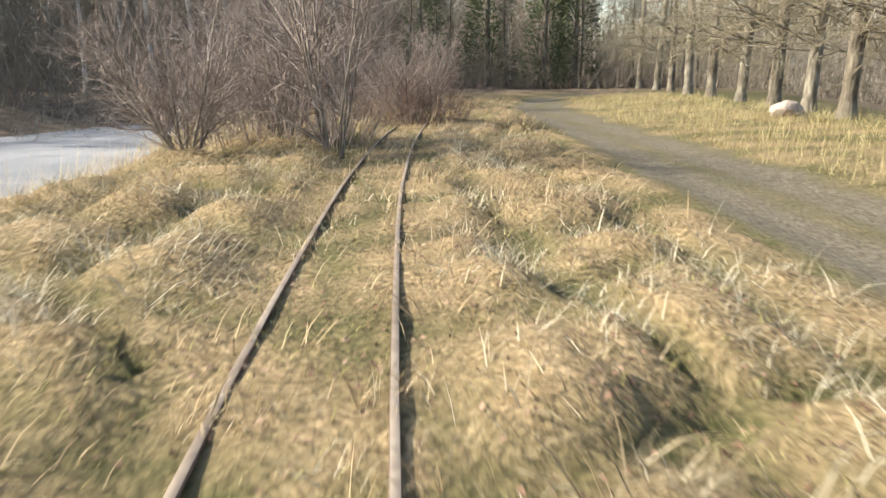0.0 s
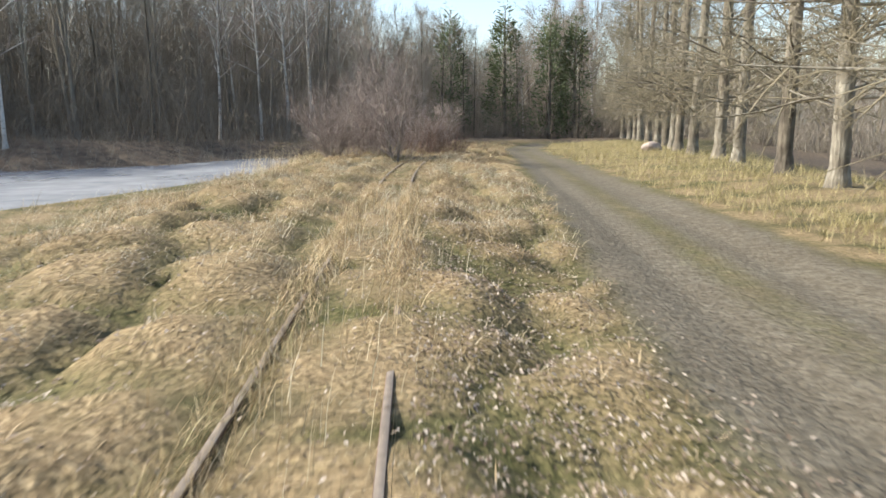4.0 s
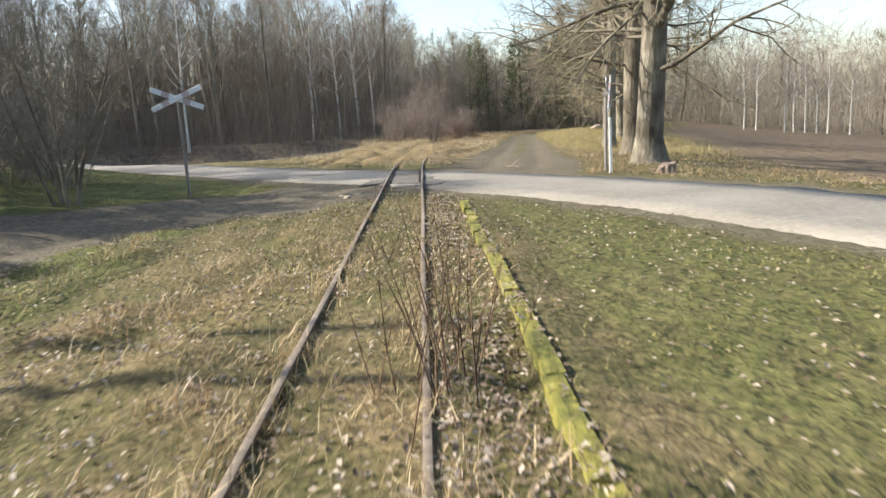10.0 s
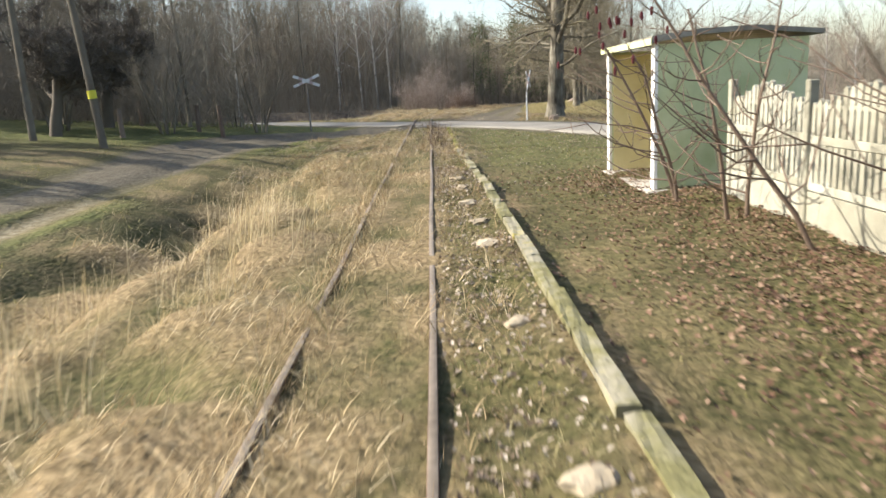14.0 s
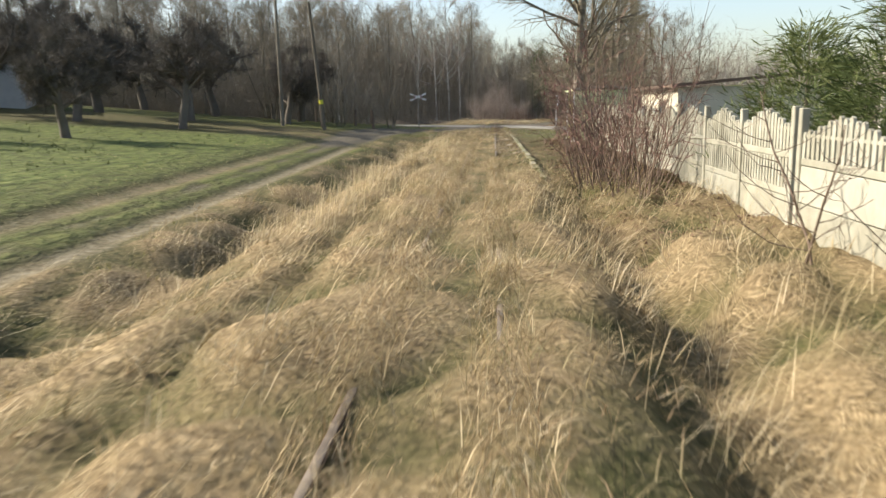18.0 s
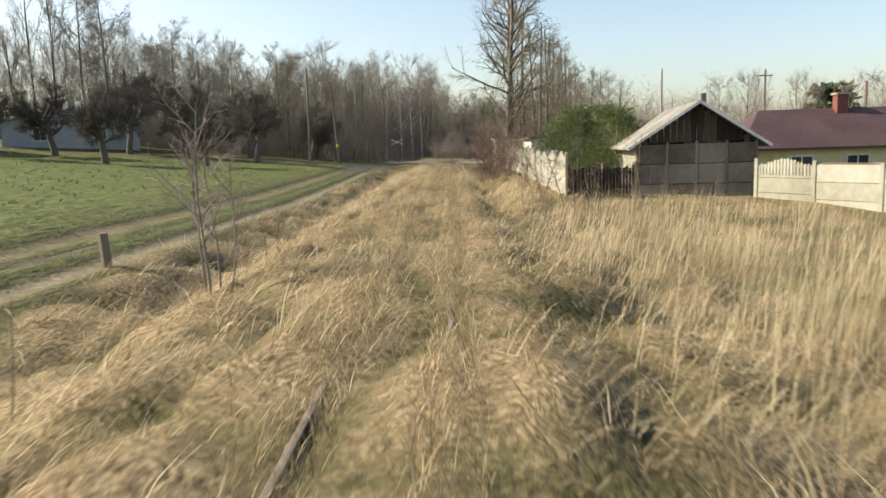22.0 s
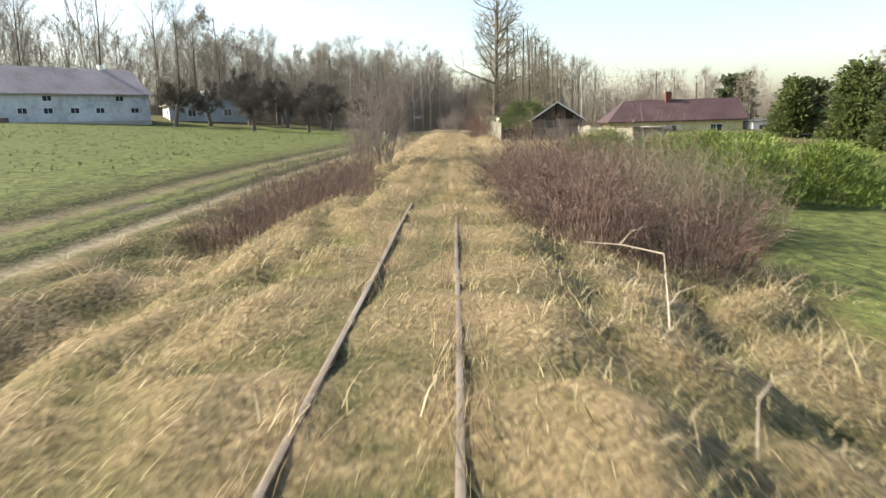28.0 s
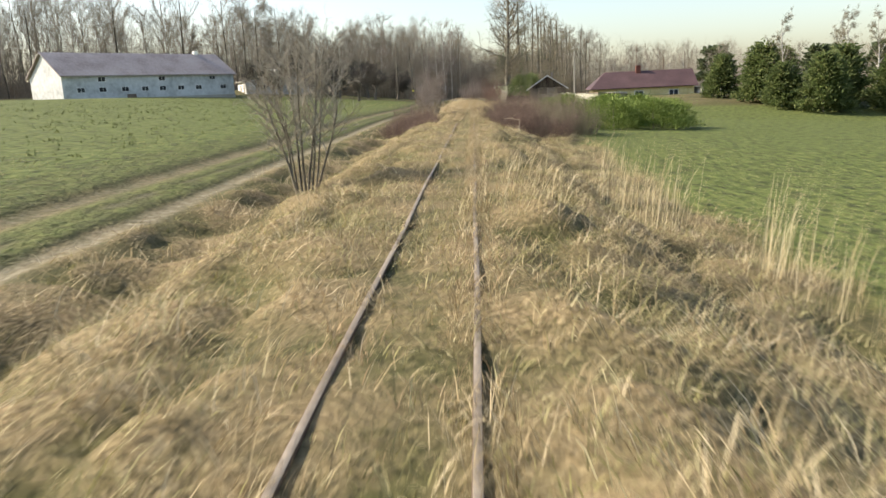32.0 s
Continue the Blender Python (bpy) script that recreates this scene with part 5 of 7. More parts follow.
# woods
W_G = "trees of the woods"
def wood_tree(h, r, wide, low, n, seed, m):
    """A trunk, rising limbs and a rounded crown of fine twigs."""
    rg = np.random.RandomState(seed)
    tb = Tubes()
    k = 6
    line = np.column_stack([np.cumsum(rg.normal(0, 0.14, k)), np.cumsum(rg.normal(0, 0.14, k)), np.linspace(-0.1, h * 0.93, k)])
    tb.add(line, np.linspace(r, r * 0.18, k), 5)
    limbs, twig = [], Tubes()
    for i in range(18):
        t = low + (0.93 - low) * (i + rg.uniform(0, 1)) / 18
        f = t * (k - 1)
        j = min(int(f), k - 2)
        p = line[j] + (line[j + 1] - line[j]) * (f - j)
        a = rg.uniform(0, 6.283)
        e = (t - low) / (1 - low)
        out = wide * math.sin(math.pi * min(0.94, 0.22 + 0.68 * e)) * rg.uniform(0.65, 1.0)
        d = np.array([math.cos(a) * out, math.sin(a) * out, (h - p[2]) * rg.uniform(0.3, 0.75)])
        q = p + d * 0.5 + rg.normal(0, 0.2, 3)
        twig.add([p, q, p + d], [r * 0.3, r * 0.2, r * 0.09], 3)
        limbs.append((p, q, p + d))
    limbs = np.array(limbs)
    c = rg.randint(0, len(limbs), n)
    s = rg.uniform(0.25, 1.0, (n, 1))
    p = np.where(s < 0.5, limbs[c, 0] + (limbs[c, 1] - limbs[c, 0]) * s * 2, limbs[c, 1] + (limbs[c, 2] - limbs[c, 1]) * (s - 0.5) * 2)
    d = norm_rows(norm_rows(limbs[c, 2] - limbs[c, 0]) * 0.6 + rg.normal(0, 0.5, (n, 3)) + np.array([0, 0, 0.25]))
    L = rg.uniform(0.7, 2.1, n) * h / 18
    va = slivers(p, d, L, np.full(n, r * 0.2), rg)[0]
    k = 4 * n
    c = rg.randint(0, n, k)
    d2 = norm_rows(d[c] + rg.normal(0, 0.6, (k, 3)))
    vb = slivers(p[c] + d[c] * (L[c] * rg.uniform(0.15, 0.95, k))[:, None], d2, rg.uniform(0.4, 1.2, k) * h / 18, np.full(k, r * 0.13), rg)[0]
    v1 = np.concatenate([va, vb])
    v2, f2 = np.concatenate(twig.v), np.concatenate(twig.f)
    base = thing("woodland_tree", m, "tall bare woodland tree with a fine twiggy crown", "tree", W_G)
    part("trunk", tb.mesh("trunk", M_FBARK), None, base)
    part("crown", twig_mesh("crown", (v2, f2), (v1, np.arange(len(v1)).reshape(-1, 3)), M_FTWIG), None, base)
    return base


woods = [wood_tree(18.0 + k % 3, 0.14, (3.2, 2.6, 3.8, 2.9, 3.4)[k], (0.2, 0.3, 0.14, 0.24, 0.18)[k], 420, 40 + k, at(-40 - 9 * k, 112 + 7 * k, 1, 0)) for k in range(5)]
birch_w = tree("birch_tree", "birch", 15.0, 0.14, 61, M_BIRCH, M_PALETWIG, "slender white-stemmed birch beyond the pond", "tree", at(-21.2, 114.5, 0.95, 0), "birches at the edge of the woods", fuzz=1000, fine=(0.3, 0.9), thick=0.016)
placed = []


def glade(x, y):
    """The woods stand lower beyond the end of the track."""
    return 1 - 0.3 * sstep(-4, 4, x) * sstep(26, 18, x) * sstep(118, 130, y)


def wood_trees(n, x0, x1, depth0, depth1, seed, smin=0.75, smax=1.15, gap=2.2, birch=0.0):
    rw = random.Random(seed)
    k = tries = 0
    while k < n and tries < n * 30:
        tries += 1
        x = rw.uniform(x0, x1)
        y = float(forest_front(x)) + depth0 + (depth1 - depth0) * rw.random() ** 1.4
        if any((x - a) ** 2 + (y - b) ** 2 < gap * gap for a, b in placed):
            continue
        placed.append((x, y))
        src = birch_w if rw.random() < birch else rw.choice(woods)
        copy_scaled(src, x, y, rw.uniform(smin, smax) * float(glade(x, y)), rw.uniform(0, 360), (rw.uniform(-3, 3), rw.uniform(-3, 3)))
        k += 1


wood_trees(105, -48, 16, 0.5, 40, 1, birch=0.09)
wood_trees(56, -110, -48, 0.5, 40, 2, 0.85, 1.15, 3.0)
wood_trees(34, 16, 34, 2, 34, 3, 0.8, 1.1, 2.6, 0.1)
wood_trees(54, 34, 130, 0, 26, 4, 0.42, 0.62, 2.8, 0.15)

# brushwood at the foot of the woods, as one mass
def brush(name, n, where, seed, hgt, r, material, label, spread=0.5, fork=2, low=0.2, fork_len=(0.2, 0.35), fork_wild=0.55):
    rg = np.random.RandomState(seed)
    x, y = where(rg, n)
    xyz = np.column_stack([x, y, height(x, y) - 0.05])
    d = norm_rows(np.column_stack([rg.normal(0, spread, n), rg.normal(0, spread, n), np.ones(n)]))
    quads, tris = bulk_bush(xyz, (hgt[0] + (hgt[1] - hgt[0]) * rg.uniform(0, 1, n) ** 1.5) * glade(x, y), d, r, rg, fork, 0.25, fork_len, fork_wild, low)
    return tagged(new(name, twig_mesh(name, quads, tris, material)), label, "brushwood", kind="stuff")


def front_pt(x0, x1, d0, d1):
    def f(rg, n):
        x = rg.uniform(x0, x1, n)
        return x, forest_front(x) + rg.uniform(d0, d1, n)
    return f


brush("brushwood", 5500, front_pt(-60, 40, -3, 26), 71, (1.2, 8.0), 0.022, M_FTWIG, "dense bare brushwood under the woodland trees", 0.42, 9, 0.1, (0.2, 0.42), 0.7)
brush("brushwood", 1500, front_pt(-48, -3, -11, 2), 76, (0.4, 1.8), 0.014, M_FTWIG, "low brown scrub on the pond bank", 0.5, 5, 0.1, (0.2, 0.4), 0.7)
brush("brushwood", 3400, front_pt(-130, -40, -2, 22), 72, (2.5, 12.0), 0.034, M_FTWIG, "dense bare brushwood behind the farm", 0.4, 9, 0.1, (0.2, 0.42), 0.7)
brush("brushwood", 2200, front_pt(30, 150, -1, 18), 73, (1.5, 4.5), 0.03, M_FTWIG, "bare brushwood beyond the ploughed field", 0.4, 9, 0.1, (0.2, 0.42), 0.7)
brush("far_woods", 4200, front_pt(-160, 160, 8, 60), 74, (8.0, 16.0), 0.055, M_FTWIG, "dense bare trees deep in the woods", 0.13, 18, 0.2, (0.1, 0.26), 0.8)
brush("far_woods", 1900, front_pt(-52, 32, 18, 58), 77, (7.0, 14.0), 0.06, M_FTWIG, "dense bare trees on the rising ground of the woods", 0.13, 18, 0.08, (0.1, 0.26), 0.8)


def lane_side(rg, n):
    y = rg.uniform(62, 77, n)
    return rg.uniform(-38, -6.5 - 0.62 * (y - 62), n), y


brush("brushwood", 2000, lane_side, 75, (1.5, 7.0), 0.018, M_FTWIG, "bare brown brushwood between the lane and the road", 0.4, 9, 0.1, (0.2, 0.4), 0.7)


# ---- crossing signs and posts ----
def crossing_sign(m, label, h, size, rot):
    s = thing("crossing_sign", m, label, "railway sign", "signs of the level crossing")
    bm = bmesh.new()
    bmesh.ops.create_cone(bm, cap_ends=True, segments=10, radius1=0.035, radius2=0.03, depth=h + 0.25, matrix=Matrix.Translation((0, 0, h / 2 - 0.1)))
    part("post", bm, M_METAL, s)
    for k, a in enumerate(rot):
        arm = boxbm(-size / 2, -0.012, -0.055, size / 2, 0.012, 0.055, bevel=0.006)
        o = part("board", arm, M_SIGN, s, "white board with faded red ends")
        o.matrix_local = Matrix.Translation((0, -0.05 - 0.03 * k, h - 0.06)) @ Euler((0, radians(a), 0)).to_matrix().to_4x4()
        for e in (-1, 1):
            part("band", boxbm(e * size * 0.20 - 0.10, -0.017, -0.056, e * size * 0.20 + 0.06, 0.017, 0.056), M_SIGNRED, o)
    part("clamp", boxbm(-0.06, -0.05, h - 0.12, 0.06, 0.05, h, bevel=0.01), M_METAL, s)
    return s


crossing_sign(at(-4.68, 62.1, 1, 3), "weathered white crossing sign on a thin steel post", 2.08 - float(height(-4.68, 62.1)), 1.15, (22, -22))
crossing_sign(Matrix.LocRotScale((4.45, 62.15, float(height(4.45, 62.15))), Euler((0, radians(9), radians(70))), None), "crossing sign leaning against the oak beside the road", 1.75, 1.0, (28, -58))

post = thing("marker_post", at(4.38, 61.45), "short white concrete marker post beside the road", "post")
bm = bmesh.new()
prism(bm, [(-0.026, -0.15), (0.026, -0.15), (0.023, 1.14), (0.0, 1.17), (-0.023, 1.14)], -0.024, 0.024)
part("shaft", bm, M_WHITE, post)
part("foot", boxbm(-0.04, -0.04, -0.1, 0.04, 0.04, 0.03, bevel=0.01), M_CONC, post)

bm = bmesh.new()
bmesh.ops.create_icosphere(bm, subdivisions=3, radius=1.0)
for v in bm.verts:
    c = v.co
    n_ = noise.noise(c * 1.3) * 0.22 + noise.noise(c * 4) * 0.05
    v.co = Vector((c.x * 0.62, c.y * 0.42, c.z * 0.34)) * (1 + n_)
st = thing("boulder", at(*turn(13.2, 108.5), 1, 20, 0.14), "smooth pale granite boulder in the dry grass", "boulder")
part("rock", bm, M_STONE, st)

# ---- kerb of the platform: blocks with broken edges ----
kerb = thing("platform_kerb", Matrix.Identity(4), "low concrete kerb covered with yellow lichen beside the track", "kerb", kind="structure")
rk = random.Random(9)
y = 57.0
while y > 27:
    ln = rk.uniform(0.75, 1.05)
    bm = bmesh.new()
    box(bm, -0.055, -ln / 2, -0.32, 0.055, ln / 2, 0.0)
    bmesh.ops.subdivide_edges(bm, edges=bm.edges, cuts=2, use_grid_fill=True)
    for v in bm.verts:
        v.co += Vector((rk.uniform(-0.005, 0.005), rk.uniform(-0.012, 0.012), rk.uniform(-0.006, 0.004)))
        if v.co.z > -0.05 and rk.random() < 0.06:
            v.co.z -= rk.uniform(0.005, 0.02)
    o = part("kerb_block", bm, M_KERBMOSS if y > 48 else M_KERB, kerb)
    o.matrix_local = pose(float(np.interp(y, [30, 41, 47, 58], [1.26, 1.17, 1.04, 1.02])) + rk.uniform(-0.015, 0.015), y - ln / 2, (0.095 if y < 46 else 0.065) * min(1.0, max(0.0, (y - 24) / 7)) + rk.uniform(-0.02, 0.012), rk.uniform(-0.5, 0.5), rk.uniform(-1.2, 1.2), rk.uniform(-0.5, 0.5))
    y -= ln + rk.uniform(0.0, 0.05)

# pale sleeper ends and lumps beside the kerb
for i, (x, y, s) in enumerate([(0.85, 40.3, 0.16), (0.9, 38.7, 0.17), (0.82, 41.0, 0.14), (0.88, 37.3, 0.15), (0.80, 42.4, 0.16), (0.95, 33.4, 0.16), (0.9, 35.2, 0.13), (-1.0, 59.7, 0.14), (-1.15, 60.0, 0.1), (-0.85, 60.1, 0.08)]):
    bm = bmesh.new()
    bmesh.ops.create_icosphere(bm, subdivisions=2, radius=1.0)
    for v in bm.verts:
        v.co = Vector((v.co.x * s * 0.75, v.co.y * s * 0.6, v.co.z * s * 0.28)) * (1 + 0.5 * noise.noise(v.co * 2 + Vector((i * 3.1, 0, 0))) + 0.3 * noise.noise(v.co * 6))
    o = thing("stone", at(x, y, 1, i * 40, 0.0), "pale crumbling concrete lump beside the rail" if y < 50 else "pale stone on the bare soil", "stone", "pale lumps beside the track")
    part("rock", bm, M_SAND, o)

# ---- shelter ----
def shelter():
    W, D, H = 2.4, 1.9, 1.84
    s = thing("waiting_shelter", pose(3.32, 40.4, float(height(3.6, 41.5)) - 0.02, 0, 0, 0.5), "small open waiting shelter with cream inside and mint green side", "shelter")
    # local: x depth away from the track, y along it
    part("side_wall", boxbm(0.0, 0, -0.1, D, 0.12, H, bevel=0.006), M_MINT, s, "mint green rendered side wall")
    part("side_wall", boxbm(0.0, W - 0.12, -0.1, D, W, H, bevel=0.006), M_MINT, s, "mint green rendered side wall")
    part("back_wall", boxbm(D - 0.12, 0.123, -0.1, D - 0.003, W - 0.123, H - 0.05), M_YELLOW, s, "cream yellow back wall")
    part("lining", boxbm(0.02, 0.122, 0.0, D - 0.125, 0.132, H - 0.04), M_YELLOW, s, "cream yellow lining")
    part("lining", boxbm(0.02, W - 0.132, 0.0, D - 0.125, W - 0.122, H - 0.04), M_YELLOW, s, "cream yellow lining")
    part("pillar", boxbm(-0.05, -0.01, -0.1, 0.0, 0.12, H + 0.02, bevel=0.006), M_WHITE, s, "white painted pillar")
    part("pillar", boxbm(-0.05, W - 0.12, -0.1, 0.0, W + 0.01, H + 0.02, bevel=0.006), M_WHITE, s, "white painted pillar")
    part("floor_slab", boxbm(-0.16, -0.1, -0.2, D, W + 0.1, 0.015, bevel=0.02), M_CONC, s, "worn concrete floor slab")
    bm = bmesh.new()
    pts = [(-0.1, 0.0), (0.5, 0.07), (1.2, 0.09), (2.05, 0.0), (2.05, 0.06), (1.2, 0.15), (0.5, 0.14), (-0.1, 0.08)]
    prism(bm, pts, -0.08, W + 0.1)
    for v in bm.verts:
        v.co.z += H + 0.02 - 0.03 * abs(math.sin(v.co.y * 2))
    part("roof", bm, M_ROOF, s, "sagging grey roof sheet")
    part("fascia", boxbm(-0.115, -0.08, H - 0.01, -0.102, W + 0.1, H + 0.07), M_MINT, s)
    part("bench", boxbm(1.2, 0.2, 0.4, 1.6, W - 0.2, 0.45, bevel=0.01), M_WOODOLD, s)


shelter()

# ---- concrete fence ----
def fence_panel(L, H, rows=2):
    """A precast panel: solid slabs below and openwork above, the top edge in a shallow arch."""
    out = []
    third = H * 0.345
    for k in range(3 - rows):
        h0 = -0.1 + k * third
        out.append(("slab", boxbm(0.03, -0.02, h0, L - 0.03, 0.02, h0 + third - 0.012, bevel=0.006)))
    n = 17
    for r in range(3 - rows, 3):
        z0 = -0.1 + r * third
        out.append(("rail", boxbm(0.03, -0.022, z0, L - 0.03, 0.022, z0 + 0.075, bevel=0.005)))
        for i in range(n):
            x = 0.08 + (L - 0.16) * i / (n - 1)
            e = abs(2 * i / (n - 1) - 1)
            bm = bmesh.new()
            if r == 2:
                top = H - 0.03 + 0.085 * math.cos(e * math.pi) + (0.025 if i % 2 else 0)
                prism(bm, [(x - 0.034, z0 + 0.077), (x + 0.034, z0 + 0.077), (x + 0.04, top - 0.07), (x + 0.028, top - 0.02), (x, top), (x - 0.028, top - 0.02), (x - 0.04, top - 0.07)], -0.017, 0.017)
            else:
                prism(bm, [(x - 0.04, z0 + 0.077), (x + 0.04, z0 + 0.077), (x + 0.03, z0 + third * 0.55), (x + 0.04, z0 + third - 0.004), (x - 0.04, z0 + third - 0.004), (x - 0.03, z0 + third * 0.55)], -0.017, 0.017)
            out.append(("picket", bm))
    out.append(("top_bar", boxbm(0.03, -0.013, H - 0.17, L - 0.03, 0.013, H - 0.135, bevel=0.003)))
    return out


def fence_run(p0, p1, n, H, mat_, label, post_h=None, rows=2):
    base = thing("concrete_fence", Matrix.Identity(4), label, "fence")
    a, b = Vector(p0), Vector(p1)
    L = (b - a).length / n
    ang = math.degrees(math.atan2(b.y - a.y, b.x - a.x))
    proto = None
    for i in range(n):
        p = a.lerp(b, i / n)
        z = (float(height(p.x, p.y)) + float(height(*(a.lerp(b, (i + 1) / n))[:2]))) / 2
        e = new("fence_panel")
        e.parent = base
        e.matrix_local = pose(p.x, p.y, z, 0, 0, ang)
        if proto is None:
            proto = fence_panel(L, H, rows)
            made = []
            for nm, bm in proto:
                made.append((nm, part(nm, bm, mat_, e)))
        else:
            for nm, o in made:
                q = new(nm, o.data)
                q.parent = e
    pm_ = boxbm(-0.045, -0.045, -0.3, 0.045, 0.045, (post_h or H + 0.08), bevel=0.01)
    first = part("post", pm_, mat_, base)
    for i in range(n + 1):
        p = a.lerp(b, i / n)
        o = first if i == 0 else new("post", first.data)
        o.parent = base
        o.matrix_local = pose(p.x, p.y, float(height(p.x, p.y)), 0, 0, ang)


fence_run((3.95, 39.6), (3.75, 21.6), 10, 1.25, M_FENCE, "whitewashed precast concrete fence with openwork top")
FENCE_END = 13.4
fence_run((3.75, 21.4), (3.72, FENCE_END), 4, 1.2, M_FENCE, "whitewashed precast concrete fence beside the long grass", rows=1)


def plank_fence(a, b, H, label):
    """Upright boards on two rails between posts."""
    s = thing("plank_fence", Matrix.Identity(4), label, "fence")
    a, b = Vector(a), Vector(b)
    L = (b - a).length
    ang = math.degrees(math.atan2(b.y - a.y, b.x - a.x))
    z = float(height(*a.lerp(b, 0.5)))
    rb = random.Random(14)
    at_ = pose(a.x, a.y, z, 0, 0, ang)
    n = int(L / 0.13)
    for i in range(n):
        x = L * i / n
        part("board", boxbm(x, -0.012, -0.1, x + 0.105, 0.012, H * rb.uniform(0.93, 1.03), bevel=0.003), M_PLANK, s).matrix_local = at_ @ Euler((rb.uniform(-0.02, 0.02), rb.uniform(-0.02, 0.02), 0)).to_matrix().to_4x4()
    for zz in (0.25, H - 0.25):
        part("rail", boxbm(-0.05, 0.014, zz, L, 0.05, zz + 0.08), M_WOODOLD, s).matrix_local = at_
    for x in (0.0, L / 2, L):
        part("post", boxbm(x - 0.05, 0.052, -0.3, x + 0.05, 0.15, H + 0.1, bevel=0.01), M_WOODOLD, s).matrix_local = at_


plank_fence((3.8, FENCE_END - 0.15), (6.1, 14.7), 0.9, "dark weathered plank fence between the white fence and the shed")


def hut(m, W, D, H, label, wall, roofm, name="garden_hut", over=0.2, slope=0.25):
    s = thing(name, m, label, "hut")
    part("wall", boxbm(0, 0, -0.3, W, 0.12, H), wall, s)
    part("wall", boxbm(0, D - 0.12, -0.3, W, D, H), wall, s)
    part("wall", boxbm(0, 0.123, -0.3, 0.12, D - 0.123, H), wall, s)
    part("wall", boxbm(W - 0.12, 0.123, -0.3, W, D - 0.123, H), wall, s)
    bm = bmesh.new()
    prism(bm, [(-over, H), (W + over, H + slope), (W + over, H + slope + 0.07), (-over, H + 0.07)], -over, D + over)
    part("roof", bm, roofm, s)
    return s


M_CREAM = mat("pale_cream_render", [(0.44, 0.40, 0.29), (0.55, 0.51, 0.39), (0.63, 0.6, 0.48)], fine=4.0, coarse=0.8, rough=0.9, bump=0.2)
h1 = hut(pose(4.6, 30.5, float(height(5, 32)), 0, 0, 0), 3.4, 4.2, 1.72, "low cream hut with a flat brown roof behind the fence", M_CREAM, M_WOODOLD)
part("window", boxbm(-0.02, 1.2, 0.9, 0.0, 1.8, 1.4), M_PANE, h1)

# ---- shed ----
M_SLAB = mat("dark_weathered_slab", [(0.10, 0.082, 0.065), (0.17, 0.145, 0.115), (0.25, 0.215, 0.175)], fine=9.0, coarse=0.8, rough=0.92, bump=0.4, objrand=0.3)


def shed():
    z0 = float(height(7.8, 17))
    s = thing("shed", pose(6.15, 15.0, z0, 0, 0, -7), "old shed with a dark plank gable and grey slab walls", "shed")
    W, D, He, Hr = 3.5, 5.0, 1.36 - z0, 2.5 - z0
    for k in range(4):
        for j in range(3):
            x0 = 0.05 + k * 0.87
            part("wall_slab", boxbm(x0, 0, -0.3 + j * (He + 0.25) / 3, x0 + 0.80, 0.07, -0.3 + (j + 1) * (He + 0.25) / 3 - 0.02, bevel=0.006), M_SLAB, s)
    for k in range(5):
        part("wall_post", boxbm(-0.04 + k * 0.87, -0.03, -0.3, 0.04 + k * 0.87, 0.09, He, bevel=0.008), M_SLAB, s)
    part("side_wall", boxbm(-0.02, 0.1, -0.3, 0.1, D, He), M_FENCE, s, "whitewashed side wall")
    part("side_wall", boxbm(W - 0.1, 0.1, -0.3, W + 0.02, D, He), M_CONC, s)
    part("back_wall", boxbm(0.1, D - 0.1, -0.3, W - 0.1, D, He), M_CONC, s)
    n = 18
    rb = random.Random(4)
    for i in range(n):
        xa, xb = W * i / n, W * (i + 1) / n - 0.012
        xm = (xa + xb) / 2
        top = He + (Hr - He) * (1 - abs(xm - W / 2) / (W / 2)) - 0.04
        part("gable_plank", boxbm(xa, 0.0 + rb.uniform(-0.01, 0.01), He - rb.uniform(0.0, 0.08), xb, 0.03, max(top, He + 0.03)), M_PLANK, s)
    for sg, mt in ((-1, M_ROOF), (1, M_ROOF)):
        bm = bmesh.new()
        ov = 0.32
        xe, xr = (W / 2 + sg * (W / 2 + ov)), W / 2
        ze = He - ov * (Hr - He) / (W / 2)
        prism(bm, [(xe, ze), (xr, Hr), (xr, Hr + 0.06), (xe, ze + 0.06)], -0.35, D + 0.3)
        part("roof_sheet", bm, mt, s, "grey weathered roof sheets")
        bm = bmesh.new()
        prism(bm, [(xe, ze - 0.02), (xr, Hr - 0.02), (xr, Hr + 0.075), (xe, ze + 0.075)], -0.375, -0.352)
        part("verge_board", bm, M_SIGN, s, "pale verge board")
    part("flue", boxbm(2.1, 1.2, Hr - 0.3, 2.25, 1.35, Hr + 0.35), M_METAL, s)


shed()

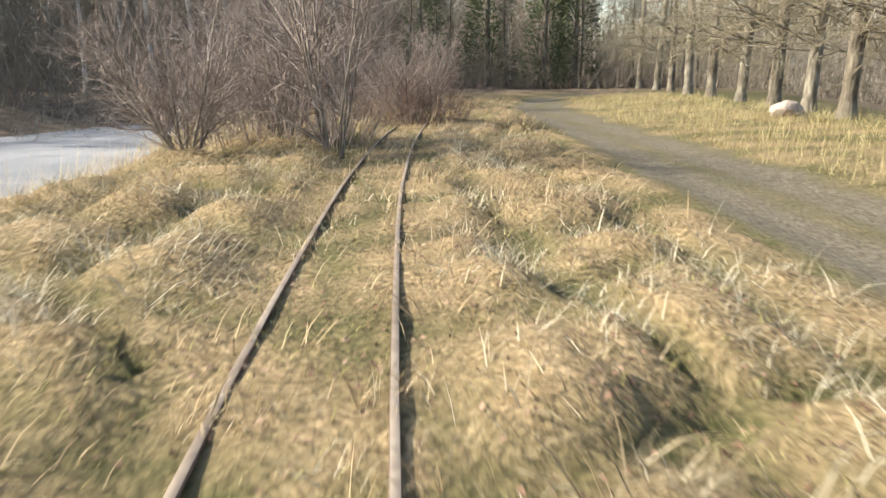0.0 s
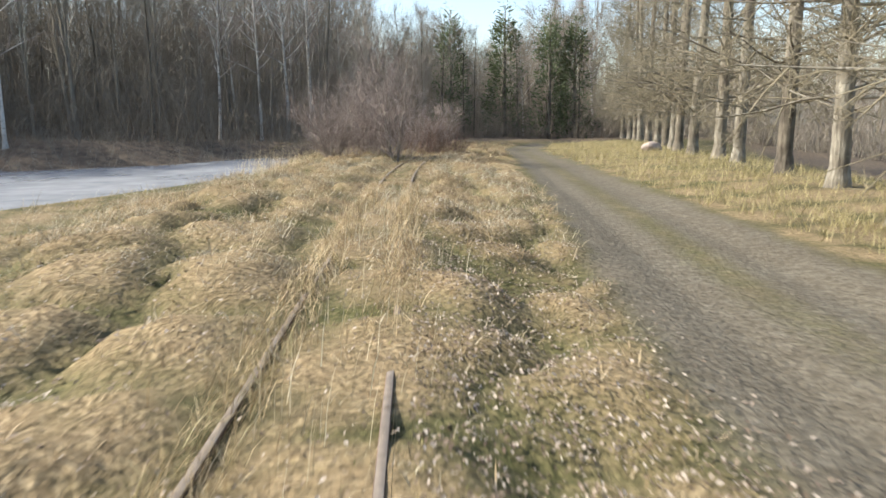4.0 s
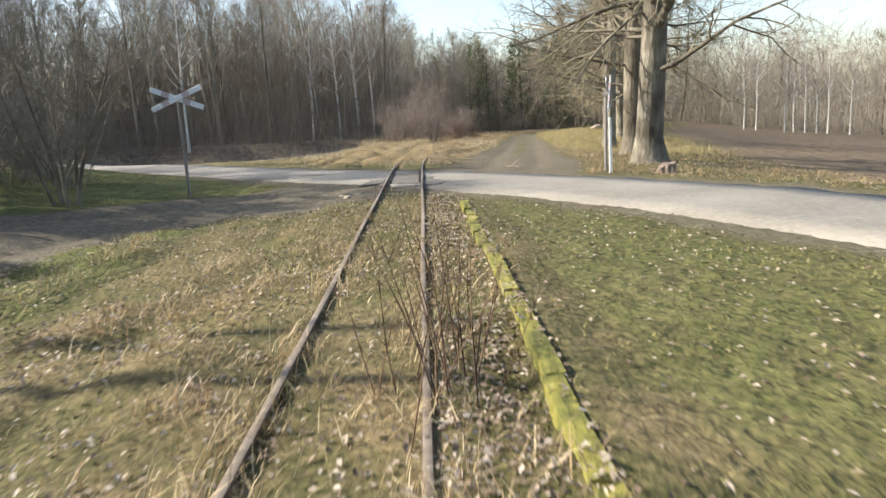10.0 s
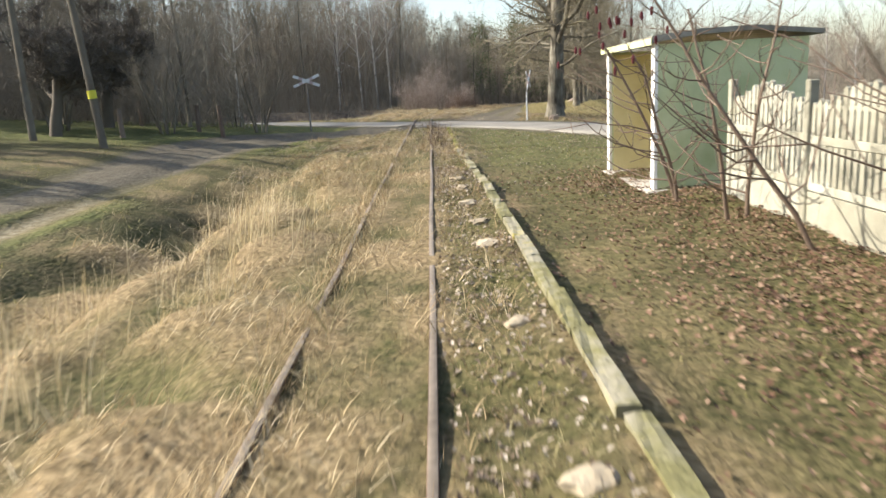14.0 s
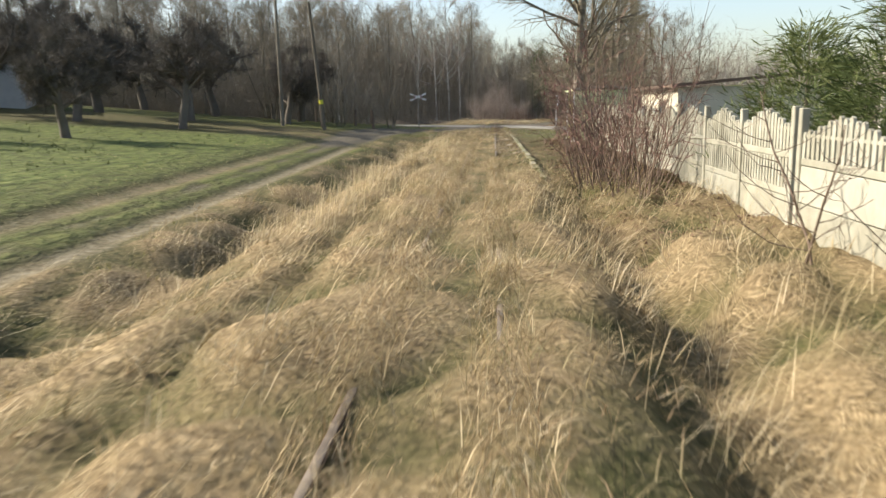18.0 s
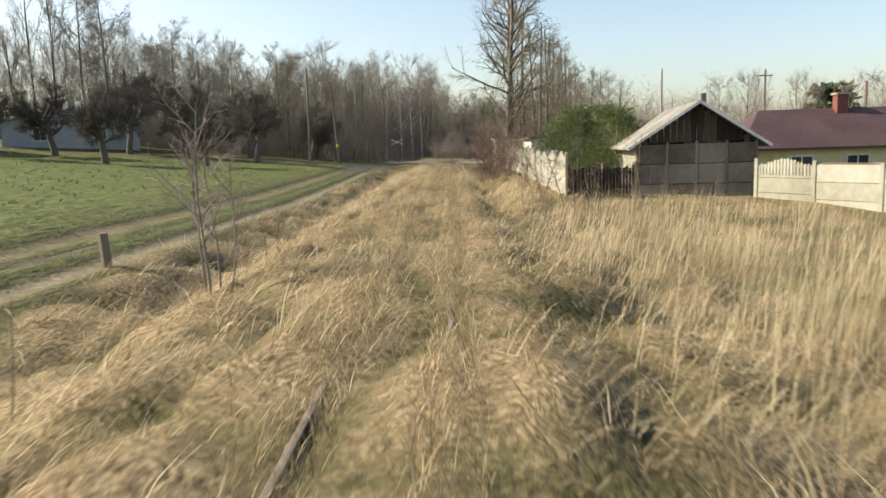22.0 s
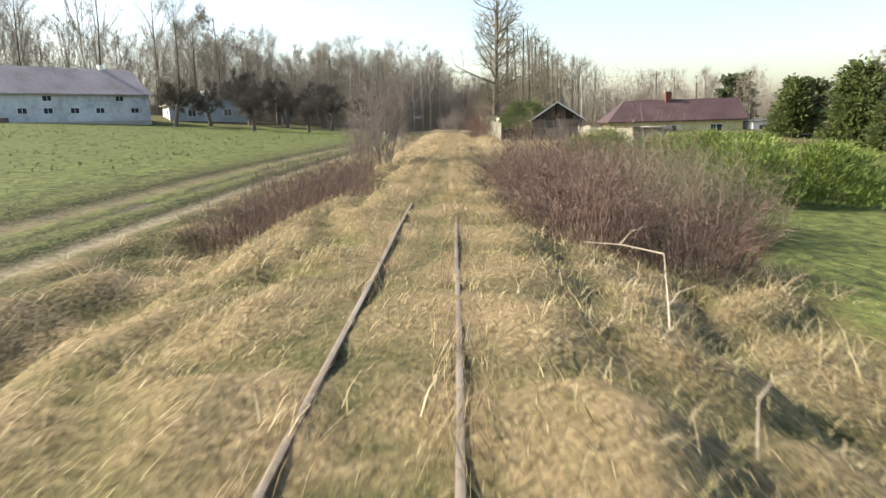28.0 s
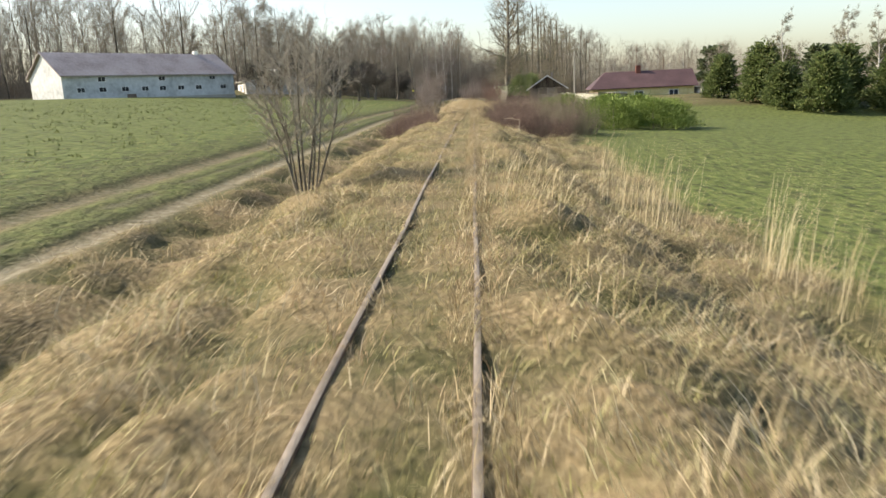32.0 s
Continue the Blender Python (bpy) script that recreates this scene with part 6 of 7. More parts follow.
# slab wall beside the house
def slab_wall():
    s = thing("concrete_wall", Matrix.Identity(4), "pale concrete slab wall with an openwork first panel", "wall")
    a, b = Vector((9.3, 13.8)), Vector((12.0, 9.1))
    ang = math.degrees(math.atan2(b.y - a.y, b.x - a.x))
    n, H = 3, 1.25
    L = (b - a).length / n
    for i in range(n):
        p = a.lerp(b, i / n)
        e = new("wall_panel")
        e.parent = s
        e.matrix_local = pose(p.x, p.y, 0.76 - 0.06 * i - H, 0, 0, ang)
        if i == 0:
            for nm, bm in fence_panel(L, H, 1):
                part(nm, bm, M_FENCE, e)
        else:
            for k in range(3):
                part("slab", boxbm(0.03, -0.02, -0.2 + k * 0.47, L - 0.03, 0.02, -0.2 + (k + 1) * 0.47 - 0.012, bevel=0.006), M_FENCE, e)
        part("post", boxbm(-0.06, -0.05, -0.3, 0.06, 0.05, H + 0.05, bevel=0.01), M_FENCE, e)
    e = new("wall_panel")
    e.parent = s
    e.matrix_local = pose(b.x, b.y, -0.6, 0, 0, ang)
    part("post", boxbm(-0.06, -0.05, -0.3, 0.06, 0.05, H, bevel=0.01), M_FENCE, e)
    hut(pose(12.1, 9.3, -0.62, 0, 0, 25), 3.2, 3.2, 1.25, "low lean-to with a dark flat roof behind the slab wall", M_CONC, M_WOODOLD, "lean_to", 0.25, -0.3)


slab_wall()

# ---- red-roofed house ----
def house():
    z0 = -0.85
    s = thing("house", pose(14.3, 27.6, z0, 0, 0, -3), "single-storey yellow house with a dark red roof", "house")
    W, D, H, Hr = 12.2, 6.5, 1.75, 3.55
    part("wall", boxbm(0.4, 0.35, -0.4, W - 0.3, 0.6, H), M_YELLOW, s)
    part("wall", boxbm(0.4, D - 0.6, -0.4, W - 0.3, D - 0.35, H), M_YELLOW, s)
    part("end_wall", prism(bmesh.new(), [(0.62, -0.4), (D - 0.62, -0.4), (D - 0.62, H - 0.06), (0.62, H - 0.06)], 0, 0.25), M_YELLOW, s).matrix_local = pose(0.65, 0, 0, 0, 0, 90)
    part("gable_wall", prism(bmesh.new(), [(0.62, -0.4), (D - 0.62, -0.4), (D - 0.62, H), (D / 2, Hr - 0.1), (0.62, H)], 0, 0.25), M_WOODOLD, s).matrix_local = pose(W - 0.3, 0, 0, 0, 0, 90)
    for y0, y1 in ((-0.1, D / 2), (D + 0.1, D / 2)):
        bm = bmesh.new()
        a = [bm.verts.new(c) for c in ((-0.1, y0, H - 0.12), (W + 0.1, y0, H - 0.12), (W + 0.1 - 0.0, y1, Hr), (1.9, y1, Hr))]
        b = [bm.verts.new((v.co.x, v.co.y, v.co.z + 0.09)) for v in a]
        bm.faces.new(a[::-1])
        bm.faces.new(b)
        for i in range(4):
            bm.faces.new((a[i], a[(i + 1) % 4], b[(i + 1) % 4], b[i]))
        bmesh.ops.recalc_face_normals(bm, faces=bm.faces)
        part("roof", bm, M_RED, s, "dark red metal roof")
    bm = bmesh.new()
    v = [bm.verts.new(c) for c in ((-0.1, -0.1, H - 0.03), (-0.1, D + 0.1, H - 0.03), (1.9, D / 2, Hr + 0.09))]
    w = [bm.verts.new((q.co.x, q.co.y, q.co.z - 0.08)) for q in v]
    bm.faces.new(v)
    bm.faces.new(w[::-1])
    for i in range(3):
        bm.faces.new((v[i], v[(i + 1) % 3], w[(i + 1) % 3], w[i]))
    bmesh.ops.recalc_face_normals(bm, faces=bm.faces)
    part("roof", bm, M_RED, s, "dark red metal roof hip")
    part("chimney", boxbm(5.6, D / 2 - 0.5, Hr - 0.5, 6.15, D / 2 + 0.05, Hr + 0.75, bevel=0.02), M_BRICK, s, "dark brick chimney")
    part("chimney_cap", boxbm(5.53, D / 2 - 0.57, Hr + 0.753, 6.22, D / 2 + 0.12, Hr + 0.83), M_CONC, s)
    for x in (2.4, 5.0, 9.0):
        o = part("window", boxbm(x, 0.29, 0.55, x + 1.1, 0.345, 1.35), M_WHITE, s, "white framed window")
        part("pane", boxbm(x + 0.07, 0.283, 0.62, x + 0.52, 0.289, 1.28), M_PANE, o)
        part("pane", boxbm(x + 0.58, 0.283, 0.62, x + 1.03, 0.289, 1.28), M_PANE, o)
    side = hut(pose(26.8, 26.6, z0 - 0.1, 0, 0, 5), 3.4, 3.4, 1.5, "white outbuilding beside the red-roofed house", M_WHITE, M_ROOF, "outbuilding", 0.2, 0.2)
    part("door", boxbm(0.6, -0.03, -0.2, 1.4, 0.0, 1.2), M_WOODOLD, side)


house()

# ---- barn ----
def barn():
    a, b = Vector((-46.2, 21.8)), Vector((-32.6, 40.7))
    ang = math.degrees(math.atan2(b.y - a.y, b.x - a.x))
    L = (b - a).length
    z0 = float(height(-38, 31)) - 0.1
    s = thing("barn", pose(a.x, a.y, z0, 0, 0, ang), "long whitewashed barn with a pinkish grey pitched roof", "barn")
    D, H, Hr = 8.0, 3.1, 5.7
    part("wall", boxbm(0, 0, -0.6, L, 0.3, H), M_BARN, s, "bluish white lime-washed wall")
    part("wall", boxbm(0, D - 0.3, -0.6, L, D, H), M_BARN, s)
    for x in (0.0, L - 0.3):
        part("gable", prism(bmesh.new(), [(0.303, -0.6), (D - 0.303, -0.6), (D - 0.303, H), (D / 2, Hr - 0.12), (0.303, H)], 0, 0.3), M_BARN, s, "white gable").matrix_local = pose(x + 0.3, 0, 0, 0, 0, 90)
    part("plinth", boxbm(-0.04, -0.05, -0.7, L + 0.04, -0.003, 0.25), M_CONC, s)
    for y0 in (-0.4, D + 0.4):
        bm = bmesh.new()
        zz = H - 0.4 * (Hr - H) / (D / 2)
        q = [bm.verts.new(c) for c in ((-0.3, y0, zz), (L + 0.3, y0, zz), (L + 0.3, D / 2, Hr), (-0.3, D / 2, Hr))]
        w = [bm.verts.new((v.co.x, v.co.y, v.co.z + 0.12)) for v in q]
        bm.faces.new(q[::-1])
        bm.faces.new(w)
        for i in range(4):
            bm.faces.new((q[i], q[(i + 1) % 4], w[(i + 1) % 4], w[i]))
        bmesh.ops.recalc_face_normals(bm, faces=bm.faces)
        part("roof", bm, M_BARNROOF, s, "faded pinkish roof sheets")
    for i, (x, zz) in enumerate([(1.6, 1.0), (4.2, 1.0), (4.2, 2.2), (7.0, 1.0), (9.6, 1.0), (12.0, 1.0), (12.0, 2.2), (14.6, 1.0), (17.2, 1.0), (19.4, 2.2), (21.0, 1.0)]):
        o = part("window", boxbm(x, -0.02, zz, x + 0.95, 0.04, zz + 0.6), M_WHITE, s, "small dark barn window")
        part("pane", boxbm(x + 0.06, -0.03, zz + 0.05, x + 0.45, -0.022, zz + 0.55), M_DARK, o)
        part("pane", boxbm(x + 0.5, -0.03, zz + 0.05, x + 0.89, -0.022, zz + 0.55), M_DARK, o)
    part("door", boxbm(7.6, -0.04, -0.3, 8.8, -0.003, 0.7), M_WOODOLD, s)
    part("chimney", boxbm(L - 3.2, D / 2 - 0.25, Hr - 0.3, L - 2.7, D / 2 + 0.25, Hr + 0.5), M_WHITE, s)


barn()


def grey_house():
    z0 = 2.0
    s = thing("grey_house", pose(-32.6, 46.0, z0 - 0.15, 0, 0, 28), "single-storey grey rendered house with a low roof", "house")
    L, D, H = 9.4, 6.5, 2.35
    part("wall", boxbm(0, 0, -0.4, L, 0.25, H), M_GREYWALL, s)
    part("wall", boxbm(0, D - 0.25, -0.4, L, D, H), M_GREYWALL, s)
    # Only this wall is white: the sunlight on it is put into its colour
    part("wall", boxbm(-0.003, 0.253, -0.4, 0.25, D - 0.253, H), M_WHITE, s, "end wall in a whiter colour that stands for sunlight")
    part("wall", boxbm(L - 0.25, 0.253, -0.4, L, D - 0.253, H), M_GREYWALL, s)
    bm = bmesh.new()
    prism(bm, [(-0.35, H - 0.08), (4.6, H + 0.75), (L + 0.35, H - 0.1), (L + 0.35, H + 0.05), (4.6, H + 0.9), (-0.35, H + 0.07)], -0.3, D + 0.3)
    part("roof", bm, M_ROOF, s, "low grey roof")
    part("gable_infill", prism(bmesh.new(), [(0.1, H), (L - 0.1, H), (4.6, H + 0.74)], 0.02, 0.22), M_GREYWALL, s)
    for x in (2.0, 6.1):
        o = part("window", boxbm(x, -0.03, 0.9, x + 1.0, 0.02, 1.8), M_WHITE, s, "white framed window")
        part("pane", boxbm(x + 0.08, -0.04, 0.97, x + 0.47, -0.032, 1.73), M_PANE, o)
        part("pane", boxbm(x + 0.53, -0.04, 0.97, x + 0.92, -0.032, 1.73), M_PANE, o)
    for y_ in (1.2, 3.6):
        part("door", boxbm(-0.03, y_, -0.1, -0.005, y_ + 0.8, 1.8), M_WOODOLD, s)
    for q in (4.2, 5.1):
        part("chimney", boxbm(q, 3.0, H + 0.5, q + 0.4, 3.4, H + 1.7), M_WHITE, s)


grey_house()

# ---- orchard, birches, evergreens ----
M_ORCHARD = mat("dark_fruit_twig", [(0.055, 0.046, 0.036), (0.105, 0.09, 0.072), (0.18, 0.158, 0.128)], fine=3.0, coarse=0.5, rough=0.95, bump=0, island=0.4)
O_G = "fruit trees of the orchard"
fruit = tree("fruit_tree", "fruit", 1.5, 0.13, 81, M_ORCHARD, M_ORCHARD, "low spreading bare fruit tree in the grass", "tree", at(-15.0, 38.4, 1.45, 0), O_G, fuzz=11000, fine=(0.12, 0.38), thick=0.009)
fruit2 = tree("fruit_tree", "fruit", 1.7, 0.14, 83, M_ORCHARD, M_ORCHARD, "wide bare fruit tree with a dark trunk", "tree", at(-13.8, 45.6, 1.5, 0), O_G, fuzz=11000, fine=(0.12, 0.38), thick=0.009)
for i, (x, y, s) in enumerate([(-19.9, 35.2, 1.1), (-15.5, 50.5, 1.2), (-19, 46, 1.1), (-21.5, 52.5, 1.3), (-26.5, 42, 1.2), (-23.5, 46.5, 1.1), (-11.5, 54.5, 1.0), (-17, 58, 1.3), (-22.5, 60, 1.4), (-28.5, 36.8, 1.1), (-12, 59.5, 1.2), (-27, 56, 1.5)]):
    copy_scaled((fruit, fruit2)[i % 2], x, y, s * 1.6, 77 * i)
bt = tree("tall_tree", "wood", 13.0, 0.16, 90, M_BARK, M_FTWIG, "tall bare tree at the edge of the orchard", "tree", at(-12.6, 65.0, 0.6, 0), "bare trees beside the lane", fuzz=6000, fine=(0.3, 0.9), thick=0.014)
for x, y, s in ((-9.8, 62.3, 0.55), (-11.5, 66.5, 0.6), (-16.4, 68, 0.7), (-15.0, 62, 0.65), (-18, 71, 0.8), (-24, 76, 0.9), (-28, 68, 0.9), (-33, 80, 1.0),  (-20, 64, 0.7), (-36, 66, 1.1), (-31, 60, 1.0)):
    copy_scaled(bt, x, y, s, x * 31)


def evergreen(name, h, r, n, seed, material, label, m, cone=True, group="", needle=(0.25, 0.5), wide=0.05, trunk=M_BARK, crown=0.42, up=(-0.2, 1.0)):
    """A trunk with branches that carry many small flat sprays."""
    rg = np.random.RandomState(seed)
    tb = Tubes()
    tb.add([(0, 0, -0.1), (0.03, 0.02, h * 0.5), (0, 0, h * 0.97)], [h * 0.02, h * 0.013, h * 0.003], 7)
    if not cone:
        for k in range(16):
            z = h * rg.uniform(crown + 0.06, 0.95)
            a = rg.uniform(0, 6.28)
            tb.add([(0, 0, z), (math.cos(a) * r * 0.5, math.sin(a) * r * 0.5, z + 0.25), (math.cos(a) * r, math.sin(a) * r, z + 0.2)], [h * 0.008, h * 0.005, 0.01], 4)
    t = rg.uniform(0, 1, n) ** (0.8 if cone else 1)
    if cone:
        z = h * (0.04 + 0.96 * t)
        rad = r * (1 - t) ** 0.75 * rg.uniform(0.55, 1.0, n) ** 0.5
    else:
        c = rg.randint(0, 60, n)
        ca, cz, cr = rg.uniform(0, 6.28, 60), rg.uniform(crown, 1.0, 60) * h, rg.uniform(0.1, 1.0, 60) * r
        cr *= np.where(cz > 0.85 * h, 0.55, 1.0)
    a = rg.uniform(0, 6.28, n)
    if cone:
        c = rg.randint(0, 90, n)
        t0 = rg.uniform(0, 1, 90) ** 1.2
        a0, r0 = rg.uniform(0, 6.28, 90), r * (1 - t0) ** 0.6 * rg.uniform(0.45, 1.0, 90)
        p = np.column_stack([np.cos(a0[c]) * r0[c], np.sin(a0[c]) * r0[c], h * (0.08 + 0.86 * t0[c])]) + rg.normal(0, 1, (n, 3)) * np.array([r * 0.17, r * 0.17, h * 0.045])
        p[:, 2] = np.maximum(p[:, 2], 0.05)
        a = np.arctan2(p[:, 1], p[:, 0])
    else:
        cl = rg.normal(0, 1, (n, 3)) * np.array([r * 0.16, r * 0.16, h * 0.016])
        p = np.column_stack([np.cos(ca[c]) * cr[c], np.sin(ca[c]) * cr[c], cz[c]]) + cl
        a = np.arctan2(p[:, 1], p[:, 0])
    L = rg.uniform(needle[0], needle[1], n)
    d = np.column_stack([np.cos(a), np.sin(a), rg.uniform(up[0], up[1], n)]) + rg.normal(0, 0.45, (n, 3))
    d /= np.linalg.norm(d, axis=1, keepdims=True)
    q = np.cross(d, rg.normal(0, 1, (n, 3)))
    q /= np.linalg.norm(q, axis=1, keepdims=True) + 1e-9
    w = (L * wide * 2)[:, None]
    v = np.stack([p - q * w * 0.4, p + d * (L * 0.5)[:, None] - q * w, p + d * L[:, None], p + d * (L * 0.5)[:, None] + q * w, p + q * w * 0.4], 1).reshape(-1, 3)
    b = np.arange(n)[:, None] * 5
    f = np.concatenate([b + [0, 1, 3, 4], b + [1, 2, 3]], 1).ravel()
    s = thing(name, m, label, "tree", group)
    part("trunk", tb.mesh("trunk", trunk), None, s)
    part("crown", mesh_np("crown", v, f, material, False, np.tile([4, 3], n)), None, s)
    return s


M_YPINE = mat("young_pine_needle", [(0.045, 0.065, 0.02), (0.10, 0.13, 0.042), (0.20, 0.22, 0.085)], fine=1.5, coarse=0.6, rough=0.7, bump=0, island=0.6, objrand=0.2, trans=0.3)
yp = evergreen("young_pine", 3.0, 1.4, 8500, 5, M_YPINE, "bushy young pine behind the white fence", at(5.6, 22.5), needle=(0.14, 0.27), wide=0.022, group="pines behind the fence")
for x, y, s in ((5.3, 25.2, 0.9), (6.7, 20.2, 1.0), (7.1, 24.0, 1.05)):
    copy_scaled(yp, x, y, s, x * 70)
th = evergreen("thuja", 5.4, 2.2, 7500, 7, M_THUJA, "dense dark green thuja beside the meadow", at(28.2, 12.0), needle=(0.3, 0.55), wide=0.09, group="thujas beside the meadow")
for x, y, s in ((31.0, 5.5, 0.95), (34.5, 9.5, 1.0), (26.0, 17.0, 0.8), (31.2, 15.5, 0.9), (37.5, 6.0, 0.95), (28.6, 8.4, 0.75)):
    copy_scaled(th, x, y, s, x * 40)
pn = evergreen("pine_tree", 11.0, 2.7, 3200, 9, M_PINE, "tall pine with a dark crown behind the houses", at(45, 79), False, "tall pines", (0.5, 0.95), 0.14)
fp = evergreen("forest_pine", 14.0, 2.3, 2600, 10, M_PINE, "tall pine whose crown tops the woods", at(*turn(4.3, 152.0)), True, "pines above the woods", (0.3, 0.65), 0.06)
for x, s in ((10.7, 1.07), (15.5, 1.0), (18.4, 0.98)):
    copy_scaled(fp, *turn(x, 152.0 + (x * 7) % 4), s, x * 50)
rp = random.Random(12)
for x, y, s in [(50 + 4.2 * k + rp.uniform(-2, 2), 62 - 2.2 * k + rp.uniform(-5, 5), rp.uniform(0.75, 1.0)) for k in range(11)]:
    copy_scaled(pn, x, y, s, rp.uniform(0, 360))
# pale trunks beyond the ploughed field
for x in (32.4, 34.0, 36.2, 37.4, 39.0, 40.6, 42.2, 44.5, 47.0, 50.0):
    copy_scaled(birch_w, x, 117 + (x * 13) % 5, 0.58 + 0.01 * ((x * 7) % 9), x * 40)
bR = tree("birch_tree", "birch", 7.5, 0.10, 66, M_BIRCH, M_TWIG, "slender white birch beside the thujas", "tree", at(29.0, 9.5, 1, 0), "birches beside the meadow", fuzz=3000, fine=(0.2, 0.5), thick=0.012)
for k in range(9):
    copy_scaled(bR, 36 + k * 2.1 + rp.uniform(-1, 1), 14 + rp.uniform(-3, 5), rp.uniform(0.8, 1.1), k * 50)
# tall bare trees behind the shed, poles
for x, y, s in ((28, 68, 0.6), (33, 72, 0.65), (36, 66, 0.6), (39, 75, 0.65), (42, 64, 0.6), (27, 58, 0.5), (38, 58, 0.55), (48, 66, 0.6), (46, 76, 0.7), (52, 60, 0.6)):
    copy_scaled(woods[int(x) % 5], x, y, s, x * 17)


def pole(x, y, h, label, lean=(0, 0), arm=True, band=False, mt=M_WOODOLD):
    s = thing("utility_pole", at(x, y, 1, 0, 0, lean), label, "pole")
    bm = bmesh.new()
    bmesh.ops.create_cone(bm, cap_ends=True, segments=10, radius1=0.11, radius2=0.07, depth=h + 0.3, matrix=Matrix.Translation((0, 0, h / 2 - 0.15)))
    part("shaft", bm, mt, s)
    if arm:
        part("crossarm", boxbm(-0.5, -0.04, h - 0.5, 0.5, 0.04, h - 0.42), M_WOODOLD, s)
        for q in (-0.45, 0.45):
            part("insulator", boxbm(q - 0.03, -0.03, h - 0.417, q + 0.03, 0.03, h - 0.3, bevel=0.01), M_WHITE, s)
    if band:
        bm = bmesh.new()
        bmesh.ops.create_cone(bm, cap_ends=True, segments=12, radius1=0.118, radius2=0.116, depth=0.22, matrix=Matrix.Translation((0, 0, 1.45)))
        part("band", bm, M_YSIGN, s, "yellow painted band")
    return s


pole(-8.6, 51.3, 6.5, "leaning grey pole with a yellow band beside the lane", (0, -4), False, True, M_FBARK)
pole(-11.2, 52.6, 7.5, "tall grey pole beside the lane", (0, 0.5), False, False, M_FBARK)
pole(14.0, 40.0, 6.0, "slim pale lamp mast behind the shed", (0, 0), False, False, M_CONC)
pole(24, 48, 6.6, "wooden utility pole with a crossarm behind the house", (0, 0), True)
pole(24.8, 36, 4.6, "white box on a pole beside the house", (0, 0), False)

M_REDCAP = mat("red_paint", [(0.3, 0.03, 0.03), (0.42, 0.06, 0.05)], rough=0.6, bump=0)
# rough fence posts beside the lane
for i, (x, y, h) in enumerate([(-6.9, 56.9, 1.1), (-8.4, 59.0, 1.0), (-9.6, 55.0, 0.9), (-11.5, 61.5, 1.0), (-5.1, 3.9, 0.55)]):
    s = thing("fence_post", at(x, y, 1, i * 30, 0, ((i * 7) % 9 - 4, (i * 5) % 9 - 4)), "rough dark wooden fence post in the grass", "post", "old fence posts")
    bm = bmesh.new()
    bmesh.ops.create_cone(bm, cap_ends=True, segments=7, radius1=0.09, radius2=0.075, depth=h + 0.3, matrix=Matrix.Translation((0, 0, h / 2 - 0.15)))
    for v in bm.verts:
        v.co += Vector((noise.noise(v.co * 5) * 0.02, noise.noise(v.co * 7) * 0.02, 0.03 * noise.noise(v.co * 9)))
    part("stake", bm, M_WOODOLD, s)
# small red-capped stake at the field edge
stake = thing("marker_stake", at(9.4, 55.4), "short dark wooden stake with a red cap at the field edge", "post")
part("shaft", boxbm(-0.04, -0.04, -0.15, 0.04, 0.04, 0.42, bevel=0.008), M_PLANK, stake)
part("cap", boxbm(-0.05, -0.05, 0.421, 0.05, 0.05, 0.5, bevel=0.01), M_REDCAP, stake, "red painted cap")
# stump beside the oak
bm = bmesh.new()
bmesh.ops.create_cone(bm, cap_ends=True, segments=14, radius1=0.33, radius2=0.24, depth=0.4, matrix=Matrix.Translation((0, 0, 0.1)))
bmesh.ops.subdivide_edges(bm, edges=bm.edges, cuts=1)
for v in bm.verts:
    v.co += Vector((v.co.x, v.co.y, 0)) * 0.5 * noise.noise(v.co * 4) + Vector((0, 0, 0.1 * noise.noise(v.co * 6)))
st = thing("tree_stump", at(5.4, 60.9, 0.65), "low sawn tree stump in the roadside grass", "stump")
part("stump", bm, M_WOODOLD, st)

# ---- shrubs and saplings ----
lane_tree = tree("lane_tree", "sapling", 3.2, 0.05, 95, M_BARK, M_FTWIG, "small bare many-stemmed tree beside the lane", "tree", at(-6.3, 60.0), "bare trees beside the lane", stems=5, spread=0.25, fuzz=5000, fine=(0.15, 0.4), thick=0.006)
for x, y, s in ((-9.0, 57.4, 0.9), (-10.4, 61.0, 1.2), (-8.2, 63.8, 0.8), (-12.6, 57.0, 1.2), (-14.2, 60.5, 1.3)):
    copy_scaled(lane_tree, x, y, s, x * 53)
S_G = "saplings beside the track"
M_GREYSTEM = mat("grey_sapling_stem", [(0.10, 0.085, 0.068), (0.19, 0.165, 0.135), (0.32, 0.29, 0.245)], fine=6.0, coarse=1.5, rough=0.9, bump=0.3)
tree("sapling", "clump", 2.45, 0.02, 101, M_GREYSTEM, M_PALETWIG, "thin bare pale-twigged sapling on the ditch bank", "shrub", at(-2.4, 1.0), S_G, stems=4, spread=0.16)
mult = tree("sapling_clump", "clump", 3.1, 0.026, 103, M_BARK, M_PALETWIG, "bare rounded many-stemmed shrub with pinkish twigs beside the track", "shrub", at(-2.15, -12.6), S_G, stems=13, spread=0.24, fuzz=5000, fine=(0.1, 0.3), thick=0.005)
copy_scaled(mult, -2.6, -14.7, 0.7, 120)
tree("sapling_clump", "clump", 2.9, 0.03, 107, M_BARK, M_FTWIG, "dark many-stemmed bare shrub beside the track", "shrub", at(-2.75, -47.2), S_G, stems=9, spread=0.24, fuzz=5000, fine=(0.1, 0.3), thick=0.005)
